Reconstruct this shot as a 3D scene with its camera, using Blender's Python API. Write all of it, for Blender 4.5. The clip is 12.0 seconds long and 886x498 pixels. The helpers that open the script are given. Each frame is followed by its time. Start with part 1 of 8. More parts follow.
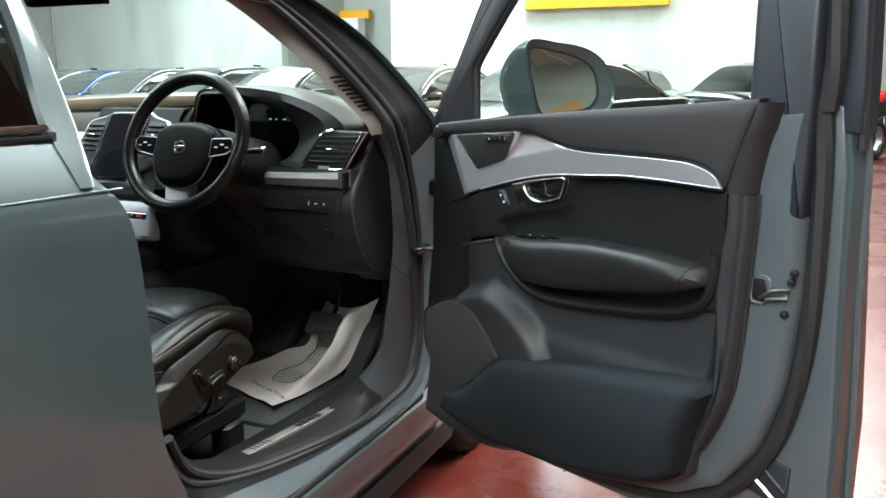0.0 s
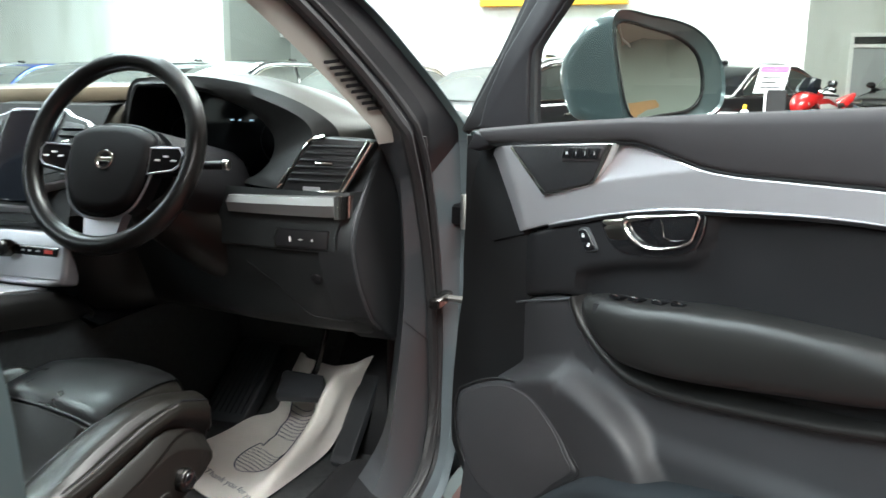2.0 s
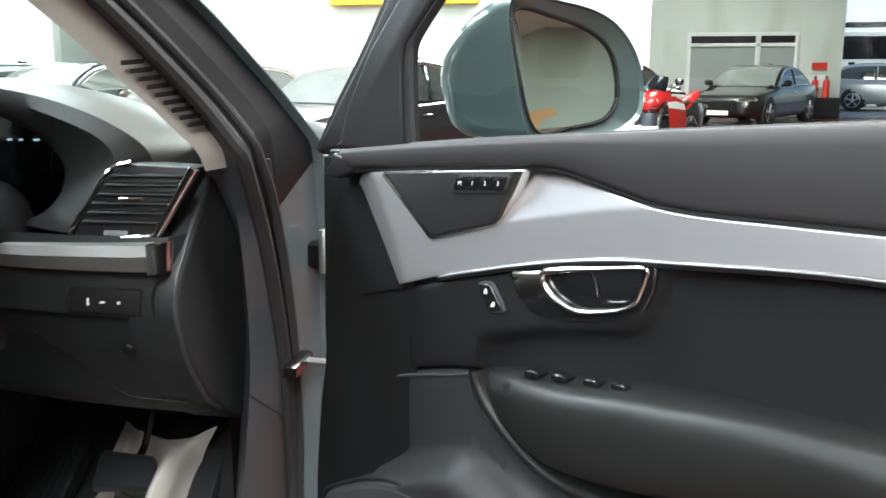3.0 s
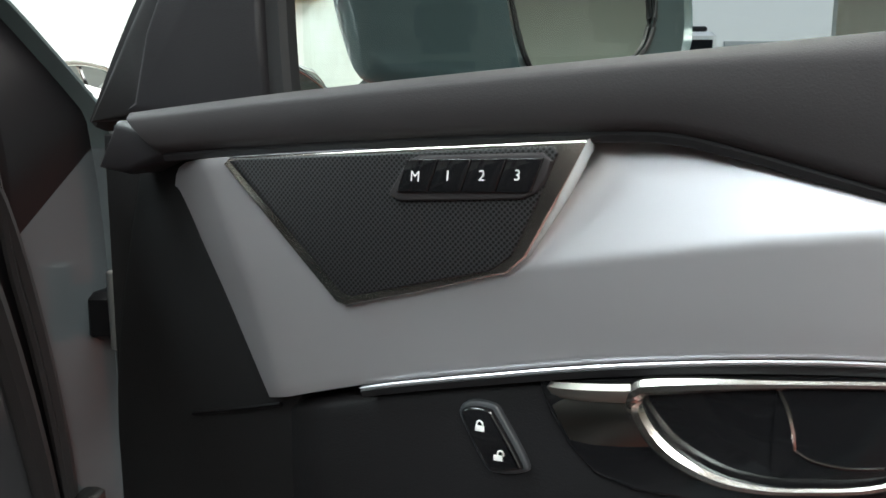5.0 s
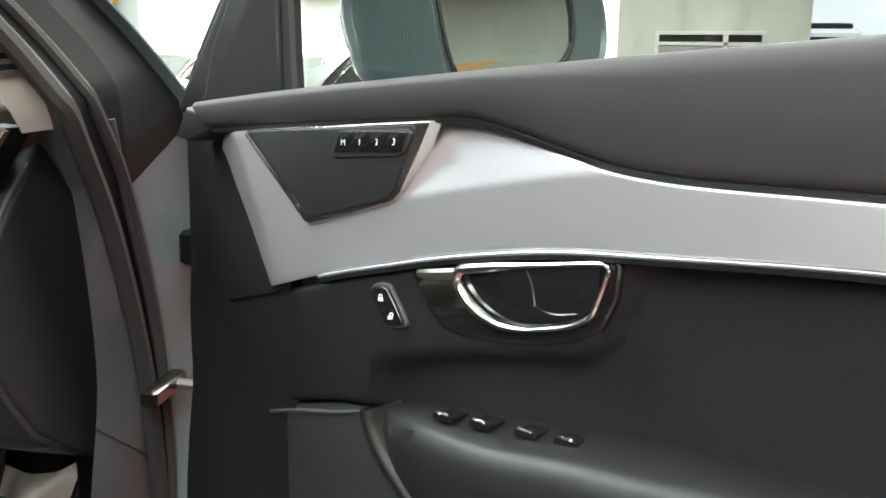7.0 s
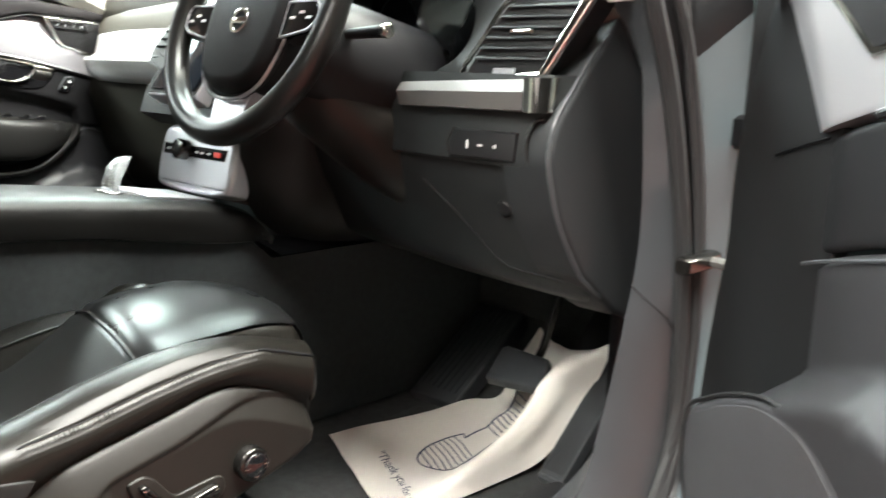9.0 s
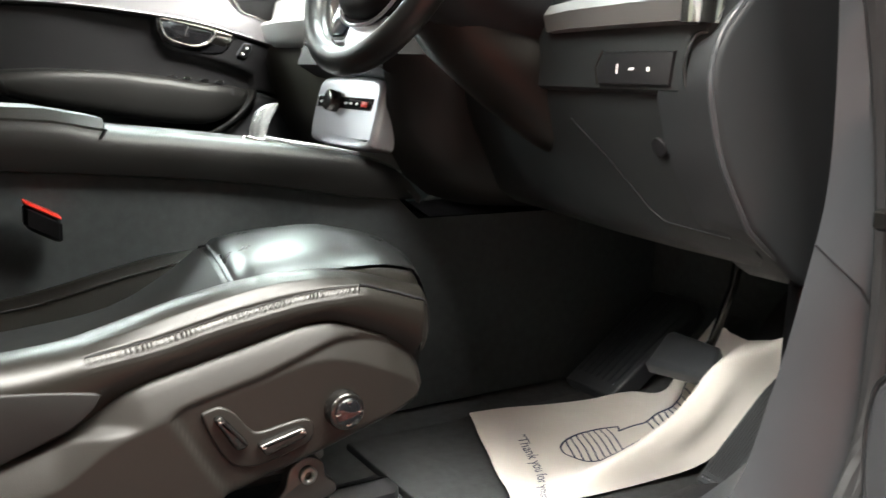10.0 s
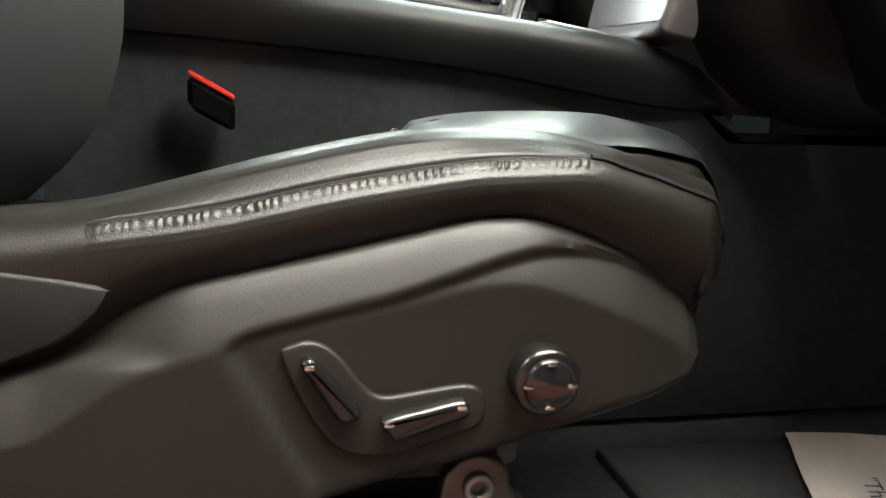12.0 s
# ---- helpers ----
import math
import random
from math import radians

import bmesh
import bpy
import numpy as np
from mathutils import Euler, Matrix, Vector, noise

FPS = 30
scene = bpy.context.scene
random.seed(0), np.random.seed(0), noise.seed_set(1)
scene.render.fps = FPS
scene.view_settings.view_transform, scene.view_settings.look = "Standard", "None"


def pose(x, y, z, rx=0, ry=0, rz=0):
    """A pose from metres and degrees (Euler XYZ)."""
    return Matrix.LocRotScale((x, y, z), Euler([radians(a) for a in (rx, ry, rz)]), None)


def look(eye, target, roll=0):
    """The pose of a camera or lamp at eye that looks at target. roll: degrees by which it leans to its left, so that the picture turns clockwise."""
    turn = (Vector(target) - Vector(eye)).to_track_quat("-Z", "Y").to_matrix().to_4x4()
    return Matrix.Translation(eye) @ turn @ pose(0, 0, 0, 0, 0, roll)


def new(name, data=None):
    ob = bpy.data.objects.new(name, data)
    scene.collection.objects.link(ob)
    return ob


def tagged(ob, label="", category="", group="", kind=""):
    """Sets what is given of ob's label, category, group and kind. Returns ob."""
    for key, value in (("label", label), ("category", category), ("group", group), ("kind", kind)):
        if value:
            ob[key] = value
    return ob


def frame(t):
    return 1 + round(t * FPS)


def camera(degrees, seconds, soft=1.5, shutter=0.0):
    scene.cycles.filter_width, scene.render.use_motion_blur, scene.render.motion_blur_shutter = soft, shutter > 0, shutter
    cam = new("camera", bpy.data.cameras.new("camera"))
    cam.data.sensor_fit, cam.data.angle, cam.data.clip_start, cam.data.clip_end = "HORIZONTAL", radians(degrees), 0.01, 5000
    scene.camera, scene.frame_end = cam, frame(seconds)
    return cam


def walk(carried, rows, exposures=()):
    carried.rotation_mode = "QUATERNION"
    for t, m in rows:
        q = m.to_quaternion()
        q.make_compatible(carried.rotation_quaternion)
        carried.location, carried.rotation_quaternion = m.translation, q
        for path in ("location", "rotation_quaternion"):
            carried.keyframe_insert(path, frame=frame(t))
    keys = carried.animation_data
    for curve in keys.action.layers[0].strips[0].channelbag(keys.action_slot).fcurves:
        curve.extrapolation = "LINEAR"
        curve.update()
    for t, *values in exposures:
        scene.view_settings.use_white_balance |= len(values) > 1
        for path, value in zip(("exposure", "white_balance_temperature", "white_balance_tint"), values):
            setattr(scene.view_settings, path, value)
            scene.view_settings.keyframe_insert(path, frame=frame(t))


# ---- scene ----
cam = camera(54.3, 12.0, soft=1.5, shutter=0.4)
PATH = [
    (0, (0.112, 0.036, 1.457), (-0.66, 1.841, 1.074), -0.2),
    (0.5, (0.022, 0.161, 1.469), (-0.725, 1.976, 1.088), 0.1),
    (1, (-0.082, 0.306, 1.479), (-0.814, 2.127, 1.094), 0.2),
    (1.5, (-0.222, 0.467, 1.452), (-0.922, 2.301, 1.067), 0.4),
    (2, (-0.357, 0.632, 1.433), (-1.006, 2.485, 1.049), 0.5),
    (2.5, (-0.428, 0.812, 1.404), (-0.891, 2.72, 1.024), 0.1),
    (3, (-0.485, 1.024, 1.44), (-0.82, 2.958, 1.058), -0.0),
    (3.2, (-0.505, 1.111, 1.442), (-0.813, 3.049, 1.057), -0.1),
    (4.8, (-0.65, 1.648, 1.36), (-0.635, 3.612, 0.984), 0.1),
    (5, (-0.646, 1.658, 1.359), (-0.619, 3.623, 0.985), -0.0),
    (5.5, (-0.62, 1.641, 1.364), (-0.582, 3.606, 0.994), -0.3),
    (6, (-0.551, 1.56, 1.384), (-0.559, 3.526, 1.019), -0.7),
    (6.5, (-0.498, 1.461, 1.372), (-0.625, 3.42, 0.992), -0.1),
    (6.7, (-0.482, 1.423, 1.37), (-0.679, 3.376, 0.987), 0.3),
    (8.3, (-0.375, 1.169, 1.282), (-1.143, 2.975, 0.898), 1.8),
    (8.5, (-0.372, 1.216, 1.255), (-1.395, 2.889, 0.859), 1.7),
    (9, (-0.414, 1.298, 1.203), (-1.767, 2.714, 0.797), 1.6),
    (9.5, (-0.451, 1.389, 1.117), (-1.973, 2.627, 0.725), 1.7),
    (10, (-0.45, 1.459, 1.078), (-2.101, 2.521, 0.694), 1.9),
    (10.5, (-0.47, 1.562, 1.01), (-2.251, 2.389, 0.632), 1.8),
    (11, (-0.563, 1.625, 0.936), (-2.423, 2.26, 0.561), 1.9),
    (11.5, (-0.707, 1.672, 0.89), (-2.606, 2.17, 0.505), 2.0),
    (12, (-0.803, 1.704, 0.89), (-2.722, 2.106, 0.492), 2.0),
]
EXPOSURES = [(0.0, -0.18, 6000, 7), (1.5, 0.08, 6000, 7), (2.5, 0.52, 6030, 8), (3.2, 0.27, 6050, 8), (4.8, -0.52, 6150, 8), (6.0, -0.52, 6300, 8), (6.7, 0.1, 6350, 8), (8.3, 1.00, 6400, 8), (9.0, 1.36, 6400, 8), (10.0, 1.46, 6450, 9), (11.0, 1.12, 6600, 8), (12.0, 0.94, 6650, 8)]
walk(cam, [(t, look(eye, target, roll)) for t, eye, target, roll in PATH], EXPOSURES)

# world: overcast daylight outside the hall
world = bpy.data.worlds.new("world")
scene.world = world
world.use_nodes = True
wn = world.node_tree
sky = wn.nodes.new("ShaderNodeTexSky")
sky.sky_type = "NISHITA"
sky.sun_disc = False
sky.sun_elevation = radians(48)
sky.sun_rotation = radians(150)
wn.links.new(sky.outputs[0], wn.nodes["Background"].inputs[0])
wn.nodes["Background"].inputs[1].default_value = 0.15

sun_data = bpy.data.lights.new("sun", "SUN")
sun_data.energy, sun_data.angle, sun_data.color = 3.0, radians(10), (1.0, 0.95, 0.88)
sun_lamp = new("sun", sun_data)
sun_lamp.matrix_world = look((0, 0, 40), (-12, 24, 0))

# Unseen roof lamps, assumed from highlights; east row warmed to light the seat side.
UNSEEN_LIGHTS = [(lx, ly) for lx in (-14.0, -5.6, 0.7) for ly in (-7.5, 4.5, 18.0)]
for lx, ly in UNSEEN_LIGHTS:
    ld = bpy.data.lights.new("unseen_roof_light", "AREA")
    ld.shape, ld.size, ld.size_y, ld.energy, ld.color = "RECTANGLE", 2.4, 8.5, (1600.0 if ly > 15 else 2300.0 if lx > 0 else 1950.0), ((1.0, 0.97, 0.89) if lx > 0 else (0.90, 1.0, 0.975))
    lo = new("unseen_roof_lamp", ld)
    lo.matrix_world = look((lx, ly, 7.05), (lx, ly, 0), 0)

# ---------- materials ----------
def mat(name, base, rough=0.5, metal=0.0, coat=0.0, vary=0.12, scale=6.0, grain=120.0, bump=0.0, spec=0.5, trans=0.0, ior=1.45, rvary=0.08):
    m = bpy.data.materials.new(name)
    m.use_nodes = True
    nt = m.node_tree
    b = nt.nodes["Principled BSDF"]
    b.inputs["Roughness"].default_value = rough
    b.inputs["Metallic"].default_value = metal
    b.inputs["Coat Weight"].default_value = coat
    b.inputs["Coat Roughness"].default_value = 0.06
    b.inputs["Specular IOR Level"].default_value = spec
    b.inputs["Transmission Weight"].default_value = trans
    b.inputs["IOR"].default_value = ior
    tc = nt.nodes.new("ShaderNodeTexCoord")
    n1 = nt.nodes.new("ShaderNodeTexNoise")
    n1.inputs["Scale"].default_value = scale
    n1.inputs["Detail"].default_value = 6
    nt.links.new(tc.outputs["Object"], n1.inputs["Vector"])
    mix = nt.nodes.new("ShaderNodeMix")
    mix.data_type = "RGBA"
    mix.inputs["A"].default_value = (*[c * (1 - vary) for c in base], 1)
    mix.inputs["B"].default_value = (*[min(1, c * (1 + vary)) for c in base], 1)
    nt.links.new(n1.outputs["Fac"], mix.inputs["Factor"])
    nt.links.new(mix.outputs["Result"], b.inputs["Base Color"])
    rr = nt.nodes.new("ShaderNodeMapRange")
    rr.inputs["To Min"].default_value = max(0.02, rough - rvary)
    rr.inputs["To Max"].default_value = min(1, rough + rvary)
    nt.links.new(n1.outputs["Fac"], rr.inputs["Value"])
    nt.links.new(rr.outputs["Result"], b.inputs["Roughness"])
    if bump > 0:
        n2 = nt.nodes.new("ShaderNodeTexNoise")
        n2.inputs["Scale"].default_value = grain
        n2.inputs["Detail"].default_value = 3
        nt.links.new(tc.outputs["Object"], n2.inputs["Vector"])
        bp = nt.nodes.new("ShaderNodeBump")
        bp.inputs["Strength"].default_value = bump
        bp.inputs["Distance"].default_value = 0.0006
        nt.links.new(n2.outputs["Fac"], bp.inputs["Height"])
        nt.links.new(bp.outputs["Normal"], b.inputs["Normal"])
    return m


def cells(m, scale, strength, distance=0.0005):
    """Adds a pebbled grain to a material."""
    nt = m.node_tree
    b = nt.nodes["Principled BSDF"]
    tc = nt.nodes.new("ShaderNodeTexCoord")
    vo = nt.nodes.new("ShaderNodeTexVoronoi")
    vo.inputs["Scale"].default_value = scale
    nt.links.new(tc.outputs["Object"], vo.inputs["Vector"])
    bp = nt.nodes.new("ShaderNodeBump")
    bp.inputs["Strength"].default_value = strength
    bp.inputs["Distance"].default_value = distance
    nt.links.new(vo.outputs["Distance"], bp.inputs["Height"])
    nt.links.new(bp.outputs["Normal"], b.inputs["Normal"])
    return m


def glow(name, colour, strength):
    m = mat(name, colour, 0.3)
    b = m.node_tree.nodes["Principled BSDF"]
    b.inputs["Emission Color"].default_value = (*colour, 1)
    b.inputs["Emission Strength"].default_value = strength
    return m


PAINT = mat("metallic_paint", (0.075, 0.103, 0.107), 0.31, 0.38, 1.0, 0.05, 3, rvary=0.03)
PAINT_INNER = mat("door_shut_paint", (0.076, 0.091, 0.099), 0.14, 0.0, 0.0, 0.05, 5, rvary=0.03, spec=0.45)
SOFT = mat("charcoal_soft_trim", (0.028, 0.0262, 0.0278), 0.66, 0, 0, 0.10, 14, 900, 0.25, spec=0.22)
BLACK = mat("black_plastic", (0.010, 0.010, 0.011), 0.45, 0, 0, 0.12, 12, 1200, 0.3, spec=0.38)
DARK = mat("black_textured_trim", (0.0112, 0.0112, 0.0122), 0.50, 0, 0, 0.12, 9, 700, 0.45, spec=0.19)
LOWER = mat("lower_door_plastic", (0.027, 0.0276, 0.0300), 0.42, 0, 0, 0.1, 9, 800, 0.3, spec=0.36)
VELOUR = mat("pocket_felt", (0.016, 0.0195, 0.0225), 0.9, 0, 0, 0.2, 40, 600, 0.4, spec=0.12)
SATIN = mat("satin_aluminium", (0.51, 0.505, 0.53), 0.36, 0.75, 0, 0.03, 4, rvary=0.02)
CHROMEDARK = mat("dark_chrome", (0.06, 0.057, 0.054), 0.2, 0.9, 0, 0.05, 20)
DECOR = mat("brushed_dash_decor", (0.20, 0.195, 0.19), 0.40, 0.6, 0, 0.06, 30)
# Bright base stands in for the window reflected in the satin metal.
LITDECOR = mat("lit_passenger_decor", (0.62, 0.62, 0.61), 0.38, 0.3, 0, 0.04, 20)
SHOULDER = mat("black_dash_leather", (0.0072, 0.0071, 0.0068), 0.46, 0, 0, 0.12, 12, 800, 0.3, spec=0.22)
SOFTBLACK = mat("soft_black_leather", (0.0105, 0.0104, 0.0101), 0.42, 0, 0, 0.12, 12, 800, 0.35, spec=0.34)
FACE = mat("grey_dash_face", (0.085, 0.080, 0.066), 0.5, 0, 0, 0.08, 10, 700, 0.3)
# Two tones of one lever: its shade and highlight are in the colours.
LEVER_SHADED = mat("shaded_satin_lever", (0.20, 0.19, 0.175), 0.30, 1.0, 0, 0.05, 30)
LEVER_LIT = mat("lit_satin_lever", (0.42, 0.40, 0.36), 0.40, 1.0, 0, 0.05, 30)
SCUFF = mat("brushed_scuff_plate", (0.22, 0.215, 0.20), 0.45, 0.5, 0, 0.10, 25)
BRUSHED = mat("brushed_chrome", (0.60, 0.585, 0.55), 0.24, 1.0, 0, 0.06, 30)
CHROME = mat("chrome", (0.72, 0.70, 0.66), 0.10, 1.0, 0, 0.05, 20)
GLOSS = mat("gloss_black", (0.008, 0.008, 0.009), 0.10, 0, 0.5, 0.1, 10, rvary=0.03)
FRONTBLACK = mat("matt_black_panel", (0.0095, 0.0098, 0.0105), 0.6, 0, 0, 0.15, 9, 700, 0.3, spec=0.18)
WHEELSKIN = mat("steering_wheel_leather", (0.0085, 0.0083, 0.008), 0.31, 0, 0, 0.12, 12, 800, 0.25, spec=0.5)
FASCIA = mat("dash_lower_plastic", (0.0155, 0.0172, 0.0176), 0.5, 0, 0, 0.1, 9, 800, 0.3, spec=0.4)
ENDPANEL = mat("dash_end_plastic", (0.0175, 0.0193, 0.0208), 0.55, 0, 0, 0.1, 9, 800, 0.3, spec=0.4)
# Near black: the dark door reflected in pillar paint is put into the colour.
SHADED_FACE = mat("shaded_pillar_face", (0.0075, 0.0075, 0.0085), 0.38, 0, 0, 0.1, 9, 900, 0.1, spec=0.22)
PILLAR = mat("pillar_plastic", (0.040, 0.0430, 0.0470), 0.40, 0, 0, 0.1, 9, 900, 0.25)
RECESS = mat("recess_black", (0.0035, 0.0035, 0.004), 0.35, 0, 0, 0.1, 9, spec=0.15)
OLIVE = mat("olive_grey_wall_paint", (0.235, 0.255, 0.22), 0.7, 0, 0, 0.08, 0.7)
RUBBER = mat("rubber_seal", (0.016, 0.016, 0.017), 0.6, 0, 0, 0.2, 30, 300, 0.2)
CARPET = mat("black_carpet", (0.055, 0.057, 0.058), 0.95, 0, 0, 0.35, 60, 500, 0.8, spec=0.15)
BEIGE = mat("beige_fabric", (0.34, 0.325, 0.295), 0.85, 0, 0, 0.06, 30, 900, 0.4, spec=0.2)
DASHTOP = mat("dash_top_leather", (0.020, 0.0185, 0.0135), 0.44, 0, 0, 0.1, 10, 700, 0.35)
TAN = mat("tan_dash_strip", (0.20, 0.16, 0.105), 0.5, 0, 0, 0.1, 12, 700, 0.35)
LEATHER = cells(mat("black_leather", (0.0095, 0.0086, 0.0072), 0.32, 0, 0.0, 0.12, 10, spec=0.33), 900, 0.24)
# Lighter than the cushion leather: light from the windscreen is in this base.
LIT_BACKREST = cells(mat("lit_backrest_leather", (0.042, 0.044, 0.044), 0.5, 0, 0, 0.12, 10, spec=0.5), 900, 0.15)
LEATHER_PERF = cells(mat("perforated_seat_leather", (0.0080, 0.0078, 0.0074), 0.5, 0, 0, 0.12, 10, spec=0.20), 420, 0.12)
TUNNEL = mat("tunnel_carpet", (0.044, 0.049, 0.051), 0.95, 0, 0, 0.3, 60, 500, 0.6, spec=0.1)
LEATHER_FINE = cells(mat("perforated_leather", (0.0085, 0.0085, 0.0085), 0.30, 0, 0, 0.12, 10, spec=0.24), 520, 0.05)
SHIELD = mat("seat_side_plastic", (0.0118, 0.0106, 0.0092), 0.41, 0, 0, 0.08, 8, 900, 0.22, spec=0.37)
SHIELD_DARK = mat("seat_switch_plate", (0.0095, 0.009, 0.0086), 0.55, 0, 0, 0.08, 8, 900, 0.3, spec=0.3)
THREAD = mat("thread", (0.030, 0.025, 0.018), 0.7, 0, 0, 0.2, 90)
PAPER = mat("protective_paper", (0.76, 0.72, 0.67), 0.85, 0, 0, 0.07, 9, 45, 0.42, spec=0.2)
INK = mat("navy_ink", (0.03, 0.035, 0.09), 0.8, 0, 0, 0.1)
WHITE_MARK = mat("white_marking", (0.75, 0.75, 0.75), 0.5)
RED_BUTTON = mat("red_plastic", (0.62, 0.035, 0.02), 0.4)
STEEL = mat("bare_steel", (0.30, 0.30, 0.29), 0.35, 0.9, 0, 0.2, 40)
STEELDARK = mat("dark_steel", (0.12, 0.115, 0.11), 0.4, 0.8, 0, 0.2, 30)
CRYSTAL = mat("crystal", (0.95, 0.97, 0.97), 0.03, 0, 0, 0.01, trans=0.85, ior=1.5)
SCREEN = mat("dark_screen", (0.005, 0.006, 0.008), 0.08, 0, 0, 0.1, rvary=0.02, spec=0.22)
MIRROR = mat("mirror_glass", (0.82, 0.86, 0.84), 0.02, 1.0, 0, 0.01, rvary=0.0)
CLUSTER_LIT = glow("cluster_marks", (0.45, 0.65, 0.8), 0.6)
TYRE = mat("tyre", (0.012, 0.012, 0.012), 0.75, 0, 0, 0.25, 20, 200, 0.3)
ALLOY = mat("alloy_rim", (0.42, 0.43, 0.44), 0.28, 0.9, 0, 0.08, 9)
SAIL = mat("dark_sail_plastic", (0.014, 0.013, 0.015), 0.5, 0, 0, 0.1, 9, 900, 0.3)
FRAMETRIM = mat("dark_frame_film", (0.018, 0.021, 0.028), 0.45, 0, 0, 0.1, 6, 900, 0.15)


def tint_glass(name, colour, mixing):
    """Clear pane with a slight tint that also reflects."""
    m = bpy.data.materials.new(name)
    m.use_nodes = True
    nt = m.node_tree
    nt.nodes.remove(nt.nodes["Principled BSDF"])
    out = nt.nodes["Material Output"]
    tr = nt.nodes.new("ShaderNodeBsdfTransparent")
    tr.inputs[0].default_value = (*colour, 1)
    gl = nt.nodes.new("ShaderNodeBsdfGlossy")
    gl.inputs["Roughness"].default_value = 0.01
    lw = nt.nodes.new("ShaderNodeLayerWeight")
    lw.inputs[0].default_value = 0.5
    pw = nt.nodes.new("ShaderNodeMath")
    pw.operation, pw.inputs[1].default_value = "POWER", 4.0
    fr = nt.nodes.new("ShaderNodeMath")
    fr.operation, fr.inputs[1].default_value, fr.inputs[2].default_value = "MULTIPLY_ADD", 0.55, mixing
    nt.links.new(lw.outputs["Facing"], pw.inputs[0])
    nt.links.new(pw.outputs[0], fr.inputs[0])
    mx = nt.nodes.new("ShaderNodeMixShader")
    nt.links.new(fr.outputs[0], mx.inputs[0])
    nt.links.new(tr.outputs[0], mx.inputs[1])
    nt.links.new(gl.outputs[0], mx.inputs[2])
    nt.links.new(mx.outputs[0], out.inputs[0])
    return m


GLASS = tint_glass("car_glass", (0.88, 0.94, 0.91), 0.05)
GLASS_DARK = tint_glass("privacy_glass", (0.06, 0.065, 0.07), 0.06)


# ---------- geometry helpers ----------
def part(name, verts, faces, material, parent=None, label="", smooth=True, fix=True, sharp=40):
    """One mesh object made of plain lists, under a thing or a part."""
    me = bpy.data.meshes.new(name)
    me.from_pydata([tuple(v) for v in verts], [], faces)
    if fix:
        bm = bmesh.new()
        bm.from_mesh(me)
        bmesh.ops.remove_doubles(bm, verts=bm.verts, dist=0.00005)
        bmesh.ops.recalc_face_normals(bm, faces=bm.faces)
        bm.to_mesh(me)
        bm.free()
    if smooth:
        me.polygons.foreach_set("use_smooth", [True] * len(me.polygons))
        me.set_sharp_from_angle(angle=radians(sharp))
    me.materials.append(material)
    ob = new(name, me)
    if parent is not None:
        ob.parent = parent
        ob.matrix_parent_inverse = parent.matrix_world.inverted()
    if label:
        tagged(ob, label)
    return ob


def thing(name, at, label, category, group=""):
    e = new(name)
    e.empty_display_size = 0.2
    e.matrix_world = pose(*at)
    bpy.context.view_layer.update()
    return tagged(e, label, category, group)


def curve(pts, n):
    """Smooth open curve through the points, n samples."""
    p = [np.array(q, float) for q in pts]
    p = [2 * p[0] - p[1]] + p + [2 * p[-1] - p[-2]]
    seg = len(p) - 3
    res = []
    for i in range(n):
        u = i / (n - 1) * seg
        k = min(int(u), seg - 1)
        f = u - k
        a, b, c, d = p[k], p[k + 1], p[k + 2], p[k + 3]
        res.append(0.5 * (2 * b + (c - a) * f + (2 * a - 5 * b + 4 * c - d) * f * f + (3 * b - a - 3 * c + d) * f ** 3))
    return res


def ring(pts, n):
    """Smooth closed curve through the points, n samples."""
    p = [np.array(q, float) for q in pts]
    k0 = len(p)
    res = []
    for i in range(n):
        u = i / n * k0
        k = int(u)
        f = u - k
        a, b, c, d = p[(k - 1) % k0], p[k % k0], p[(k + 1) % k0], p[(k + 2) % k0]
        res.append(0.5 * (2 * b + (c - a) * f + (2 * a - 5 * b + 4 * c - d) * f * f + (3 * b - a - 3 * c + d) * f ** 3))
    return res


def along(x, pts):
    """Smooth height at x through the points (x, y)."""
    xs = [q[0] for q in pts]
    ys = [q[1] for q in pts]
    if x <= xs[0]:
        return ys[0]
    if x >= xs[-1]:
        return ys[-1]
    k = max(i for i in range(len(xs) - 1) if xs[i] <= x)
    h = xs[k + 1] - xs[k]
    f = (x - xs[k]) / h
    sl = [(ys[i + 1] - ys[i]) / (xs[i + 1] - xs[i]) for i in range(len(xs) - 1)]

    def tangent(i):
        if i == 0:
            return sl[0]
        if i == len(xs) - 1:
            return sl[-1]
        return 0.0 if sl[i - 1] * sl[i] < 0 else (sl[i - 1] + sl[i]) / 2
    a, b = tangent(k) * h, tangent(k + 1) * h
    return ys[k] * (2 * f ** 3 - 3 * f ** 2 + 1) + a * (f ** 3 - 2 * f ** 2 + f) + ys[k + 1] * (3 * f ** 2 - 2 * f ** 3) + b * (f ** 3 - f ** 2)


def loft(rows, closed=False, caps=False):
    """Faces over rows of equal length."""
    n = len(rows[0])
    verts = [v for r in rows for v in r]
    faces = []
    for j in range(len(rows) - 1):
        for i in range(n if closed else n - 1):
            k = (i + 1) % n
            faces.append((j * n + i, j * n + k, (j + 1) * n + k, (j + 1) * n + i))
    if caps:
        faces.append(tuple(range(n))[::-1])
        faces.append(tuple((len(rows) - 1) * n + i for i in range(n)))
    return verts, faces


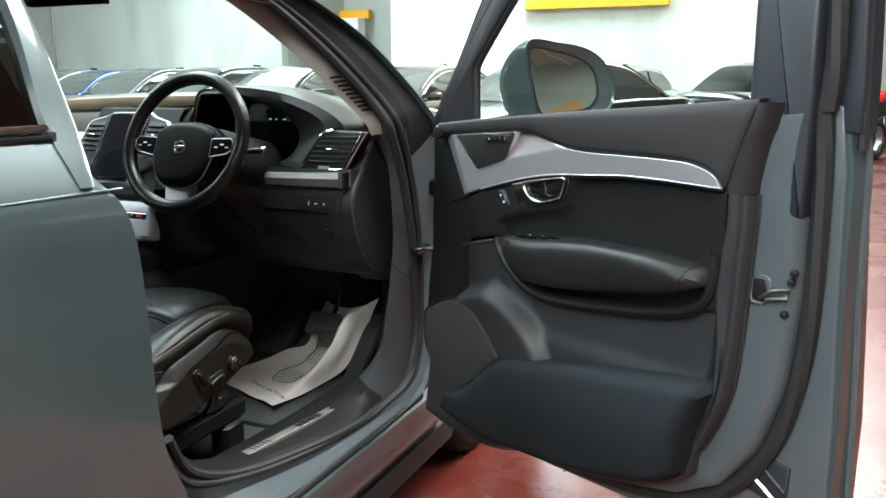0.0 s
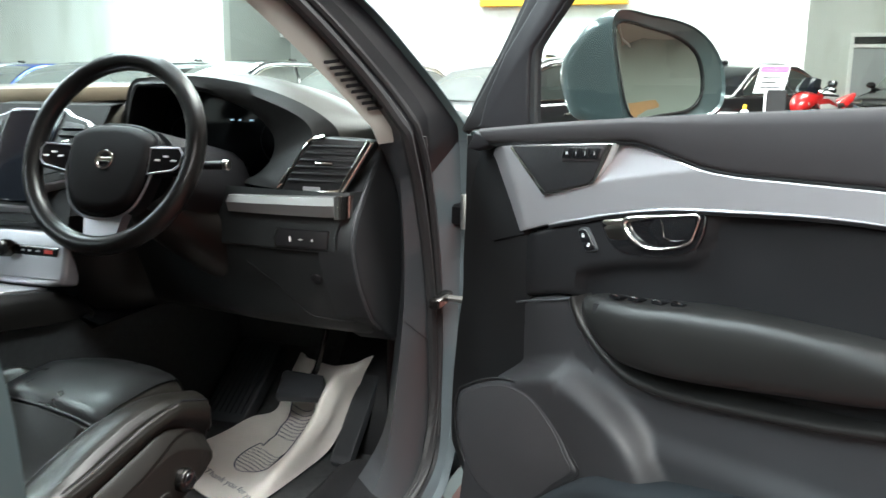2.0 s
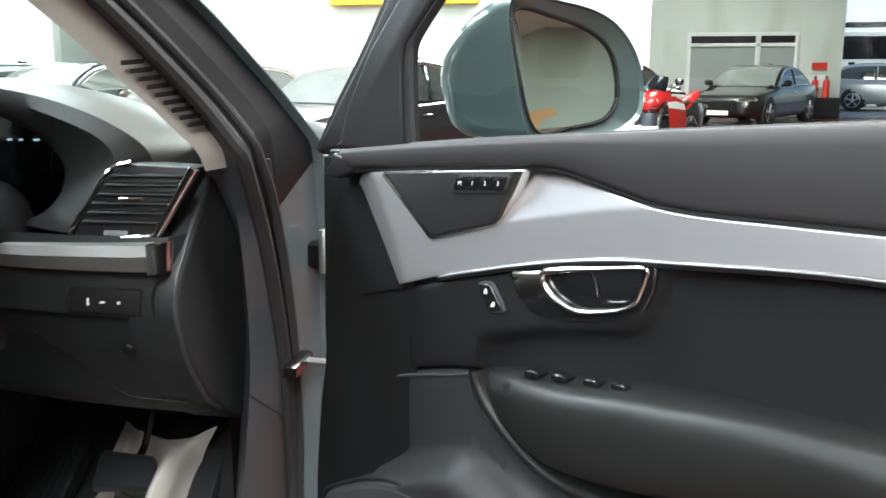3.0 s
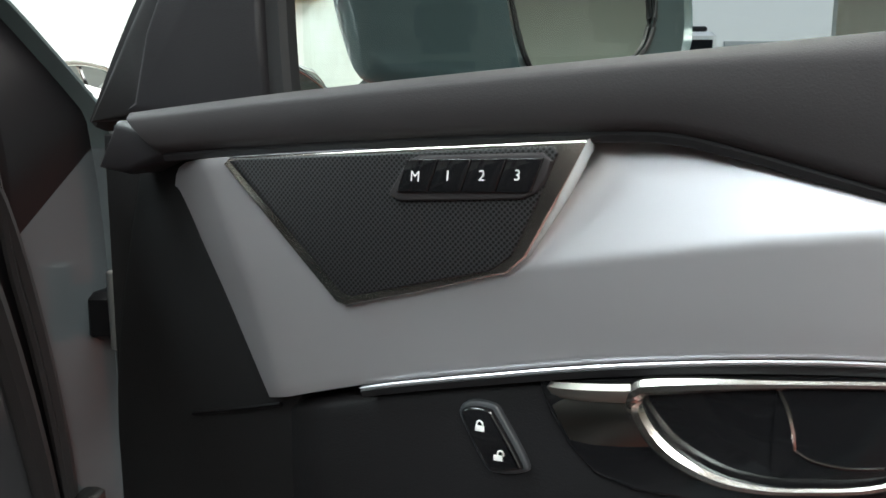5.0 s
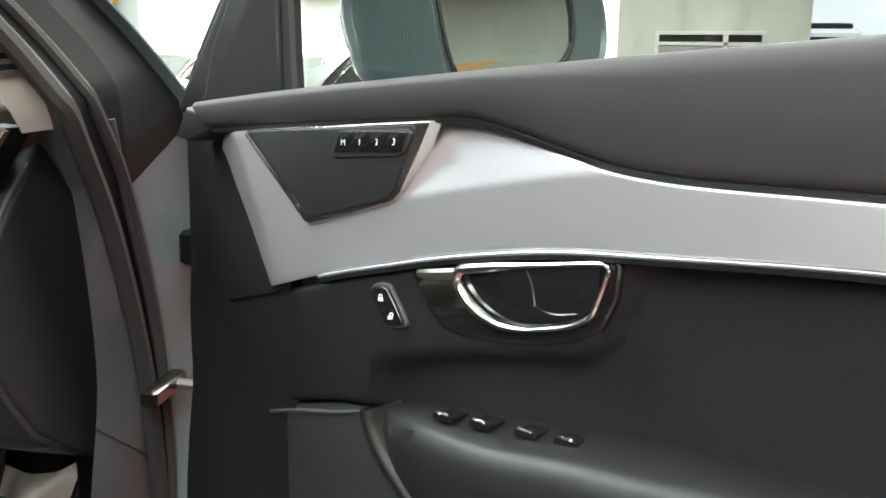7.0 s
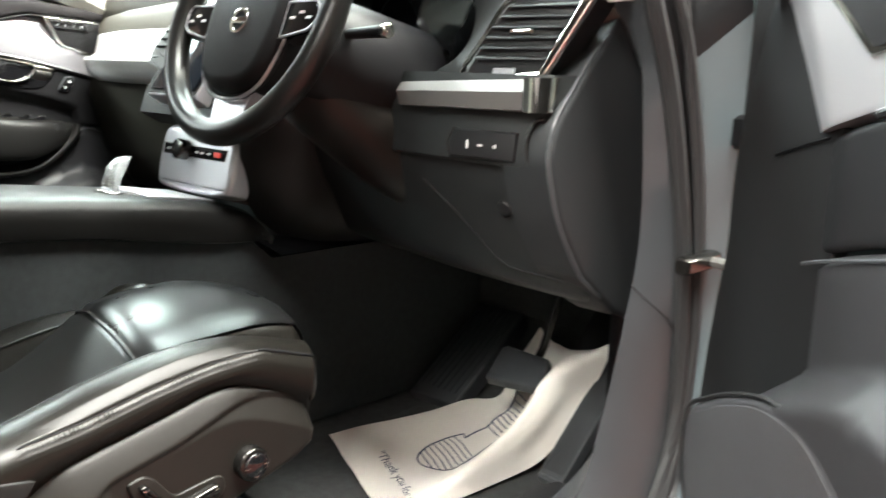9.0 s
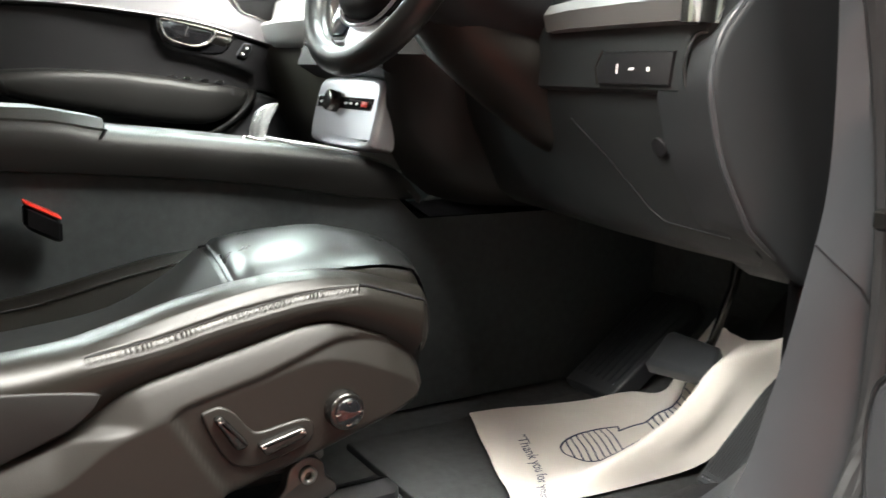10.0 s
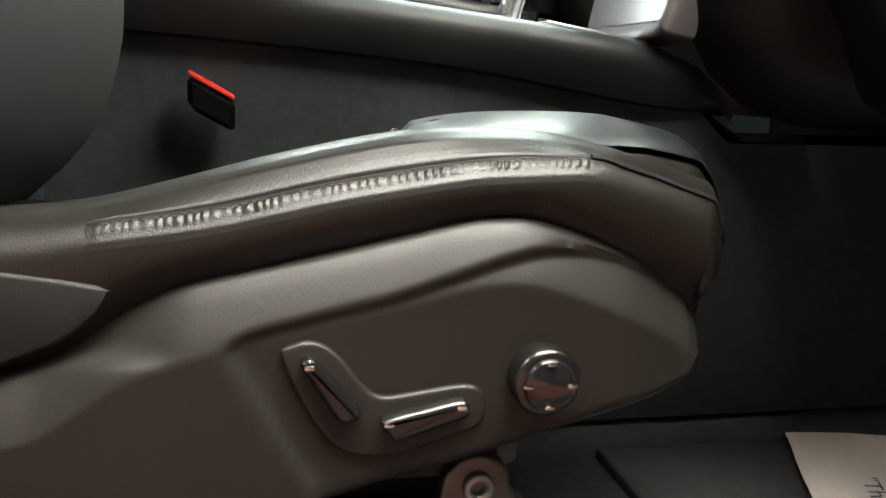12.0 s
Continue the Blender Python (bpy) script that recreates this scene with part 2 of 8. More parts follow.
def tube(path, r, n=8, flat=1.0, closed=False):
    """Round bar along a path."""
    p = [Vector(tuple(q)) for q in path]
    rows = []
    up = Vector((0.13, 0.21, 0.97))
    for i, q in enumerate(p):
        if closed:
            d = p[(i + 1) % len(p)] - p[i - 1]
        else:
            d = p[min(i + 1, len(p) - 1)] - p[max(i - 1, 0)]
        d.normalize()
        s = d.cross(up)
        if s.length < 1e-4:
            s = d.cross(Vector((1, 0, 0)))
        s.normalize()
        t = s.cross(d)
        rad = r[i] if isinstance(r, (list, tuple)) else r
        rows.append([q + s * math.cos(a) * rad + t * math.sin(a) * rad * flat for a in (2 * math.pi * k / n for k in range(n))])
    if closed:
        rows.append(rows[0])
        return loft(rows, True)
    return loft(rows, True, True)


def plate(outline, fn, d0, d1, bevel=0.003, n=3):
    """A solid plate: outline of (a, b) pairs, fn(a, d, b) gives the place, from depth d0 (back) to d1 (face), rounded towards the face."""
    o = [np.array(q, float) for q in outline]
    c = sum(o) / len(o)
    k = len(o)
    area = sum(o[i][0] * o[(i + 1) % k][1] - o[(i + 1) % k][0] * o[i][1] for i in range(k))
    sgn = 1 if area > 0 else -1
    nor = []
    for i in range(k):
        t = o[(i + 1) % k] - o[i - 1]
        t = t / (np.linalg.norm(t) + 1e-9)
        nor.append(np.array((-t[1], t[0])) * sgn)
    rows = [[fn(q[0], d0, q[1]) for q in o]]
    for j in range(n + 1):
        a = j / n * math.pi / 2
        inset, dep = bevel * (1 - math.cos(a)), d1 - bevel * (1 - math.sin(a)) * (1 if d1 > d0 else -1)
        rows.append([fn(q[0] + m[0] * inset, dep, q[1] + m[1] * inset) for q, m in zip(o, nor)])
    return loft(rows, True, True)


def box(x0, x1, y0, y1, z0, z1, bevel=0.01, fn=None):
    b = min(bevel, (x1 - x0) / 2.2, (y1 - y0) / 2.2, (z1 - z0) / 2.2)
    rows = []
    for z, inset in ((z0, b), (z0 + b, 0), (z1 - b, 0), (z1, b)):
        xa, xb, ya, yb = x0 + inset, x1 - inset, y0 + inset, y1 - inset
        rr = [(xa + b, ya), (xb - b, ya), (xb, ya + b), (xb, yb - b), (xb - b, yb), (xa + b, yb), (xa, yb - b), (xa, ya + b)]
        rows.append([(px, py, z) if fn is None else fn(px, py, z) for px, py in rr])
    return loft(rows, True, True)


def disc(c, axis, r, h, n=24, bevel=0.002, inner=0.0):
    """Round knob: centre of its back, axis, radius, height."""
    ax = Vector(axis).normalized()
    s = ax.orthogonal().normalized()
    t = ax.cross(s)
    rows = []
    prof = [(r, 0), (r, h - bevel), (r - bevel * 0.4, h - bevel * 0.25), (r - bevel, h)]
    if inner:
        prof += [(inner + bevel, h), (inner, h - bevel), (inner, 0)]
    for rad, z in prof:
        rows.append([Vector(c) + ax * z + (s * math.cos(a) + t * math.sin(a)) * rad for a in (2 * math.pi * k / n for k in range(n))])
    return loft(rows, True, not inner)


def join(*lists):
    verts, faces = [], []
    for v, f in lists:
        o = len(verts)
        verts += list(v)
        faces += [tuple(i + o for i in q) for q in f]
    return verts, faces


def band(fn, s0, s1, top, bot, dep, back, n=48, m=14, edge=0.012, drop=0.010):
    """A shaped panel between two curves: fn(s, d, z) gives the place; ends may slant: s0, s1 as (at bottom, at top)."""
    vs = [0, 0.02, 0.05, 0.1] + [0.1 + 0.8 * (j + 1) / (m - 6) for j in range(m - 7)] + [0.9, 0.95, 0.98, 1]
    us = [0, 0.006, 0.015, 0.03] + [0.03 + 0.94 * (i + 1) / (n - 6) for i in range(n - 7)] + [0.97, 0.985, 0.994, 1]
    rows = []

    def spot(u, v, push=None):
        s = (s0[0] + (s0[1] - s0[0]) * v) * (1 - u) + (s1[0] + (s1[1] - s1[0]) * v) * u
        zt, zb = along(s, top), along(s, bot)
        z = zb + (zt - zb) * v
        if push is not None:
            return fn(s, push, z)
        near = min(v * (zt - zb), (1 - v) * (zt - zb), u * (s1[0] - s0[0]), (1 - u) * (s1[0] - s0[0]))
        f = max(0.0, 1 - near / edge)
        return fn(s, dep(s, z, v) - drop * f * f, z)
    for v in vs:
        rows.append([spot(us[0], v, back)] + [spot(u, v) for u in us] + [spot(us[-1], v, back)])
    first = [spot(us[0], 0, back)] + [spot(u, 0, back) for u in us] + [spot(us[-1], 0, back)]
    last = [spot(us[0], 1, back)] + [spot(u, 1, back) for u in us] + [spot(us[-1], 1, back)]
    return loft([first] + rows + [last])


def text_mesh(word, size, fn):
    """Flat lettering: fn(a, b) places the letter plane."""
    cu = bpy.data.curves.new("lettering", "FONT")
    cu.body, cu.size, cu.align_x, cu.align_y = word, size, "CENTER", "CENTER"
    cu.extrude = 0.0
    ob = bpy.data.objects.new("lettering", cu)
    scene.collection.objects.link(ob)
    bpy.context.view_layer.update()
    me = bpy.data.meshes.new_from_object(ob.evaluated_get(bpy.context.evaluated_depsgraph_get()))
    verts = [fn(v.co.x, v.co.y) for v in me.vertices]
    faces = [tuple(p.vertices) for p in me.polygons]
    bpy.data.objects.remove(ob)
    return verts, faces


# ---------- hall ----------
def brick_wall_material():
    m = mat("white_painted_brick", (0.74, 0.77, 0.72), 0.6, 0, 0, 0.06, 0.8)
    nt = m.node_tree
    b = nt.nodes["Principled BSDF"]
    tc = nt.nodes.new("ShaderNodeTexCoord")
    sep = nt.nodes.new("ShaderNodeSeparateXYZ")
    add = nt.nodes.new("ShaderNodeMath")
    com = nt.nodes.new("ShaderNodeCombineXYZ")
    br = nt.nodes.new("ShaderNodeTexBrick")
    br.inputs["Scale"].default_value = 1.0
    br.inputs["Brick Width"].default_value = 0.45
    br.inputs["Row Height"].default_value = 0.22
    br.inputs["Mortar Size"].default_value = 0.012
    br.inputs["Color1"].default_value = (1, 1, 1, 1)
    br.inputs["Color2"].default_value = (0.93, 0.93, 0.93, 1)
    br.inputs["Mortar"].default_value = (0.35, 0.35, 0.35, 1)
    nt.links.new(tc.outputs["Object"], sep.inputs[0])
    nt.links.new(sep.outputs[0], add.inputs[0])
    nt.links.new(sep.outputs[1], add.inputs[1])
    nt.links.new(add.outputs[0], com.inputs[0])
    nt.links.new(sep.outputs[2], com.inputs[1])
    nt.links.new(com.outputs[0], br.inputs["Vector"])
    bp = nt.nodes.new("ShaderNodeBump")
    bp.inputs["Strength"].default_value = 0.22
    bp.inputs["Distance"].default_value = 0.008
    nt.links.new(br.outputs["Color"], bp.inputs["Height"])
    nt.links.new(bp.outputs["Normal"], b.inputs["Normal"])
    # old stains with a streaky shape
    st = nt.nodes.new("ShaderNodeTexNoise")
    mp = nt.nodes.new("ShaderNodeMapping")
    mp.inputs["Scale"].default_value = (1.2, 1.2, 0.35)
    st.inputs["Scale"].default_value = 1.0
    st.inputs["Detail"].default_value = 8
    nt.links.new(tc.outputs["Object"], mp.inputs[0])
    nt.links.new(mp.outputs[0], st.inputs["Vector"])
    ra = nt.nodes.new("ShaderNodeValToRGB")
    ra.color_ramp.elements[0].position, ra.color_ramp.elements[0].color = 0.35, (0.54, 0.57, 0.51, 1)
    ra.color_ramp.elements[1].position, ra.color_ramp.elements[1].color = 0.52, (0.64, 0.68, 0.63, 1)
    nt.links.new(st.outputs["Fac"], ra.inputs[0])
    mul = nt.nodes.new("ShaderNodeMix")
    mul.data_type, mul.blend_type = "RGBA", "MULTIPLY"
    mul.inputs["Factor"].default_value = 0.05
    nt.links.new(ra.outputs[0], mul.inputs["A"])
    nt.links.new(br.outputs["Color"], mul.inputs["B"])
    nt.links.new(mul.outputs["Result"], b.inputs["Base Color"])
    return m


def floor_material():
    m = mat("red_floor_paint", (0.30, 0.07, 0.045), 0.28, 0, 0, 0.2, 1.5, 60, 0.12)
    nt = m.node_tree
    b = nt.nodes["Principled BSDF"]
    tc = nt.nodes.new("ShaderNodeTexCoord")
    no = nt.nodes.new("ShaderNodeTexNoise")
    no.inputs["Scale"].default_value = 1.7
    no.inputs["Detail"].default_value = 9
    no.inputs["Roughness"].default_value = 0.65
    nt.links.new(tc.outputs["Object"], no.inputs["Vector"])
    ra = nt.nodes.new("ShaderNodeValToRGB")
    ra.color_ramp.elements[0].position, ra.color_ramp.elements[0].color = 0.44, (0.080, 0.013, 0.009, 1)
    ra.color_ramp.elements[1].position, ra.color_ramp.elements[1].color = 0.80, (0.20, 0.105, 0.085, 1)
    nt.links.new(no.outputs["Fac"], ra.inputs[0])
    nt.links.new(ra.outputs[0], b.inputs["Base Color"])
    return m


BRICK = brick_wall_material()
RED_FLOOR = floor_material()
CEIL = mat("ceiling_sheet", (0.52, 0.50, 0.43), 0.8, 0, 0, 0.08, 0.7)
YELLOW = mat("yellow_beam_paint", (0.80, 0.42, 0.02), 0.5, 0, 0, 0.1, 2)
TIMBER = mat("timber_board", (0.36, 0.19, 0.07), 0.5, 0, 0, 0.2, 2.5)
GREYWALL = mat("grey_plaster", (0.42, 0.45, 0.42), 0.8, 0, 0, 0.1, 0.8)
WHITEPAINT = mat("white_gloss_paint", (0.78, 0.79, 0.76), 0.4, 0, 0, 0.05, 3)
ASPHALT = mat("yard_concrete", (0.34, 0.34, 0.32), 0.85, 0, 0, 0.15, 0.6)
FARGLASS = mat("obscure_glass", (0.34, 0.36, 0.36), 0.12, 0, 0, 0.1, 2)


def block(name, x0, x1, y0, y1, z0, z1, material, label="", kind="structure", bevel=0.0):
    v, f = box(x0, x1, y0, y1, z0, z1, max(bevel, 0.002))
    ob = part(name, v, f, material, None, label, smooth=False)
    return tagged(ob, label or "white painted block wall of the car hall", "wall", "", kind)


HX0, HX1, HY0, HY1, HZ = -30.0, 14.0, -14.0, 27.5, 7.0
FALL = math.tan(radians(0.95))   # the floor rises gently away from the doors


def lie(x, y):
    """Height of the sloping floor."""
    return (y - 1.0) * FALL


tagged(part("ground", [(a, b, lie(a, b) - 0.03) for a, b in ((-300, -300), (300, -300), (300, 300), (-300, 300))], [(0, 1, 2, 3)], ASPHALT, None), "pale concrete yard outside the hall", "ground", "", "structure")
tagged(part("floor", *box(HX0, HX1, HY0, HY1, -0.02, 0.0, 0.001, lambda a, b, c: (a, b, c + lie(a, b))), RED_FLOOR, None, smooth=False), "glossy red painted concrete floor, worn and scuffed", "floor", "", "structure")
XW = -13.4
block("wall_back", HX0, HX1, HY0 - 0.3, HY0, -0.4, HZ, BRICK)
block("wall_side_west", HX0 - 0.3, HX0, HY0, 20.8, -0.4, HZ, BRICK)
block("wall_side_east", HX1, HX1 + 0.3, HY0, HY1, -0.4, HZ, OLIVE, "olive grey painted side wall of the hall")
block("wall_front_west", HX0, XW, 20.5, 20.8, -0.4, HZ, BRICK)
block("wall_front_centre", -9.35, 0.1, 19.4, 19.7, -0.4, HZ, BRICK)
block("wall_recess", -16.5, -9.0, 24.0, 24.3, -0.4, HZ, GREYWALL, "grey plastered wall in the recess between the brick walls")
block("wall_recess_side", XW - 0.3, XW, 20.8, 24.0, -0.4, HZ, GREYWALL, "grey plastered side of the recess")
block("wall_recess_east", -9.35, -9.05, 19.7, 24.0, -0.4, HZ, BRICK)
block("wall_pilaster", -9.4, -6.75, 19.15, 19.4, -0.4, HZ, WHITEPAINT, "smooth white painted pier beside the brick wall")
block("wall_far_return", -0.2, 0.1, 19.7, 27.5, -0.4, HZ, BRICK)
block("column", -0.05, 0.55, 19.0, 19.4, -0.4, HZ, WHITEPAINT, "white painted steel column cover")
# far wall with window and vehicle doorway
block("wall_far_a", 0.1, 2.1, 27.5, 27.8, -0.4, HZ, BRICK)
block("wall_far_b", 2.1, 5.15, 27.5, 27.8, 2.8, HZ, BRICK)
block("wall_far_sill", 2.1, 5.15, 27.5, 27.8, -0.4, 0.35, BRICK)
block("wall_far_c", 5.15, 6.35, 27.5, 27.8, -0.4, HZ, BRICK)
block("wall_far_lintel", 6.35, 11.2, 27.5, 27.8, 4.6, HZ, BRICK)
block("wall_far_d", 11.2, HX1, 27.5, 27.8, -0.4, HZ, BRICK)
win = tagged(part("window_1", *join(box(2.1, 5.15, 27.42, 27.55, 2.70, 2.80, 0.01), box(2.1, 2.2, 27.42, 27.55, 0.35, 2.7, 0.01), box(5.05, 5.15, 27.42, 27.55, 0.35, 2.7, 0.01),
             box(3.98, 4.12, 27.42, 27.55, 0.35, 2.7, 0.01), box(2.2, 5.05, 27.42, 27.55, 2.40, 2.50, 0.01)), WHITEPAINT, None), "white framed office window with obscured panes", "window", "", "structure")
for a, b, c, d in ((2.2, 3.98, 0.35, 2.4), (4.12, 5.05, 0.35, 2.4)):
    part("pane", *box(a, b, 27.48, 27.5, c, d, 0.002), FARGLASS, win)
for a, b in ((2.2, 3.98), (4.12, 5.05)):
    part("pane", *box(a, b, 27.48, 27.5, 2.5, 2.7, 0.002), GLOSS, win, "dark top light pane")
block("yellow_beam", -6.06, -2.9, 19.15, 19.38, 3.0, 3.45, YELLOW, "yellow painted crane rail beam along the wall", bevel=0.01)
block("yellow_beam_recess", -16.4, -12.4, 23.7, 23.95, 3.28, 3.55, YELLOW, "yellow painted rail beam deep in the recess", bevel=0.01)
block("wall_box", -13.3, -12.5, 23.2, 23.68, 2.6, 3.28, WHITEPAINT, "white boxed-in duct under the yellow rail", bevel=0.02)
ceil_parts = []
# ceiling with openings for the unseen lamps
cuts_y = [(-12.0, -3.0), (0.0, 9.0), (13.0, 23.0)]
cuts_x = [(-15.4, -12.6), (-7.0, -4.2), (-0.7, 2.1)]
ys = [HY0 - 0.3, -12.0, -3.0, 0.0, 9.0, 13.0, 23.0, HY1 + 0.3]
xs = [HX0 - 0.3] + [v for c in cuts_x for v in c] + [HX1 + 0.3]
for j in range(len(ys) - 1):
    if (ys[j], ys[j + 1]) in cuts_y:
        for i in range(0, len(xs), 2):
            ceil_parts.append(box(xs[i], xs[i + 1], ys[j], ys[j + 1], HZ, HZ + 0.15, 0.002))
    else:
        ceil_parts.append(box(xs[0], xs[-1], ys[j], ys[j + 1], HZ, HZ + 0.15, 0.002))
tagged(part("ceiling", *join(*ceil_parts), CEIL, None, smooth=False), "pale sheeted roof with long openings for the unseen lamps", "ceiling", "", "structure")
for i in range(8):
    yy = -11.0 + i * 5.2
    tagged(part("roof_beam", *box(HX0, HX1, yy - 0.08, yy + 0.08, HZ - 0.35, HZ - 0.002, 0.01), WHITEPAINT, None), "white steel roof beam", "beam", "roof beams", "structure")
# timber faced partitions on the east side
for yy in (-3.0,):
    tagged(part("timber_door", *box(HX1 - 0.09, HX1 - 0.004, yy, yy + 2.6, 0, 2.1, 0.01), TIMBER, None), "brown timber door against the brick wall", "door", "timber doors", "structure")
tagged(part("pipe", *tube([(-21.6, 20.44, 0.2), (-21.6, 20.44, 3.0), (-21.6, 20.44, 7)], 0.03), STEEL, None), "grey conduit pipe running up the wall", "pipe", "", "structure")
# building across the yard
ob = block("backdrop_building", 2, 26, 44, 50, 0.5, 7.5, WHITEPAINT, "white rendered building across the yard")
tagged(part("window_2", *box(13.4, 17.6, 43.9, 44.02, 2.6, 3.4, 0.01), FARGLASS, None), "long grey window of the building across the yard", "window", "", "structure")


# ---------- parked cars ----------
CAR_GLASS = mat("parked_car_glass", (0.030, 0.036, 0.034), 0.05, 0, 0, 0.2, 2, spec=0.9, rvary=0.02, ior=1.7)
TAIL_LENS = mat("tail_lens", (0.22, 0.008, 0.01), 0.12, 0, 0.5, 0.3, 14)
# Pale base puts the roof's reflection into the windscreen colour.
SHEEN_SCREEN = mat("pale_sheen_windscreen", (0.20, 0.22, 0.21), 0.05, 0, 1.0, 0.5, 1.6, spec=1.0, rvary=0.02, ior=2.0)


def parked_car(name, paint, label, place, length=4.5, height=1.5, width=1.82, estate=0.5, group="parked cars", lamp=None, pane=None):
    """A car whose nose points to -y at its own origin; estate 0 saloon, 1 upright tail."""
    e = thing(name, (0, 0, 0), label, "car", group)
    L, W, Hh = length / 2, width / 2, height
    belt = Hh * 0.635
    deck = belt * (1.0 + 0.07 * estate)
    bonnet = [(-L, Hh * 0.38), (-L * 0.97, Hh * 0.46), (-L * 0.86, Hh * 0.525), (-L * 0.6, Hh * 0.585), (-L * 0.4, belt), (0, belt * 1.02), (L * 0.5, belt * 1.05), (L * 0.78, deck * 1.03), (L * 0.93, deck), (L * 0.985, deck * 0.9), (L, Hh * 0.42)]
    girth = [(-L, W * 0.66), (-L * 0.97, W * 0.80), (-L * 0.88, W * 0.93), (-L * 0.6, W * 0.99), (0, W), (L * 0.7, W * 0.99), (L * 0.9, W * 0.93), (L * 0.98, W * 0.83), (L, W * 0.74)]
    ys = [-L, -L * 0.985, -L * 0.96, -L * 0.92] + [-L * 0.88 + L * 1.76 * i / 16 for i in range(17)] + [L * 0.92, L * 0.955, L * 0.985, L]
    rows = []
    for y in ys:
        zt, w = along(y, bonnet), along(y, girth)
        zl = 0.20 + 0.14 * max(0, abs(y) / L - 0.85) / 0.15
        half = [(0.88, zl), (0.965, zl + 0.06), (0.99, zl + 0.16), (1.0, zl + (zt - zl) * 0.55), (0.995, zl + (zt - zl) * 0.72), (0.965, zt - 0.075), (0.93, zt - 0.035), (0.86, zt - 0.01), (0.6, zt + 0.012), (0.25, zt + 0.02)]
        rows.append([(-w * k, y, z) for k, z in half] + [(w * k, y, z) for k, z in half[::-1]])
    part("body", *loft(rows, True, True), paint, e, sharp=60)
    # greenhouse
    ya, yb, yc, yd = -L * 0.44, -L * 0.06, L * (0.30 + 0.44 * estate), L * (0.76 + 0.17 * estate)
    wb, wt = W * 0.90, W * 0.69
    top = [(ya, belt * 0.97), ((ya + yb) / 2, belt + (Hh - belt) * 0.52), (yb - 0.06, Hh - 0.085), (yb + 0.22, Hh - 0.018), ((yb + yc) / 2, Hh), (yc - 0.15, Hh - 0.035), (yc + 0.12, Hh - 0.10), (yd, deck * 0.99)]

    def side_x(z, zt):
        f = (z - belt) / (Hh - belt)
        return wb + (wt - wb) * f + 0.035 * math.sin(math.pi * min(max(f, 0), 1))

    def section(y, grow=0.0):
        zt = along(y, top)
        pts = [(side_x(belt - 0.03, zt) + grow, belt - 0.03)]
        crown = max(zt - 0.085, belt - 0.02)
        for k in range(1, 6):
            z = belt - 0.03 + (crown - belt + 0.03) * k / 5
            pts.append((side_x(z, zt) + grow, z))
        w = side_x(crown, zt)
        pts += [(w - 0.022 + grow * 0.7, crown + 0.042 + grow * 0.3), (w - 0.075, crown + 0.068 + grow), (w * 0.6, zt - 0.004 + grow), (w * 0.25, zt + 0.006 + grow)]
        return [(-a, y, z) for a, z in pts] + [(a, y, z) for a, z in pts[::-1]]
    yy = [ya + (yd - ya) * i / 30 for i in range(31)]
    part("cabin", *loft([section(y) for y in yy], False), paint, e, sharp=70)

    def glazing(name, y0, y1, sx, label=""):
        rws = []
        for i in range(13):
            y = y0 + (y1 - y0) * i / 12
            zt = max(along(y, top) - 0.105, belt + 0.02)
            rws.append([(sx * (side_x(z, zt) + 0.006), y, z) for z in (belt + 0.035 + (max(zt, belt + 0.04) - belt - 0.035) * k / 6 for k in range(7))])
        back = [[(x - sx * 0.004, y, z) for x, y, z in r] for r in rws]
        part(name, *join(loft(rws), loft(back)), CAR_GLASS, e, label)
    bp = yb + (yc - yb) * 0.52
    for sx in (-1, 1):
        glazing("front_side_window", ya + 0.24, bp - 0.05, sx)
        glazing("rear_side_window", bp + 0.05, yd - 0.34 + 0.1 * estate, sx)
        part("middle_pillar", *tube([(sx * (side_x(belt + 0.03, 0) + 0.002), bp, belt + 0.03), (sx * (side_x(belt + 0.22, 0) + 0.002), bp, belt + 0.22), (sx * (side_x(Hh - 0.12, 0) + 0.002), bp + 0.03, Hh - 0.12)], 0.028, 6), GLOSS, e)
        lo = [(sx * (side_x(belt + 0.03, 0) + 0.006), ya + 0.24 + (yd - ya - 0.48) * k / 14, belt + 0.028) for k in range(15)]
        part("window_trim", *tube(lo, 0.010, 6), CHROME, e)
        hi = [(sx * (side_x(along(y, top) - 0.10, 0) + 0.007), y, along(y, top) - 0.097) for y in (ya + 0.30 + (yd - ya - 0.62) * k / 18 for k in range(19))]
        part("window_surround", *tube(hi, 0.009, 6), CHROME, e)
        arm = part("door_mirror", *box(sx * (W + 0.09) - 0.11, sx * (W + 0.09) + 0.11, ya + 0.30, ya + 0.44, belt + 0.02, belt + 0.16, 0.05), paint, e)
        part("mirror_foot", *tube([(sx * (W - 0.06), ya + 0.36, belt + 0.02), (sx * (W + 0.04), ya + 0.37, belt + 0.05)], 0.03, 6), GLOSS, arm)
        part("headlight", *box(sx * W * 0.70 - 0.19, sx * W * 0.70 + 0.19, -L * 0.985, -L * 0.86, Hh * 0.41, Hh * 0.485, 0.035), CHROME, e, "clear headlight")
        part("tail_light", *box(sx * W * 0.68 - 0.20, sx * W * 0.68 + 0.20, L * 0.90, L * 1.003, Hh * 0.50, Hh * 0.60, 0.035), lamp or TAIL_LENS, e, "tail light")
        part("door_handle", *box(sx * W - 0.02, sx * W + 0.02, 0.1, 0.28, belt * 0.84, belt * 0.87, 0.008), CHROME, e)
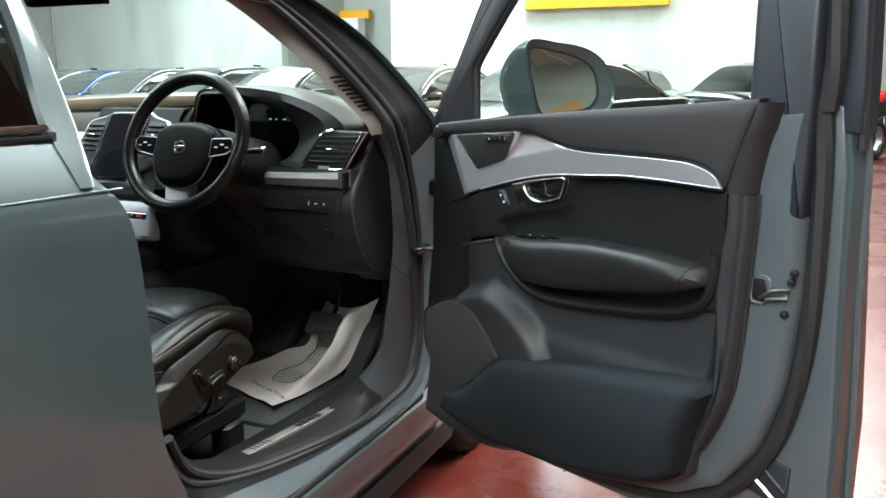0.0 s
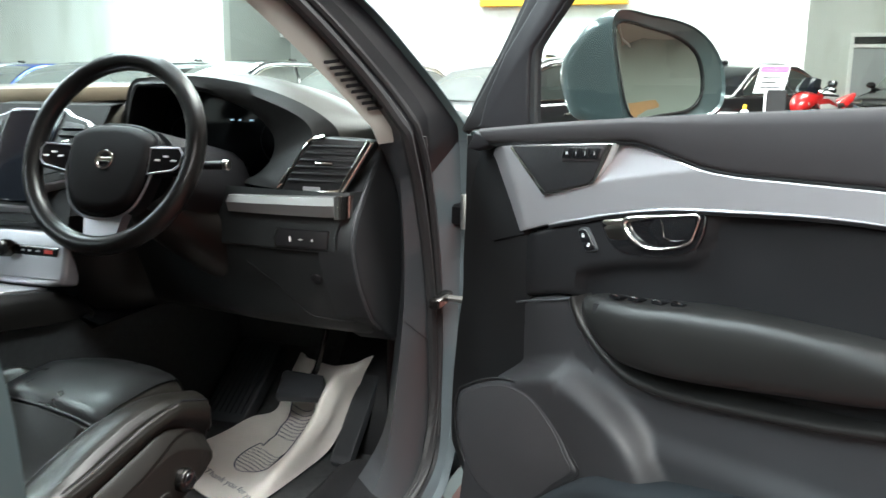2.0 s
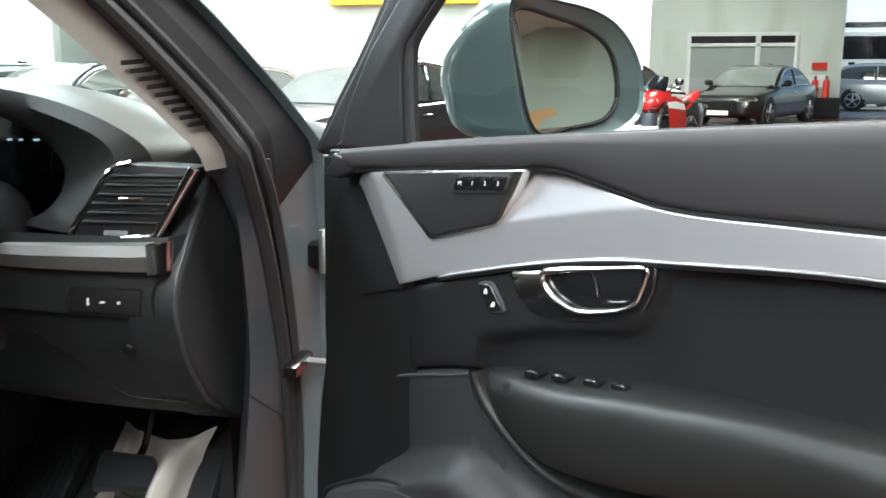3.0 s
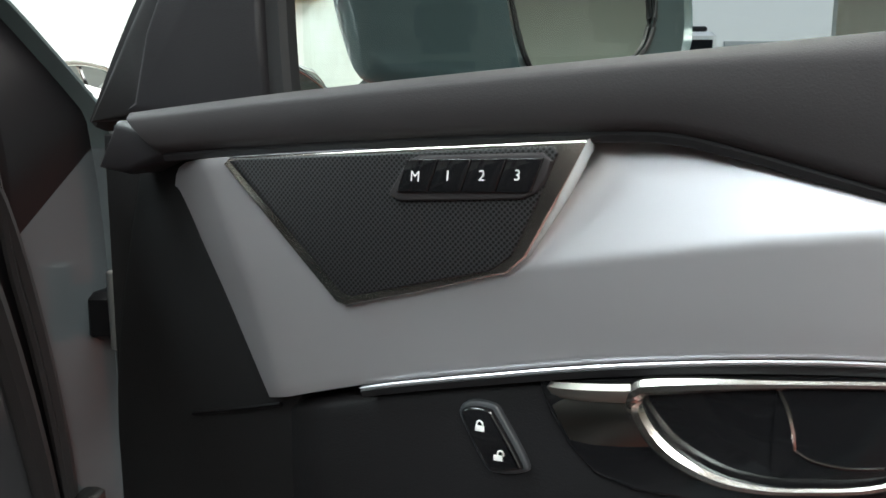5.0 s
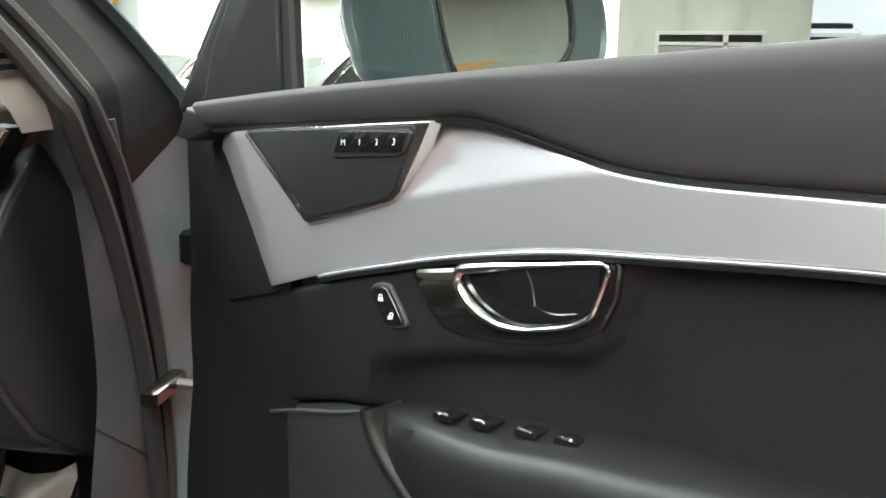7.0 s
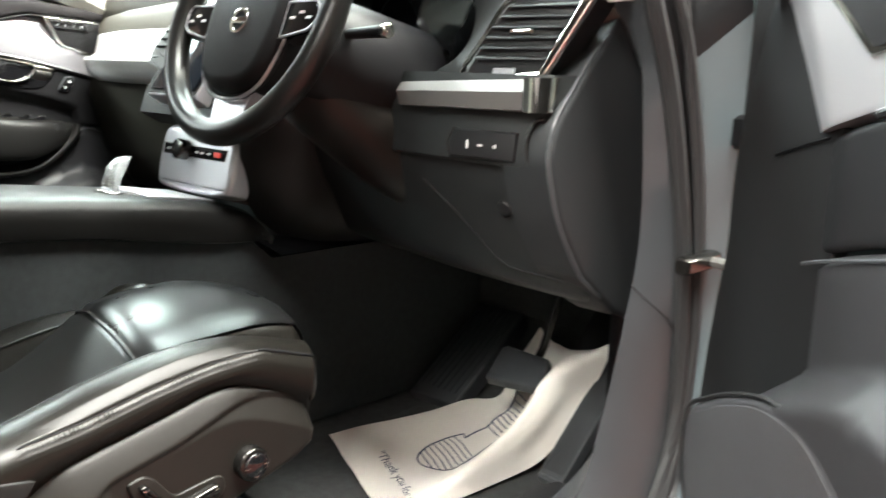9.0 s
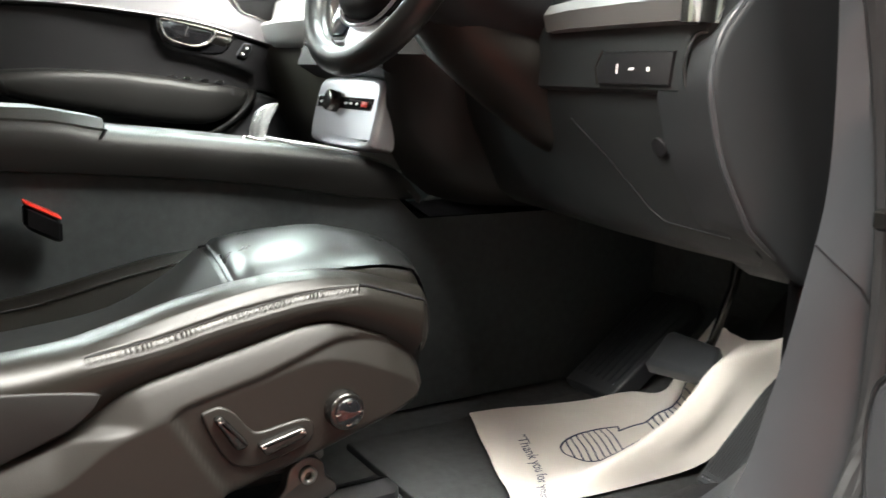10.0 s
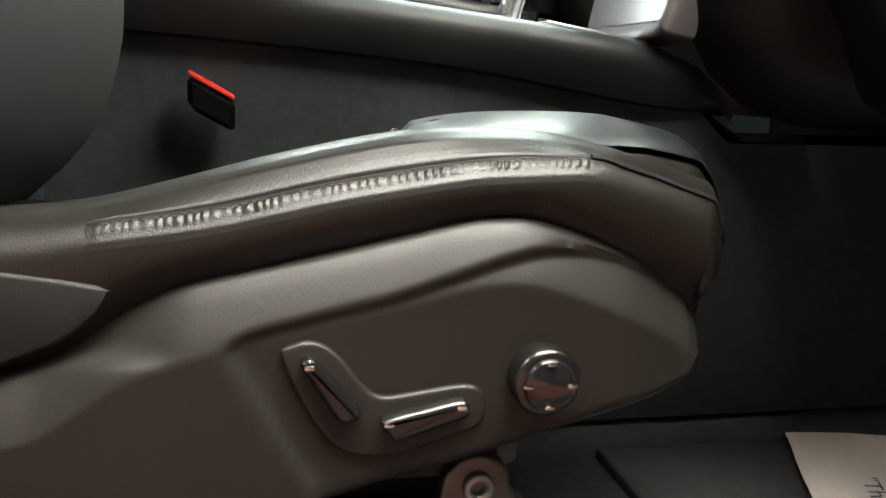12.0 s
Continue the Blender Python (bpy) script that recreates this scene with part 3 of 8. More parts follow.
        for yw in (-L * 0.62, L * 0.60):
            part("wheel_arch", *disc((sx * (W - 0.10), yw, 0.34), (sx, 0, 0), 0.37, 0.098, 28, 0.004), RUBBER, e, "dark wheel arch opening")
            wh = part("wheel", *disc((sx * (W - 0.20), yw, 0.32), (sx, 0, 0), 0.07, 0.20, 16, 0.02), ALLOY, e)
            for k in range(5):
                a = 2 * math.pi * k / 5 + 0.3
                part("spoke", *tube([(sx * (W + 0.004), yw + 0.05 * math.cos(a), 0.32 + 0.05 * math.sin(a)), (sx * (W - 0.002), yw + 0.22 * math.cos(a), 0.32 + 0.22 * math.sin(a))], 0.026, 6), ALLOY, wh)
            part("rim", *disc((sx * (W - 0.10), yw, 0.32), (sx, 0, 0), 0.235, 0.105, 28, 0.008, 0.205), ALLOY, wh)
            part("tyre", *disc((sx * (W - 0.22), yw, 0.32), (sx, 0, 0), 0.32, 0.222, 28, 0.03, 0.225), TYRE, wh)

    def screen(name, y0, y1, label=""):
        rws = []
        for i in range(9):
            y = y0 + (y1 - y0) * i / 8
            zt = along(y, top)
            w = side_x(zt - 0.08, zt) - 0.055
            rws.append([(w * k, y, zt + 0.010 - 0.014 * abs(k) ** 3) for k in (-1, -0.75, -0.5, -0.25, 0, 0.25, 0.5, 0.75, 1)])
        back = [[(x, y, z - 0.004) for x, y, z in r] for r in rws]
        part(name, *join(loft(rws), loft(back)), (pane if name == "rear_window" and pane else SHEEN_SCREEN), e, label)
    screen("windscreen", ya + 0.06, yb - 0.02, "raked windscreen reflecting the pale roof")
    screen("rear_window", yc + 0.10, yd - 0.06)
    part("roof_aerial", *box(-0.03, 0.03, yc - 0.12, yc + 0.08, Hh - 0.05, Hh + 0.035, 0.02), GLOSS, e)
    part("grille", *box(-0.46, 0.46, -L * 1.012, -L * 0.95, Hh * 0.24, Hh * 0.43, 0.04), GLOSS, e)
    part("bonnet_seam", *tube([(-W * 0.72, -L * 0.90, Hh * 0.522), (-W * 0.80, -L * 0.6, Hh * 0.592), (-W * 0.84, -L * 0.42, belt * 0.985)], 0.006, 5), RUBBER, e)
    part("number_plate", *box(-0.26, 0.26, -L * 1.03, -L * 1.01, Hh * 0.20, Hh * 0.275, 0.004), WHITE_MARK, e)
    x, y, turn = place
    e.matrix_world = pose(x, y, lie(x, y), 0.95, 0, 0) @ pose(0, 0, 0, 0, 0, turn)
    return e


def car_paint(name, c, metal=0.4):
    return mat(name, c, 0.3, metal, 1.0, 0.04, 3, rvary=0.03)


P_BLACK = car_paint("black_paint", (0.012, 0.012, 0.014))
P_SILVER = car_paint("silver_paint", (0.42, 0.43, 0.44), 0.7)
P_BLUE = car_paint("blue_paint", (0.02, 0.07, 0.30))
P_WHITE = car_paint("white_paint", (0.72, 0.73, 0.72), 0.0)
P_GREY = car_paint("grey_paint", (0.10, 0.11, 0.12))
P_BROWN = car_paint("bronze_paint", (0.10, 0.075, 0.055))
P_GREEN = car_paint("dark_green_grey_paint", (0.035, 0.045, 0.042))
parked_car("parked_car", P_BLACK, "black saloon with chrome window line parked in the row", (-3.4, 12.0, -30), 4.6, 1.56, estate=0.1, lamp=CHROMEDARK)
parked_car("parked_car", P_BROWN, "dark bronze saloon with a bright windscreen in the row", (-6.2, 13.4, -12), 4.5, 1.50, estate=0.35)
parked_car("parked_car", P_BLACK, "black hatchback with pale sheen on its windscreen", (-8.45, 13.3, -12), 4.4, 1.52, estate=0.8)
parked_car("parked_car", P_GREEN, "dark grey hatchback parked in the row", (-10.9, 14.1, -13), 4.3, 1.52, estate=0.7)
parked_car("parked_car", P_GREY, "dark grey saloon with chrome roof line in the row", (-13.4, 15.1, -14), 4.6, 1.50, estate=0.3)
parked_car("parked_car", P_BLUE, "bright blue hatchback parked in the row", (-15.8, 16.1, -14), 4.1, 1.47, estate=0.8)
parked_car("parked_car", P_SILVER, "silver grey saloon at the end of the row", (-18.0, 17.2, -14), 4.5, 1.50, estate=0.3)
parked_car("parked_car", P_SILVER, "pale silver saloon behind the black cars", (-3.75, 16.9, -12), 4.4, 1.46)
parked_car("parked_car", P_BLACK, "black coupe with its tail towards the aisle", (-0.30, 16.7, 145), 4.4, 1.52, estate=0.3, pane=SCREEN)
parked_car("parked_car", P_BLACK, "black saloon parked in front of the office window", (3.55, 24.4, -31), 4.5, 1.45, estate=0.2)
parked_car("parked_car", P_SILVER, "silver estate car out in the yard", (9.3, 31.5, 70), 4.6, 1.5, estate=0.9)


def motorcycle(x, y, turn):
    e = thing("motorcycle", (0, 0, 0), "red and white sports motorcycle standing on the hall floor", "motorcycle")
    red = mat("red_fairing", (0.50, 0.015, 0.015), 0.25, 0, 0.8, 0.05)

    def pod(rows, n=14):
        return loft([[(w * math.cos(a), yy + k * math.sin(a), zc + h * math.sin(a)) for a in (2 * math.pi * q / n for q in range(n))] for yy, w, h, zc, k in rows], True, True)
    part("nose_fairing", *pod(((-0.80, 0.03, 0.04, 0.90, 0), (-0.74, 0.12, 0.11, 0.92, 0.03), (-0.62, 0.18, 0.16, 0.96, 0.06), (-0.48, 0.20, 0.14, 1.0, 0.06), (-0.36, 0.19, 0.08, 1.02, 0.04))), red, e, "red nose fairing")
    for sx in (-1, 1):
        part("side_fairing", *loft([[(sx * w, yy, z) for w, yy, z in r] for r in (((0.19, -0.58, 1.0), (0.22, -0.50, 0.80), (0.20, -0.40, 0.52), (0.10, -0.30, 0.30)), ((0.22, -0.30, 1.0), (0.25, -0.22, 0.80), (0.22, -0.15, 0.50), (0.12, -0.05, 0.26)), ((0.20, 0.02, 0.92), (0.22, 0.08, 0.76), (0.20, 0.15, 0.50), (0.12, 0.25, 0.28)))]), red, e, "red side fairing")
        part("side_flash", *loft([[(sx * (w + 0.006), yy, z) for w, yy, z in r] for r in (((0.205, -0.54, 0.92), (0.215, -0.51, 0.84)), ((0.24, -0.30, 0.93), (0.25, -0.26, 0.82)), ((0.215, 0.0, 0.88), (0.222, 0.04, 0.80)))]), P_WHITE, e, "white flash")
        part("headlight", *plate(ring([(0.03, 0.90), (0.12, 0.96), (0.15, 0.92), (0.10, 0.86), (0.04, 0.86)], 20), lambda a, d, b: (sx * a, -0.74 + 0.5 * (a - 0.03) - d, b), 0, 0.012, 0.004), CHROME, e)
        part("mirror", *box(sx * 0.34 - 0.07, sx * 0.34 + 0.07, -0.5, -0.44, 1.16, 1.25, 0.03), GLOSS, e)
        part("mirror_stem", *tube([(sx * 0.16, -0.5, 1.04), (sx * 0.33, -0.46, 1.18)], 0.010, 6), BLACK, e)
        part("fork", *tube([(sx * 0.09, -0.40, 0.95), (sx * 0.09, -0.70, 0.32)], 0.028, 8), ALLOY, e)
    part("tank", *pod(((-0.30, 0.08, 0.05, 1.0, 0), (-0.20, 0.16, 0.12, 1.0, 0), (0.05, 0.17, 0.13, 0.98, 0), (0.25, 0.09, 0.07, 0.90, 0))), P_WHITE, e, "white fuel tank")
    part("engine", *box(-0.17, 0.17, -0.25, 0.28, 0.28, 0.72, 0.06), BLACK, e)
    part("seat", *box(-0.13, 0.13, 0.22, 0.75, 0.84, 0.93, 0.04), LEATHER, e)
    part("tail", *pod(((0.35, 0.14, 0.08, 0.84, 0), (0.70, 0.12, 0.07, 0.96, 0), (0.95, 0.04, 0.03, 1.05, 0)), 10), red, e)
    part("windshield", *loft([[(w * math.cos(a), yy - 0.10 * math.sin(a), zc + 0.25 * w * math.sin(a)) for a in (math.pi * q / 8 for q in range(9))] for yy, w, zc in ((-0.55, 0.17, 1.06), (-0.47, 0.17, 1.15), (-0.36, 0.13, 1.26))]), SCREEN, e)
    part("handlebar", *tube([(-0.36, -0.28, 1.04), (-0.1, -0.40, 1.06), (0.1, -0.40, 1.06), (0.36, -0.28, 1.04)], 0.018), BLACK, e)
    for yy in (-0.72, 0.68):
        wh = part("wheel", *disc((-0.05, yy, 0.31), (1, 0, 0), 0.22, 0.10, 20, 0.01, 0.16), ALLOY, e)
        part("tyre", *disc((-0.07, yy, 0.31), (1, 0, 0), 0.31, 0.14, 24, 0.05, 0.21), TYRE, wh)
    e.matrix_world = pose(x, y, lie(x, y), 0, 0, turn)
    bag = thing("bag", (x, y, lie(x, y)), "black soft bag lying on the motorcycle seat", "bag")
    part("pack", *pod(((0.30, 0.10, 0.08, 1.02, 0), (0.40, 0.19, 0.14, 1.06, 0), (0.60, 0.20, 0.15, 1.06, 0), (0.76, 0.12, 0.10, 1.03, 0))), RUBBER, bag)
    bag.matrix_world = pose(x, y, lie(x, y), 0, 0, turn)


motorcycle(0.62, 14.4, -30)


def extinguisher(x, y):
    g = lie(x, y)
    e = thing("fire_extinguisher", (x, y, g + 0.55), "red fire extinguisher on a black stand", "extinguisher", "fire extinguishers")
    part("cylinder", *disc((x, y, g + 0.55), (0, 0, 1), 0.09, 0.5, 16, 0.05), RED_BUTTON, e)
    part("valve", *disc((x, y, g + 1.05), (0, 0, 1), 0.03, 0.09, 10, 0.005), BLACK, e)


tagged(part("stand", *box(5.35, 6.2, 26.7, 27.2, lie(0, 26.9) - 0.004, lie(0, 26.9) + 0.55, 0.02), BLACK, None), "black metal stand under the fire extinguishers", "stand")
extinguisher(5.55, 26.95)
extinguisher(5.85, 26.95)
tagged(part("wall_sign", *box(5.55, 5.95, 27.44, 27.49, 1.75, 1.95, 0.004), RED_BUTTON, None), "small red safety sign on the wall", "sign")
tagged(part("wall_sign", *box(5.5, 5.9, 27.44, 27.49, 1.25, 1.6, 0.004), WHITE_MARK, None), "small white notice on the wall", "sign")


def counter_desk(x, y):
    """White desk with a price board, boxes and a bottle."""
    g = lie(x, y)
    e = thing("desk", (x, y, g), "white desk standing in the aisle of the car hall", "desk")
    part("top", *box(x - 0.55, x + 0.40, y - 0.3, y + 0.3, g + 0.76, g + 0.80, 0.01), WHITEPAINT, e)
    for a, b in ((-0.5, -0.25), (0.35, -0.25), (-0.5, 0.25), (0.35, 0.25)):
        part("leg", *box(x + a - 0.025, x + a + 0.025, y + b - 0.025, y + b + 0.025, g, g + 0.76, 0.004), WHITEPAINT, e)
    h = g + 0.80

    def tilt(a, b, c):
        return (a + (c - h) * 0.22, b + (c - h) * 0.3, c)
    st = thing("display_stand", (x, y, h), "white price board with a purple heading on a post", "sign")
    part("base", *box(x - 0.16, x + 0.16, y - 0.1, y + 0.1, h, h + 0.03, 0.008), WHITEPAINT, st)
    part("post", *box(x - 0.012, x + 0.012, y - 0.01, y + 0.01, h + 0.03, h + 0.42, 0.003), WHITEPAINT, st)
    bd = part("board", *box(x - 0.21, x + 0.10, y - 0.025, y - 0.008, h + 0.36, h + 0.66, 0.004, tilt), WHITE_MARK, st)
    pur = mat("purple_print", (0.16, 0.05, 0.32), 0.5)
    part("heading_bar", *box(x - 0.20, x + 0.09, y - 0.032, y - 0.027, h + 0.585, h + 0.65, 0.001, tilt), pur, bd)
    for k, w in enumerate((0.20, 0.16, 0.22)):
        part("text_bar", *box(x - 0.16, x - 0.16 + w, y - 0.032, y - 0.027, h + 0.52 - 0.05 * k, h + 0.535 - 0.05 * k, 0.001, tilt), SOFT, bd)
    tagged(part("box", *box(x + 0.02, x + 0.22, y + 0.05, y + 0.25, h, h + 0.40, 0.01), SOFT, None), "dark grey box standing on the white desk", "box")
    tagged(part("box", *box(x - 0.48, x - 0.26, y - 0.1, y + 0.12, h, h + 0.15, 0.01), WHITE_MARK, None), "white carton on the desk", "box")
    tagged(part("tub", *disc((x + 0.32, y, h), (0, 0, 1), 0.09, 0.14, 20, 0.01, 0.08), FRAMETRIM, None), "dark blue plastic tub on the desk", "tub")
    bt = thing("bottle", (x - 0.3, y - 0.05, h), "white spray bottle with a yellow cap on the desk", "bottle")
    part("flask", *disc((x - 0.20, y - 0.05, h), (0, 0, 1), 0.045, 0.19, 16, 0.03), WHITE_MARK, bt)
    part("cap", *disc((x - 0.20, y - 0.05, h + 0.19), (0, 0, 1), 0.022, 0.05, 12, 0.004), YELLOW, bt, "yellow cap")


counter_desk(-0.22, 10.7)


def cab_truck(x, y):
    g = lie(x, y)
    e = thing("truck", (x, y, g), "white and yellow truck cab out in the yard", "truck")
    yl = mat("yellow_truck_paint", (0.75, 0.55, 0.08), 0.4)
    part("cab", *box(x - 1.0, x + 1.0, y, y + 2.0, g + 0.6, g + 2.7, 0.15), P_WHITE, e)
    part("windscreen", *box(x - 0.85, x + 0.85, y - 0.02, y + 0.1, g + 1.6, g + 2.45, 0.08), SCREEN, e)
    part("bumper", *box(x - 1.02, x + 1.02, y - 0.1, y + 0.3, g + 0.45, g + 1.0, 0.06), yl, e, "yellow bumper")
    part("beacon_bar", *box(x - 0.7, x + 0.7, y + 0.3, y + 0.6, g + 2.7, g + 2.9, 0.05), BLACK, e)
    for sx in (-1, 1):
        part("wheel", *disc((x + sx * 0.75, y + 0.9, g + 0.45), (sx, 0, 0), 0.45, 0.25, 20, 0.04), TYRE, e)


cab_truck(8.7, 33.5)

# ---------- the car with its open door ----------
CX = -1.97
car = thing("car", (CX, 1.6, 0), "grey-blue metallic sport utility car with the driver's door wide open", "car")
DA = radians(-30.3)
DU, DN, DH = Vector((math.cos(DA), math.sin(DA), 0)), Vector((math.sin(DA), -math.cos(DA), 0)), Vector((-0.975, 2.475, 0))


def dp(s, d, z):
    """Place on the open driver's door: s from the hinge, d towards the cabin, height."""
    return DH + DU * s + DN * d + Vector((0, 0, z))


def pp(s, d, z):
    """The same on the closed passenger's door."""
    return Vector((-2.885 + d, 2.78 - s, z - 0.022))


BELT_TOP = [(0.14, 1.333), (0.35, 1.355), (0.69, 1.383), (0.985, 1.404), (1.21, 1.422)]
WAVE_TOP = [(0.14, 1.303), (0.235, 1.310), (0.31, 1.317), (0.545, 1.333), (0.58, 1.334), (0.605, 1.330), (0.662, 1.316), (0.712, 1.304), (0.76, 1.299), (0.87, 1.298), (1.01, 1.297), (1.077, 1.292), (1.129, 1.272), (1.145, 1.254), (1.21, 1.240)]
WAVE_BOT = [(0.22, 1.12), (0.315, 1.149), (0.403, 1.177), (0.482, 1.198), (0.57, 1.219), (0.667, 1.236), (0.75, 1.243), (0.95, 1.254), (1.158, 1.249)]
CREASE = [(0.30, 1.235), (0.45, 1.250), (0.519, 1.264), (0.582, 1.277), (0.642, 1.289), (0.712, 1.301), (0.80, 1.312)]


def bell(x, w):
    return math.exp(-(x / w) ** 2)


def step(x, a, b):
    t = min(1, max(0, (x - a) / (b - a)))
    return t * t * (3 - 2 * t)


def lower_depth(s, z, v):
    r = math.hypot((s - 0.405) / (0.300 if s > 0.405 else 0.34), (z - 0.69 + 0.34 * max(0.0, 0.45 - s)) / 0.238)
    hump = 0.055 * (1 - step(r, 0.87, 1.06))
    pocket = 0.03 * step(s, 0.5, 0.62) * step(0.86 - z, 0.0, 0.05)
    side = 0.035 * step(0.40 - s, 0.0, 0.20)
    return 0.108 + max(hump, pocket * 0.5) + 0.006 * math.sin(s * 5) - side * (1 - hump / 0.055)


def wave_depth(s, z, v):
    facet = along(z, [(1.15, 0.340), (1.207, 0.324), (1.254, 0.305), (1.312, 0.281)])
    up = max(0.0, z - along(s, CREASE))
    return 0.124 - 0.36 * up * step(s, 0.38, 0.52) - 0.42 * max(0, facet - s) - 0.05 * max(0, 1.25 - z) * 0.6


def insert_depth(s, z, v):
    top = along(s, [(0.451, 1.050), (0.461, 1.074), (0.475, 1.099), (0.4986, 1.1113), (0.57, 1.1324), (0.65, 1.149), (0.7095, 1.1722), (0.724, 1.205), (0.735, 1.238), (1.15, 1.250)])
    hollow = 0.021 * step(top - z, -0.003, 0.022) * step(s, 0.452, 0.478) * (1 - 0.6 * step(s, 0.76, 1.02)) * (1 - step(s, 1.09, 1.14))
    return 0.117 - hollow - 0.035 * step(0.38 - s, 0.0, 0.12)


def door_trim(fn, door, back=0.045):
    """The inner side of a front door, part by part."""
    face = DN if fn is dp else Vector((1, 0, 0))
    # upper roll under the window
    part("upper_trim", *band(fn, (0.236, 0.20), (1.152, 1.212), BELT_TOP, [(a, b + 0.002) for a, b in WAVE_TOP], lambda s, z, v: 0.123 + 0.004 * math.sin(math.pi * v) - 0.05 * max(0, v - 0.84) ** 1.1, back, 70, 22, 0.007, 0.005), SOFT, door, "charcoal soft-touch upper door trim")
    part("trim_end", *plate([(0.192, 1.334), (0.262, 1.323), (0.240, 1.309), (0.20, 1.296), (0.17, 1.30)], fn, 0.06, 0.119, 0.006), SAIL, door, "black end cap of the upper trim")
    part("trim_shadow_gap", *tube([fn(s, 0.117, along(s, WAVE_TOP) + 0.0) for s in np.linspace(0.24, 1.148, 60)], 0.0035, 6), BLACK, door)
    part("wave_trim", *band(fn, (0.318, 0.222), (1.148, 1.140), [(0.14, 1.286), (0.2215, 1.2870), (0.2270, 1.2950), (0.238, 1.3030), (0.25, 1.3065)] + [(s, z - 0.003) for s, z in WAVE_TOP[2:]], WAVE_BOT, wave_depth, 0.07, 90, 34, 0.0012, 0.0008), SATIN, door, "satin aluminium wave-shaped decor trim")
    part("strip_gap", *tube([fn(s, 0.120, along(s, WAVE_BOT) - 0.0045) for s in np.linspace(0.403, 1.15, 60)], 0.0042, 6), BLACK, door)
    part("chrome_strip", *tube([fn(s, 0.1255, along(s, WAVE_BOT) - 0.001) for s in np.linspace(0.403, 1.15, 60)], [0.0004] + [0.0012] * 58 + [0.0004], 6), SATIN, door, "thin chrome strip")
    bow = [(0.6, 0.0), (0.73, 0.0), (0.80, 0.006), (0.907, 0.020), (0.977, 0.033), (1.065, 0.034), (1.126, 0.040), (1.19, 0.054), (1.24, 0.068), (1.30, 0.085), (1.4, 0.085)]
    part("front_trim", *band(lambda s, d, z: fn(s + along(z, bow) * max(0, 1 - (s - 0.06) / 0.22), d + 0.004 * max(0, 1 - (s - 0.06) / 0.22), z), (0.06, 0.06), (0.375, 0.33), [(0.06, 1.318), (0.20, 1.314), (0.33, 1.312), (0.375, 1.3)], [(0.06, 0.62), (0.2, 0.52), (0.375, 0.51)], lambda s, z, v: 0.036 + 0.068 * math.sin(math.pi / 2 * min(1, max(0, (s - 0.012) / 0.30))), 0.02, 30, 24, 0.006, 0.004), FRONTBLACK, door, "black front closing panel")
    part("front_seam", *tube([fn(s, 0.0445 + 0.066 * math.sin(math.pi / 2 * min(1, (s - 0.012) / 0.30)) - 0.0035, z) for s, z in ((0.235, 1.119), (0.26, 1.1265), (0.29, 1.135), (0.325, 1.145))], 0.0016, 6), RECESS, door)
    part("insert_seam", *tube([fn(s, 0.1165, z) for s, z in ((0.318, 1.0115), (0.345, 1.0195), (0.379, 1.0275), (0.42, 1.036), (0.452, 1.0455))], 0.0022, 6), PILLAR, door, "pale seam between insert and lower panel")
    # main insert
    part("insert_panel", *band(fn, (0.29, 0.318), (1.152, 1.152), [(s, z - 0.008) for s, z in WAVE_BOT], [(0.28, 1.012), (0.314, 1.020), (0.458, 1.052), (0.52, 1.0), (0.6, 0.94), (0.8, 0.94), (1.0, 0.97), (1.16, 1.0)], insert_depth, back, 74, 34, 0.006, 0.005), DARK, door, "black padded door insert")
    # lower panel with speaker hump
    part("lower_panel", *band(fn, (0.20, 0.28), (1.10, 1.152), [(0.2, 0.98), (0.28, 1.006), (0.314, 1.014), (0.455, 1.046), (0.47, 1.01), (0.527, 0.957), (0.592, 0.930), (0.70, 0.925), (0.8, 0.932), (0.931, 0.951), (1.059, 0.986), (1.128, 1.036), (1.16, 1.10)],
         [(0.2, 0.505), (0.33, 0.488), (0.52, 0.49), (0.74, 0.505), (0.92, 0.540), (1.05, 0.59), (1.13, 0.65)], lower_depth, back, 96, 56, 0.006, 0.006), LOWER, door, "dark grey moulded lower door panel")
    rib = [(1.415, 1.214, 1.25), (1.37, 1.196, 1.24), (1.34, 1.180, 1.228), (1.276, 1.162, 1.214), (1.24, 1.154, 1.209), (1.17, 1.154, 1.207), (1.10, 1.144, 1.203), (1.025, 1.138, 1.199), (0.924, 1.146, 1.190), (0.82, 1.140, 1.175), (0.70, 1.092, 1.122), (0.633, 1.03, 1.055), (0.58, 0.96, 0.975)]
    rr = curve([(z, a, b) for z, a, b in rib if z < 1.26], 40)
    part("rear_rib", *loft([[fn(a, 0.095, z), fn(a + 0.004, 0.116, z), fn(a + 0.010, 0.1215, z), fn(a + 0.016, 0.1205, z), fn(a * 0.58 + b * 0.42, 0.1125, z), fn(a * 0.42 + b * 0.58, 0.1125, z), fn(b - 0.017, 0.1185, z), fn(b - 0.011, 0.1205, z), fn(b - 0.005, 0.1165, z), fn(b, 0.085, z)] for z, a, b in rr]), LOWER, door, "black rounded rear edge moulding", sharp=70)
    part("trim_rear_end", *loft([[fn(a - 0.004, 0.095, z), fn(a - 0.002, 0.117, z), fn(a + 0.006, 0.1215, z), fn(a * 0.5 + b * 0.5, 0.1130, z), fn(b - 0.010, 0.1010, z), fn(b, 0.080, z)] for z, a, b in curve([q for q in rib if q[0] > 1.23], 20)]), SAIL, door, "dark end of the upper door trim", sharp=70)
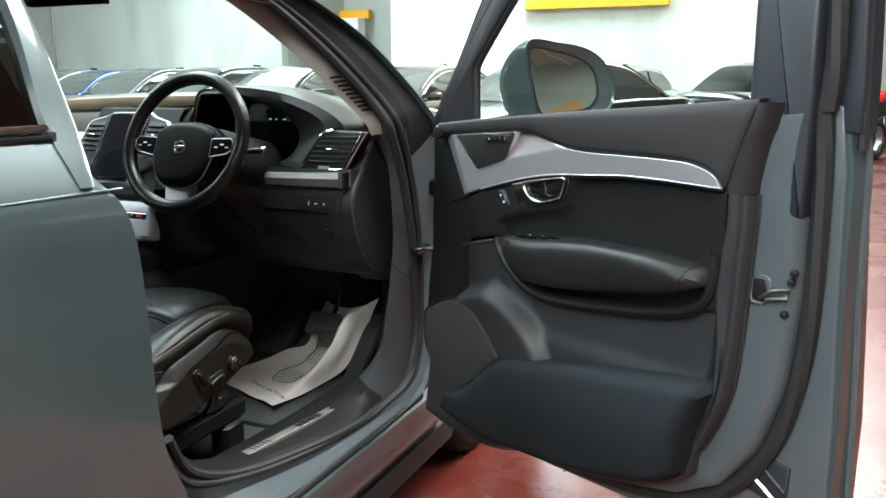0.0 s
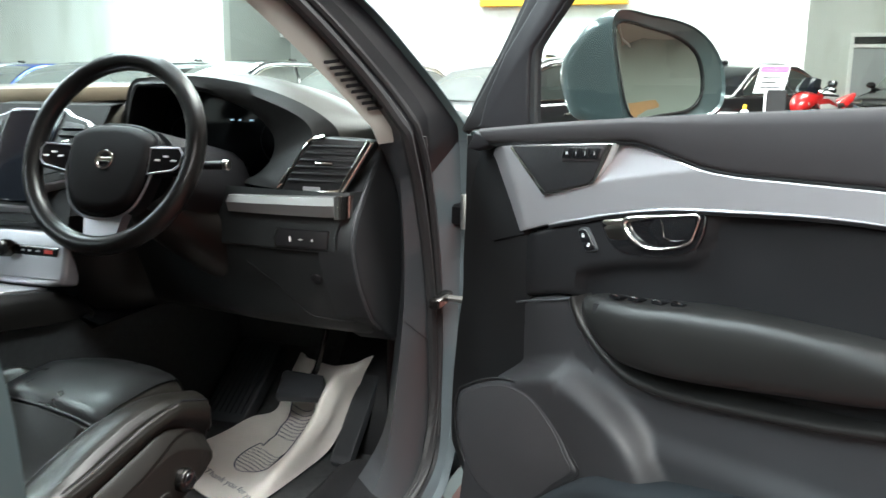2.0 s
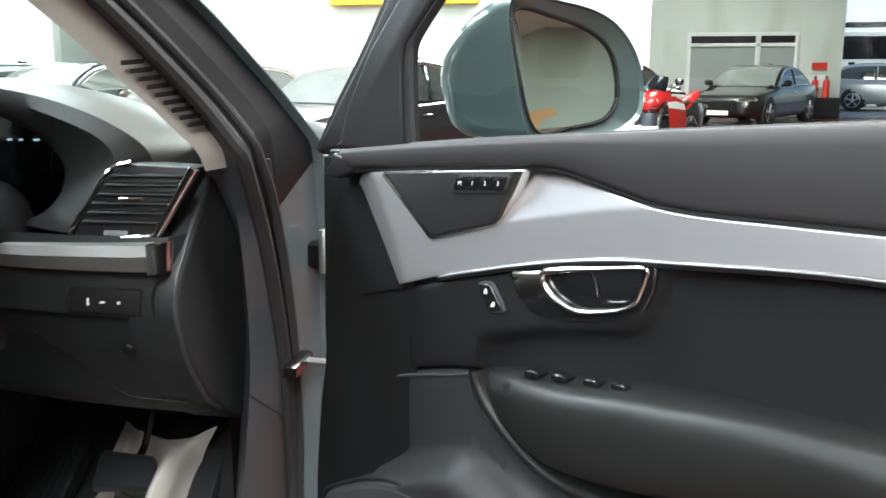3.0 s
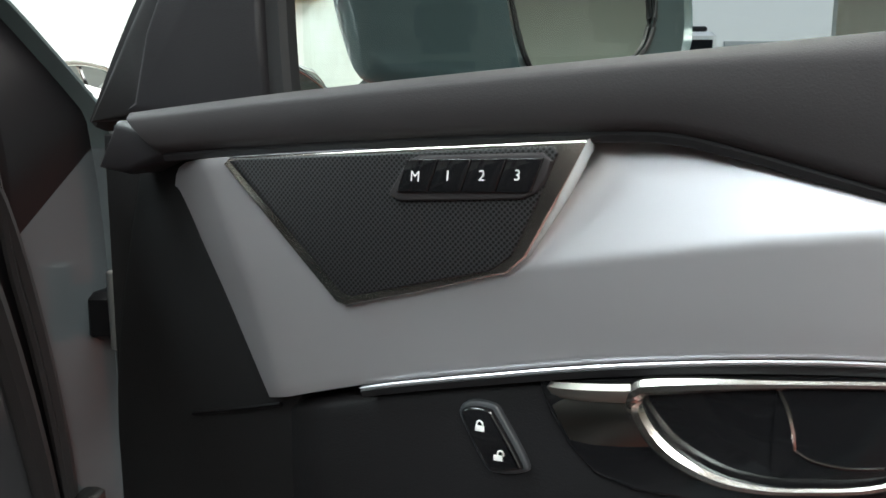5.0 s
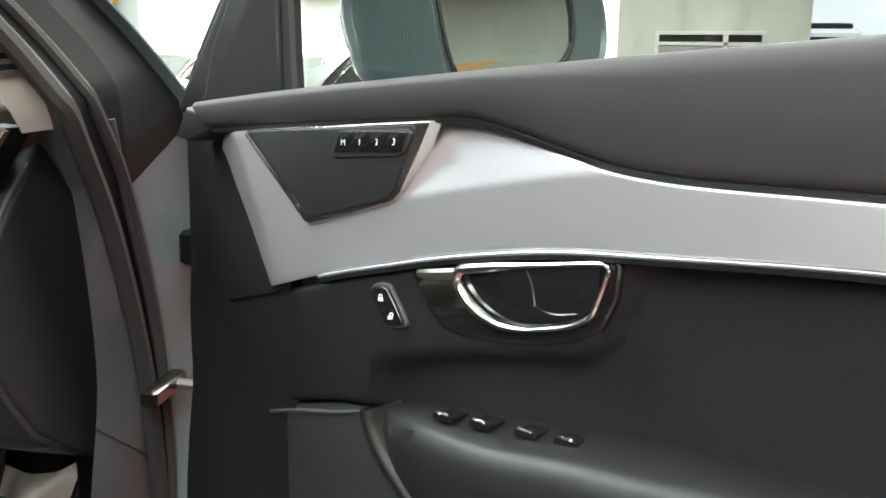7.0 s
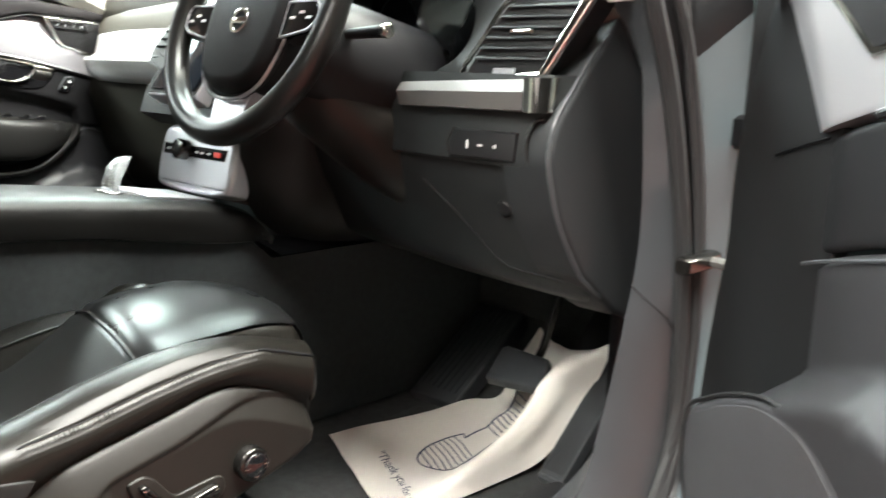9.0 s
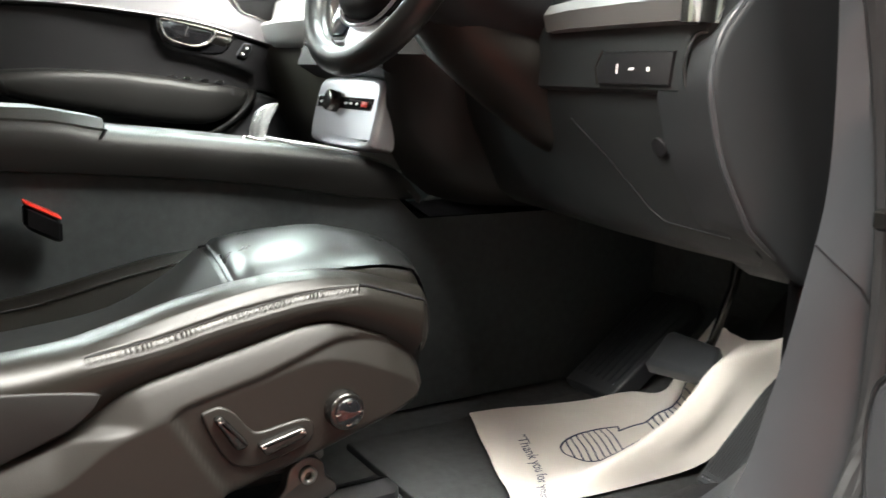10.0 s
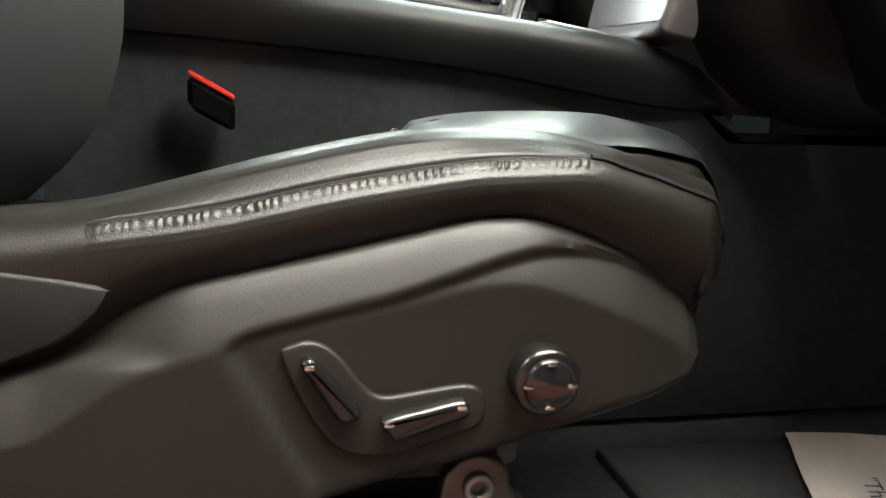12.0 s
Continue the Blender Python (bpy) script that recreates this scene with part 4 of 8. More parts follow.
    part("rib_gap", *tube([fn(b + 0.002, 0.092, z) for z, a, b in rr], 0.0035, 6), RUBBER, door)
    # armrest
    rows = []
    A_TOP = [(0.468, 1.052), (0.52, 1.066), (0.60, 1.073), (0.76, 1.092), (0.88, 1.096), (0.98, 1.0985), (1.07, 1.093), (1.12, 1.086), (1.14, 1.072)]
    A_RIDGE = [(0.468, 1.046), (0.52, 1.056), (0.634, 1.0666), (0.709, 1.0775), (0.764, 1.082), (0.84, 1.089), (0.95, 1.090), (1.05, 1.085), (1.10, 1.075), (1.14, 1.055)]
    A_LOW = [(0.468, 1.038), (0.50, 1.010), (0.55, 0.982), (0.616, 0.966), (0.70, 0.969), (0.82, 0.984), (0.93, 1.001), (1.02, 1.016), (1.09, 1.034), (1.12, 1.045), (1.14, 1.052)]
    A_OUT = [(0.468, 0.108), (0.50, 0.130), (0.56, 0.154), (0.65, 0.168), (0.9, 0.170), (1.05, 0.168), (1.10, 0.158), (1.128, 0.136), (1.14, 0.108)]

    def arm_row(s):
        t_, r_, l_, o_ = (along(s, q) for q in (A_TOP, A_RIDGE, A_LOW, A_OUT))
        h_ = r_ - l_
        sec = [(0.0, t_), (0.30, t_ - 0.001), (0.58, t_ * 0.45 + r_ * 0.55 + 0.003), (0.78, r_ + 0.004), (0.90, r_ - 0.001), (0.965, r_ - 0.010 - 0.04 * h_), (0.995, r_ - 0.28 * h_), (1.0, r_ - 0.50 * h_), (0.985, l_ + 0.28 * h_), (0.945, l_ + 0.12 * h_), (0.87, l_ + 0.03 * h_), (0.76, l_), (0.4, l_ - 0.003), (0.0, l_ - 0.004)]
        return [(s, 0.085 + (o_ - 0.085) * k, z) for k, z in sec]
    for s in list(np.linspace(0.468, 0.56, 12)) + list(np.linspace(0.575, 1.05, 30)) + list(np.linspace(1.06, 1.14, 16)):
        rows.append([fn(*q) for q in arm_row(s)])
    arm = part("armrest", *loft(rows), SOFTBLACK, door, "black leather padded armrest", sharp=80)
    part("armrest_seam", *tube([fn(a + 0.030 * (1 - k / 9), d + 0.0006, z) for k, (a, d, z) in enumerate(arm_row(1.078)[1:11])], 0.0013, 6), BLACK, arm)
    part("pull_ledge", *loft([[fn(s, 0.088, 1.062 + 0.022 * u), fn(s, 0.125, 1.062 + 0.022 * u), fn(s, 0.142, 1.057 + 0.022 * u), fn(s, 0.146, 1.04 + 0.02 * u), fn(s, 0.088, 1.03 + 0.02 * u)] for s, u in ((0.53 + 0.25 * w, w) for w in np.linspace(0, 1, 12))], True, True), BLACK, door, "black switch ledge")
    lip = curve([(0.4604, 1.0520), (0.468, 1.030), (0.489, 1.000), (0.530, 0.964), (0.580, 0.935), (0.630, 0.924), (0.70, 0.923), (0.80, 0.9325), (0.91, 0.9450), (1.01, 0.9610), (1.075, 0.9770), (1.115, 1.001), (1.137, 1.032), (1.146, 1.07), (1.149, 1.115)], 90)
    lrows = []
    for k, q in enumerate(lip):
        t_ = np.array(lip[min(k + 1, 89)]) - np.array(lip[max(k - 1, 0)])
        n_ = np.array((-t_[1], t_[0])) / (np.linalg.norm(t_) + 1e-9)
        lrows.append([fn(q[0] + n_[0] * o_, d_, q[1] + n_[1] * o_) for o_, d_ in ((0.030, 0.098), (0.021, 0.110), (0.017, 0.126), (0.012, 0.1325), (0.006, 0.1335), (0.0015, 0.1300), (-0.001, 0.1230), (-0.003, 0.108))])
    part("armrest_lip", *loft(lrows), SOFTBLACK, door, "rounded lip of the pull recess", sharp=80)
    part("lip_edge", *tube([fn(q[0], 0.1240, q[1] - 0.0015) for q in lip], 0.0014, 6), SOFT, door, "fine pale edge under the pull recess")
    # switches
    for j, s in enumerate((0.566, 0.606, 0.652, 0.690)):
        zz = 1.063 + 0.088 * (s - 0.53)
        sw = part("window_switch", *plate([(s - 0.010, 0.106), (s + 0.010, 0.106), (s + 0.0115, 0.134), (s - 0.0095, 0.134)], lambda a, d, b: fn(a, b, zz + d + 0.3 * max(0, b - 0.118)), 0, 0.006, 0.002), GLOSS, door)
        part("switch_tip", *box(-0.0075, 0.0075, -0.003, 0.003, 0, 0.004, 0.0015, lambda a, b, c: fn(s + a, 0.132 + b, zz + 0.0092 + c)), CHROME, sw, "chrome switch tip")
    # tweeter panel
    tw = [(0.3025, 1.3085), (0.307, 1.3135), (0.42, 1.323), (0.546, 1.3325), (0.530, 1.298), (0.514, 1.269), (0.503, 1.259), (0.45, 1.243), (0.396, 1.2275), (0.3885, 1.2290)]
    ti = [(0.309, 1.3105), (0.316, 1.3135), (0.42, 1.3205), (0.528, 1.3285), (0.531, 1.325), (0.519, 1.296), (0.506, 1.269), (0.493, 1.2595), (0.45, 1.248), (0.402, 1.2345), (0.394, 1.2355)]
    fr = part("tweeter_frame", *plate(tw, fn, 0.11, 0.1285, 0.002), BRUSHED, door, "bright chrome frame of the tweeter panel")
    part("tweeter_grille", *plate(ti, fn, 0.12, 0.1300, 0.0015), GRILLE, fr, "black perforated speaker grille")
    mp = [(0.430, 1.2985), (0.437, 1.309), (0.443, 1.318), (0.450, 1.3205), (0.523, 1.3250), (0.5285, 1.321), (0.5265, 1.3135), (0.521, 1.305), (0.513, 1.3005), (0.437, 1.2945)]
    pl = part("memory_plate", *plate(mp, fn, 0.125, 0.1325, 0.0015), SOFT, door)
    for j, word in enumerate("M123"):
        a0 = 0.4400 + 0.0205 * j
        bt = part("memory_button", *plate([(a0 - 0.003, 1.3000 + 0.0012 * j), (a0 + 0.0168, 1.3010 + 0.0012 * j), (a0 + 0.0235, 1.3195 + 0.001 * j), (a0 + 0.0037, 1.3185 + 0.001 * j)], fn, 0.131, 0.1345, 0.0008), GLOSS, pl)
        part("button_mark", *text_mesh(word, 0.0082, lambda a, b: fn(a0 + 0.0095 + a + 0.1 * b, 0.1348, 1.3093 + 0.0012 * j + b)), WHITE_MARK, bt, fix=False, smooth=False)
    # lock switch
    part("lock_bezel", *plate(ring([(0.4695, 1.1722), (0.4770, 1.1800), (0.4915, 1.1805), (0.4975, 1.1750), (0.5135, 1.1500), (0.5110, 1.1430), (0.4945, 1.1390), (0.4870, 1.1415), (0.477, 1.157)], 36), fn, 0.10, 0.1205, 0.002), PILLAR, door)
    lk = part("lock_switch", *plate(ring([(0.4725, 1.1722), (0.4785, 1.1772), (0.4900, 1.1778), (0.4945, 1.1735), (0.5105, 1.1490), (0.5080, 1.1452), (0.4950, 1.1420), (0.4895, 1.1430), (0.480, 1.157)], 36), fn, 0.10, 0.1235, 0.002), GLOSS, door, "gloss black central locking switch")
    for ss, zz, tilt in ((0.4850, 1.1662, 0.0), (0.4968, 1.1508, 0.0016)):
        part("lock_mark", *tube([fn(ss + tilt + 0.0019 * math.cos(k), 0.1237, zz + 0.0022 + 0.0022 * math.sin(k)) for k in np.linspace(-0.3, 3.44, 10)], 0.00055, 5), WHITE_MARK, lk)
        part("lock_mark", *plate([(ss - 0.0028, zz - 0.0022), (ss + 0.0028, zz - 0.0018), (ss + 0.0028, zz + 0.0016), (ss - 0.0028, zz + 0.0012)], fn, 0.1225, 0.1240, 0.0003), WHITE_MARK, lk)
    # release handle
    cup = [(0.586, 1.2100), (0.615, 1.2158), (0.65, 1.2218), (0.685, 1.2275), (0.709, 1.2310), (0.7165, 1.2280), (0.7150, 1.2190), (0.7090, 1.2015), (0.7025, 1.1880), (0.685, 1.1775), (0.66, 1.1705), (0.6405, 1.1665), (0.6200, 1.1662), (0.602, 1.1712), (0.588, 1.1795), (0.578, 1.1908), (0.5742, 1.2003), (0.5775, 1.2070)]
    outer = [(0.519, 1.2005), (0.573, 1.2125), (0.70, 1.236), (0.720, 1.2375), (0.7255, 1.2300), (0.7230, 1.2030), (0.7105, 1.1765), (0.688, 1.163), (0.655, 1.154), (0.612, 1.148), (0.575, 1.1465), (0.552, 1.151), (0.536, 1.165), (0.524, 1.183)]
    hb = part("release_handle", *plate(outer, fn, 0.09, 0.120, 0.004), GLOSS, door, "door release with chrome surround")
    part("handle_cup", *plate(ring(cup, 60), fn, 0.10, 0.1215, 0.001), GLOSS, hb, "dark glossy finger recess")
    part("cup_wall", *loft([[fn(a, d, t), fn(a, d + 0.0015, (t + b) / 2), fn(a, d, b)] for a, t, b in ((0.642, 1.2185, 1.1735), (0.655, 1.2205, 1.175), (0.675, 1.2235, 1.179), (0.695, 1.227, 1.186), (0.709, 1.2285, 1.204)) for d in (0.1222 + 0.05 * max(0, a - 0.668) ** 1.2,)]), GLOSS, hb, "glossy end of the finger recess")
    lev = ring(cup, 72)
    part("handle_surround", *tube([fn(q[0], 0.1250, q[1]) for q in lev], [0.0021 + 0.0026 * step(0.66 - q[0], 0.0, 0.075) for q in lev], 8, closed=True), BRUSHED, hb, "bright chrome ring")
    edge_l = curve([(0.5203, 1.1985), (0.5245, 1.1915), (0.531, 1.1815), (0.538, 1.1695), (0.5445, 1.1590), (0.556, 1.1525), (0.572, 1.1505)], 15)
    edge_r = curve([(0.5745, 1.2085), (0.5735, 1.2030), (0.5760, 1.1945), (0.5820, 1.1860), (0.590, 1.1775), (0.602, 1.1705), (0.618, 1.1650)], 15)
    part("handle_lever", *loft([[fn(a[0] * (1 - k) + b[0] * k, 0.1085 + 0.0175 * math.cos(math.pi * 0.5 * min(1, (abs(i / 14 - 0.36) / (0.64 if i > 5 else 0.50)) ** 0.9)) * (0.72 + 0.28 * k), a[1] * (1 - k) + b[1] * k) for k in np.linspace(0, 1, 9)] for i, (a, b) in enumerate(zip(edge_l, edge_r))]), LEVER_SHADED, hb, "dark chrome release lever")
    part("lever_highlight", *loft([[fn(a, d, z0), fn(a + 0.001, d + 0.0022, z0 * 0.7 + z1 * 0.3), fn(a + 0.0025, d + 0.0016, z0 * 0.25 + z1 * 0.75), fn(a + 0.004, d - 0.001, z1)] for a, z0, z1, d in ((0.5205, 1.1990, 1.1905, 0.1165), (0.530, 1.2010, 1.1920, 0.1215), (0.545, 1.2038, 1.1940, 0.1245), (0.560, 1.2065, 1.1965, 0.1262), (0.5725, 1.2090, 1.1990, 0.1268))]), LEVER_LIT, hb, "bright satin top of the lever")
    part("lever_fin", *tube([fn(0.6425 + 0.0095 * k + 0.002 * math.sin(3.1 * k), 0.1232, 1.2180 - 0.0295 * k) for k in np.linspace(0, 1, 8)], [0.0006 + 0.0006 * math.sin(3.1 * k) for k in np.linspace(0, 1, 8)], 6), BRUSHED, hb, "bright edge of the finger recess")
    # dark chrome line draws a glint inside the finger recess
    part("recess_glint", *tube([fn(a, 0.1232, b) for a, b in curve([(0.652, 1.1885), (0.660, 1.1850), (0.674, 1.1845), (0.690, 1.1880)], 10)], 0.0008, 6), CHROMEDARK, hb)
    # speaker and pocket
    sp = [(0.205, 0.80), (0.244, 0.832), (0.300, 0.858), (0.355, 0.870), (0.419, 0.860), (0.48, 0.814), (0.510, 0.775), (0.527, 0.745), (0.48, 0.70), (0.44, 0.659), (0.366, 0.617), (0.30, 0.615), (0.245, 0.645), (0.205, 0.72)]
    sf = part("speaker_cover", *plate(ring(sp, 60), fn, 0.13, 0.1695, 0.010, 4), LOWER, door, "round-cornered woofer cover")
    c2 = np.mean(np.array(sp), axis=0)
    part("speaker_mesh", *plate([tuple(c2 + (q - c2) * 0.93) for q in ring(sp, 60)], fn, 0.15, 0.1705, 0.002), WOOFER, sf, "fine perforated woofer grille")
    part("speaker_seam", *tube([fn(a, 0.1640, b) for a, b in ring([tuple(c2 + (np.array(q) - c2) * 1.025) for q in sp], 60)], 0.0028, 6, closed=True), BLACK, sf)
    part("map_pocket", *band(fn, (0.25, 0.30), (1.095, 1.155), [(0.25, 0.583), (0.30, 0.598), (0.36, 0.610), (0.40, 0.628), (0.452, 0.675), (0.5046, 0.718), (0.545, 0.746), (0.5734, 0.7585), (0.62, 0.7665), (0.7072, 0.7827), (0.8536, 0.8085), (0.96, 0.8265), (1.07, 0.843), (1.12, 0.848), (1.143, 0.844), (1.155, 0.830)], [(0.25, 0.530), (0.36, 0.522), (0.52, 0.515), (0.74, 0.532), (0.92, 0.566), (1.05, 0.61), (1.165, 0.69)],
         lambda s, z, v: 0.158 + 0.042 * math.sin(math.pi * (0.15 + 0.6 * v)) * step(s, 0.25, 0.52) + 0.014 * (1 - step(s, 0.45, 0.62)), 0.09, 80, 20, 0.02, 0.02), VELOUR, door, "dark felt-covered map pocket")


def grille_material(level):
    m = mat("perforated_grille", (0.03, 0.03, 0.032), 0.5, 0.2, 0, 0.1, spec=0.3)
    nt = m.node_tree
    b = nt.nodes["Principled BSDF"]
    tc = nt.nodes.new("ShaderNodeTexCoord")
    vo = nt.nodes.new("ShaderNodeTexVoronoi")
    vo.voronoi_dimensions = "2D"
    vo.inputs["Scale"].default_value = 430
    vo.inputs["Randomness"].default_value = 0.0
    mp = nt.nodes.new("ShaderNodeMapping")
    mp.inputs["Rotation"].default_value = (0, 0, radians(30.3))
    sep = nt.nodes.new("ShaderNodeSeparateXYZ")
    com = nt.nodes.new("ShaderNodeCombineXYZ")
    rot = nt.nodes.new("ShaderNodeMapping")
    rot.inputs["Rotation"].default_value = (0, 0, radians(45))
    nt.links.new(tc.outputs["Object"], mp.inputs[0])
    nt.links.new(mp.outputs[0], sep.inputs[0])
    nt.links.new(sep.outputs[0], com.inputs[0])
    nt.links.new(sep.outputs[2], com.inputs[1])
    nt.links.new(com.outputs[0], rot.inputs[0])
    nt.links.new(rot.outputs[0], vo.inputs["Vector"])
    ra = nt.nodes.new("ShaderNodeValToRGB")
    ra.color_ramp.elements[0].position, ra.color_ramp.elements[0].color = 0.30, (0.002, 0.002, 0.002, 1)
    ra.color_ramp.elements[1].position, ra.color_ramp.elements[1].color = 0.42, (level, level, 1.07 * level, 1)
    nt.links.new(vo.outputs["Distance"], ra.inputs[0])
    nt.links.new(ra.outputs[0], b.inputs["Base Color"])
    return m


GRILLE, WOOFER = grille_material(0.030), grille_material(0.075)

# driver's door shell
OUT = [(0.085, 1.325), (0.080, 1.10), (0.080, 0.80), (0.095, 0.55), (0.14, 0.455), (0.30, 0.43), (0.60, 0.44), (0.90, 0.455), (1.20, 0.47), (1.345, 0.50), (1.372, 0.60), (1.372, 0.80), (1.362, 1.05), (1.358, 1.30), (1.34, 1.42)]
INN = [(0.26, 1.30), (0.26, 1.10), (0.26, 0.80), (0.27, 0.60), (0.31, 0.51), (0.40, 0.478), (0.60, 0.478), (0.85, 0.50), (1.04, 0.545), (1.15, 0.61), (1.23, 0.72), (1.275, 0.86), (1.295, 1.05), (1.295, 1.30), (1.285, 1.42)]
door = part("front_door", *plate(OUT, lambda s, d, z: dp(s, d - 0.035 * max(0, 1.0 - ((z - 0.85) / 0.5) ** 2) * (1 if d < 0 else 0), z), 0.03, -0.03, 0.008), PAINT, car, "open driver's door in grey-blue paint")
part("inner_shell", *plate(INN, dp, 0.03, 0.086, 0.03, 5), PAINT_INNER, door, "painted door shut face")
part("shut_flange", *plate([(s * 0.985 + 0.012, z * 0.985 + 0.012) for s, z in OUT], dp, 0.028, 0.040, 0.006), PAINT_INNER, door, "painted outer door flange")
part("door_seal", *tube([dp(s * 1.012, 0.048, z if z > 0.6 else z - 0.004) for s, z in curve(INN, 90)], 0.019, 8), RUBBER, door, "black rubber door seal")
part("hem_edge", *tube([dp(s, -0.02, z) for s, z in curve(OUT[8:], 40)], 0.008, 8), PAINT_INNER, door)
dc = part("drain_cover", *plate([(1.232, 0.700), (1.288, 0.692), (1.284, 0.605), (1.20, 0.612), (1.196, 0.640)], dp, 0.03, 0.046, 0.004), FRAMETRIM, door, "dark drain cover at the foot of the door")
for k in range(2):
    part("drain_slot", *tube([dp(1.205 + 0.030 * k, 0.047, 0.650 + 0.022 * k), dp(1.262 + 0.018 * k, 0.047, 0.612 + 0.026 * k)], 0.005, 6), BRUSHED if k == 0 else BLACK, dc)
part("closing_panel", *plate([(0.088, 1.318), (0.083, 1.10), (0.083, 0.80), (0.10, 0.60), (0.27, 0.54), (0.27, 1.318)], dp, 0.030, 0.0445, 0.003), FRONTBLACK, door, "black panel closing the front of the door")
door_trim(dp, door)
# latch on the shut face
lp = part("latch_plate", *plate(ring([(1.200, 1.026), (1.199, 1.052), (1.204, 1.082), (1.222, 1.086), (1.242, 1.080), (1.245, 1.050), (1.238, 1.028), (1.216, 1.022)], 32), dp, 0.07, 0.0885, 0.004), PAINT_INNER, door, "painted latch recess lip")
la = part("latch", *plate([(1.207, 1.034), (1.207, 1.076), (1.232, 1.078), (1.238, 1.055), (1.234, 1.032)], dp, 0.08, 0.0895, 0.001), BLACK, lp, "dark latch mouth")
part("latch_claw", *tube([dp(1.226, 0.092, 1.040), dp(1.236, 0.096, 1.046), dp(1.252, 0.099, 1.058), dp(1.268, 0.097, 1.063), dp(1.286, 0.090, 1.066), dp(1.283, 0.092, 1.049), dp(1.262, 0.095, 1.044), dp(1.240, 0.095, 1.040)], 0.0042, 8), STEELDARK, la, "dark steel latch claw")
part("latch_lip", *tube([dp(1.204, 0.0895, 1.074), dp(1.2035, 0.0905, 1.040), dp(1.210, 0.0905, 1.030), dp(1.230, 0.0895, 1.028)], 0.0028, 8), STEEL, lp, "bare steel edge of the latch")
for ss, zz in ((1.29, 1.098), (1.275, 1.015), (1.285, 1.08)):
    part("screw", *disc(dp(ss, 0.080, zz), DN, 0.008, 0.010, 12, 0.003), BLACK, door)
# window frame
RIDGE = [(0.128, 1.333), (0.134, 1.3457), (0.152, 1.3995), (0.203, 1.4848), (0.2508, 1.5403), (0.33, 1.635), (0.405, 1.712)]
part("sail_panel", *plate(RIDGE + [(0.475, 1.700), (0.420, 1.648), (0.360, 1.586), (0.3244, 1.5454), (0.294, 1.513), (0.276, 1.4950), (0.2700, 1.467), (0.2705, 1.40), (0.2725, 1.333)], dp, 0.030, 0.052, 0.006), SAIL, door, "black sail panel at the front of the window")
part("sail_flange", *plate([(0.066, 1.327), (0.1165, 1.398), (0.183, 1.486), (0.2327, 1.5593), (0.30, 1.660), (0.365, 1.722)] + [(a + 0.004, b) for a, b in RIDGE[::-1]], dp, 0.0, 0.042, 0.008), RUBBER, door, "black rubber front flange of the sail panel")
part("sail_edge", *tube([dp(s, 0.02, z) for s, z in curve([(0.060, 1.325), (0.108, 1.398), (0.174, 1.486), (0.223, 1.5593), (0.292, 1.665), (0.36, 1.735)], 24)], 0.012, 8), RUBBER, door)
part("glass_run", *loft([[dp(s - 0.020, 0.031, z), dp(s - 0.018, 0.0455, z), dp(s - 0.004, 0.0455, z), dp(s, 0.041, z), dp(s, 0.031, z)] for s, z in curve([(0.2905, 1.335), (0.2885, 1.36), (0.2865, 1.40), (0.2855, 1.467), (0.290, 1.4935), (0.306, 1.515), (0.332, 1.544), (0.432, 1.650), (0.50, 1.712)], 40)], True, True), RUBBER, door, "black glass run channel")
part("window_frame_top", *tube([dp(s, 0.02, z) for s, z in curve([(0.40, 1.70), (0.47, 1.728), (0.6, 1.748), (0.9, 1.755), (1.2, 1.735)], 30)], 0.028, 8, 0.8), BLACK, door)
part("window_frame_rear", *plate([(1.168, 1.40), (1.170, 1.60), (1.180, 1.76), (1.300, 1.745), (1.300, 1.43), (1.297, 1.208), (1.292, 1.202), (1.195, 1.200), (1.18, 1.215), (1.176, 1.34)], dp, 0.0, 0.085, 0.010), FRAMETRIM, door, "dark window frame upright")
part("frame_seal", *tube([dp(s, 0.050, z) for s, z in curve([(1.3105, 1.40), (1.318, 1.50), (1.315, 1.62), (1.305, 1.74)], 20)], 0.019, 8), RUBBER, door, "black rubber window frame seal")
part("frame_outer", *plate([(1.30, 1.40), (1.315, 1.46), (1.322, 1.55), (1.312, 1.75), (1.350, 1.748), (1.362, 1.60), (1.368, 1.45), (1.368, 1.36), (1.30, 1.36)], dp, -0.02, 0.036, 0.008), FRAMETRIM, door, "dark outer edge of the window frame")
part("frame_rear_edge", *tube([dp(1.366, 0.020, 1.33), dp(1.360, 0.02, 1.5), dp(1.350, 0.02, 1.745)], 0.010, 8), RUBBER, door)
part("waist_seal", *tube([dp(s, 0.052, along(s, BELT_TOP) - 0.004) for s in np.linspace(0.29, 1.19, 30)], 0.006, 6), RUBBER, door)
gl = part("window_glass", *loft([[dp(s, 0.028, z) for s in (0.29, 0.45, 0.7, 1.0, 1.18)] for z in (1.33, 1.5, 1.735)]), GLASS, door, "clear side window")
gl.visible_shadow = False
# check strap and hinges
st = part("check_strap", *box(-1.01, -0.985, 2.40, 2.50, 0.925, 0.95, 0.004), CHROMEDARK, car, "steel door check strap")
part("strap_arm", *tube([(-1.0, 2.47, 0.938), (-0.93, 2.47, 0.935), (-0.86, 2.46, 0.93)], 0.008, 8), STEEL, st)
for zz in (0.62, 1.10):
    hg = part("hinge", *box(-1.0, -0.955, 2.515, 2.56, zz, zz + 0.05, 0.006), RECESS, car, "dark steel door hinge")
    part("hinge_pin", *disc((-0.962, 2.512, zz - 0.005), (0, 0, 1), 0.011, 0.08, 12), STEEL, hg)

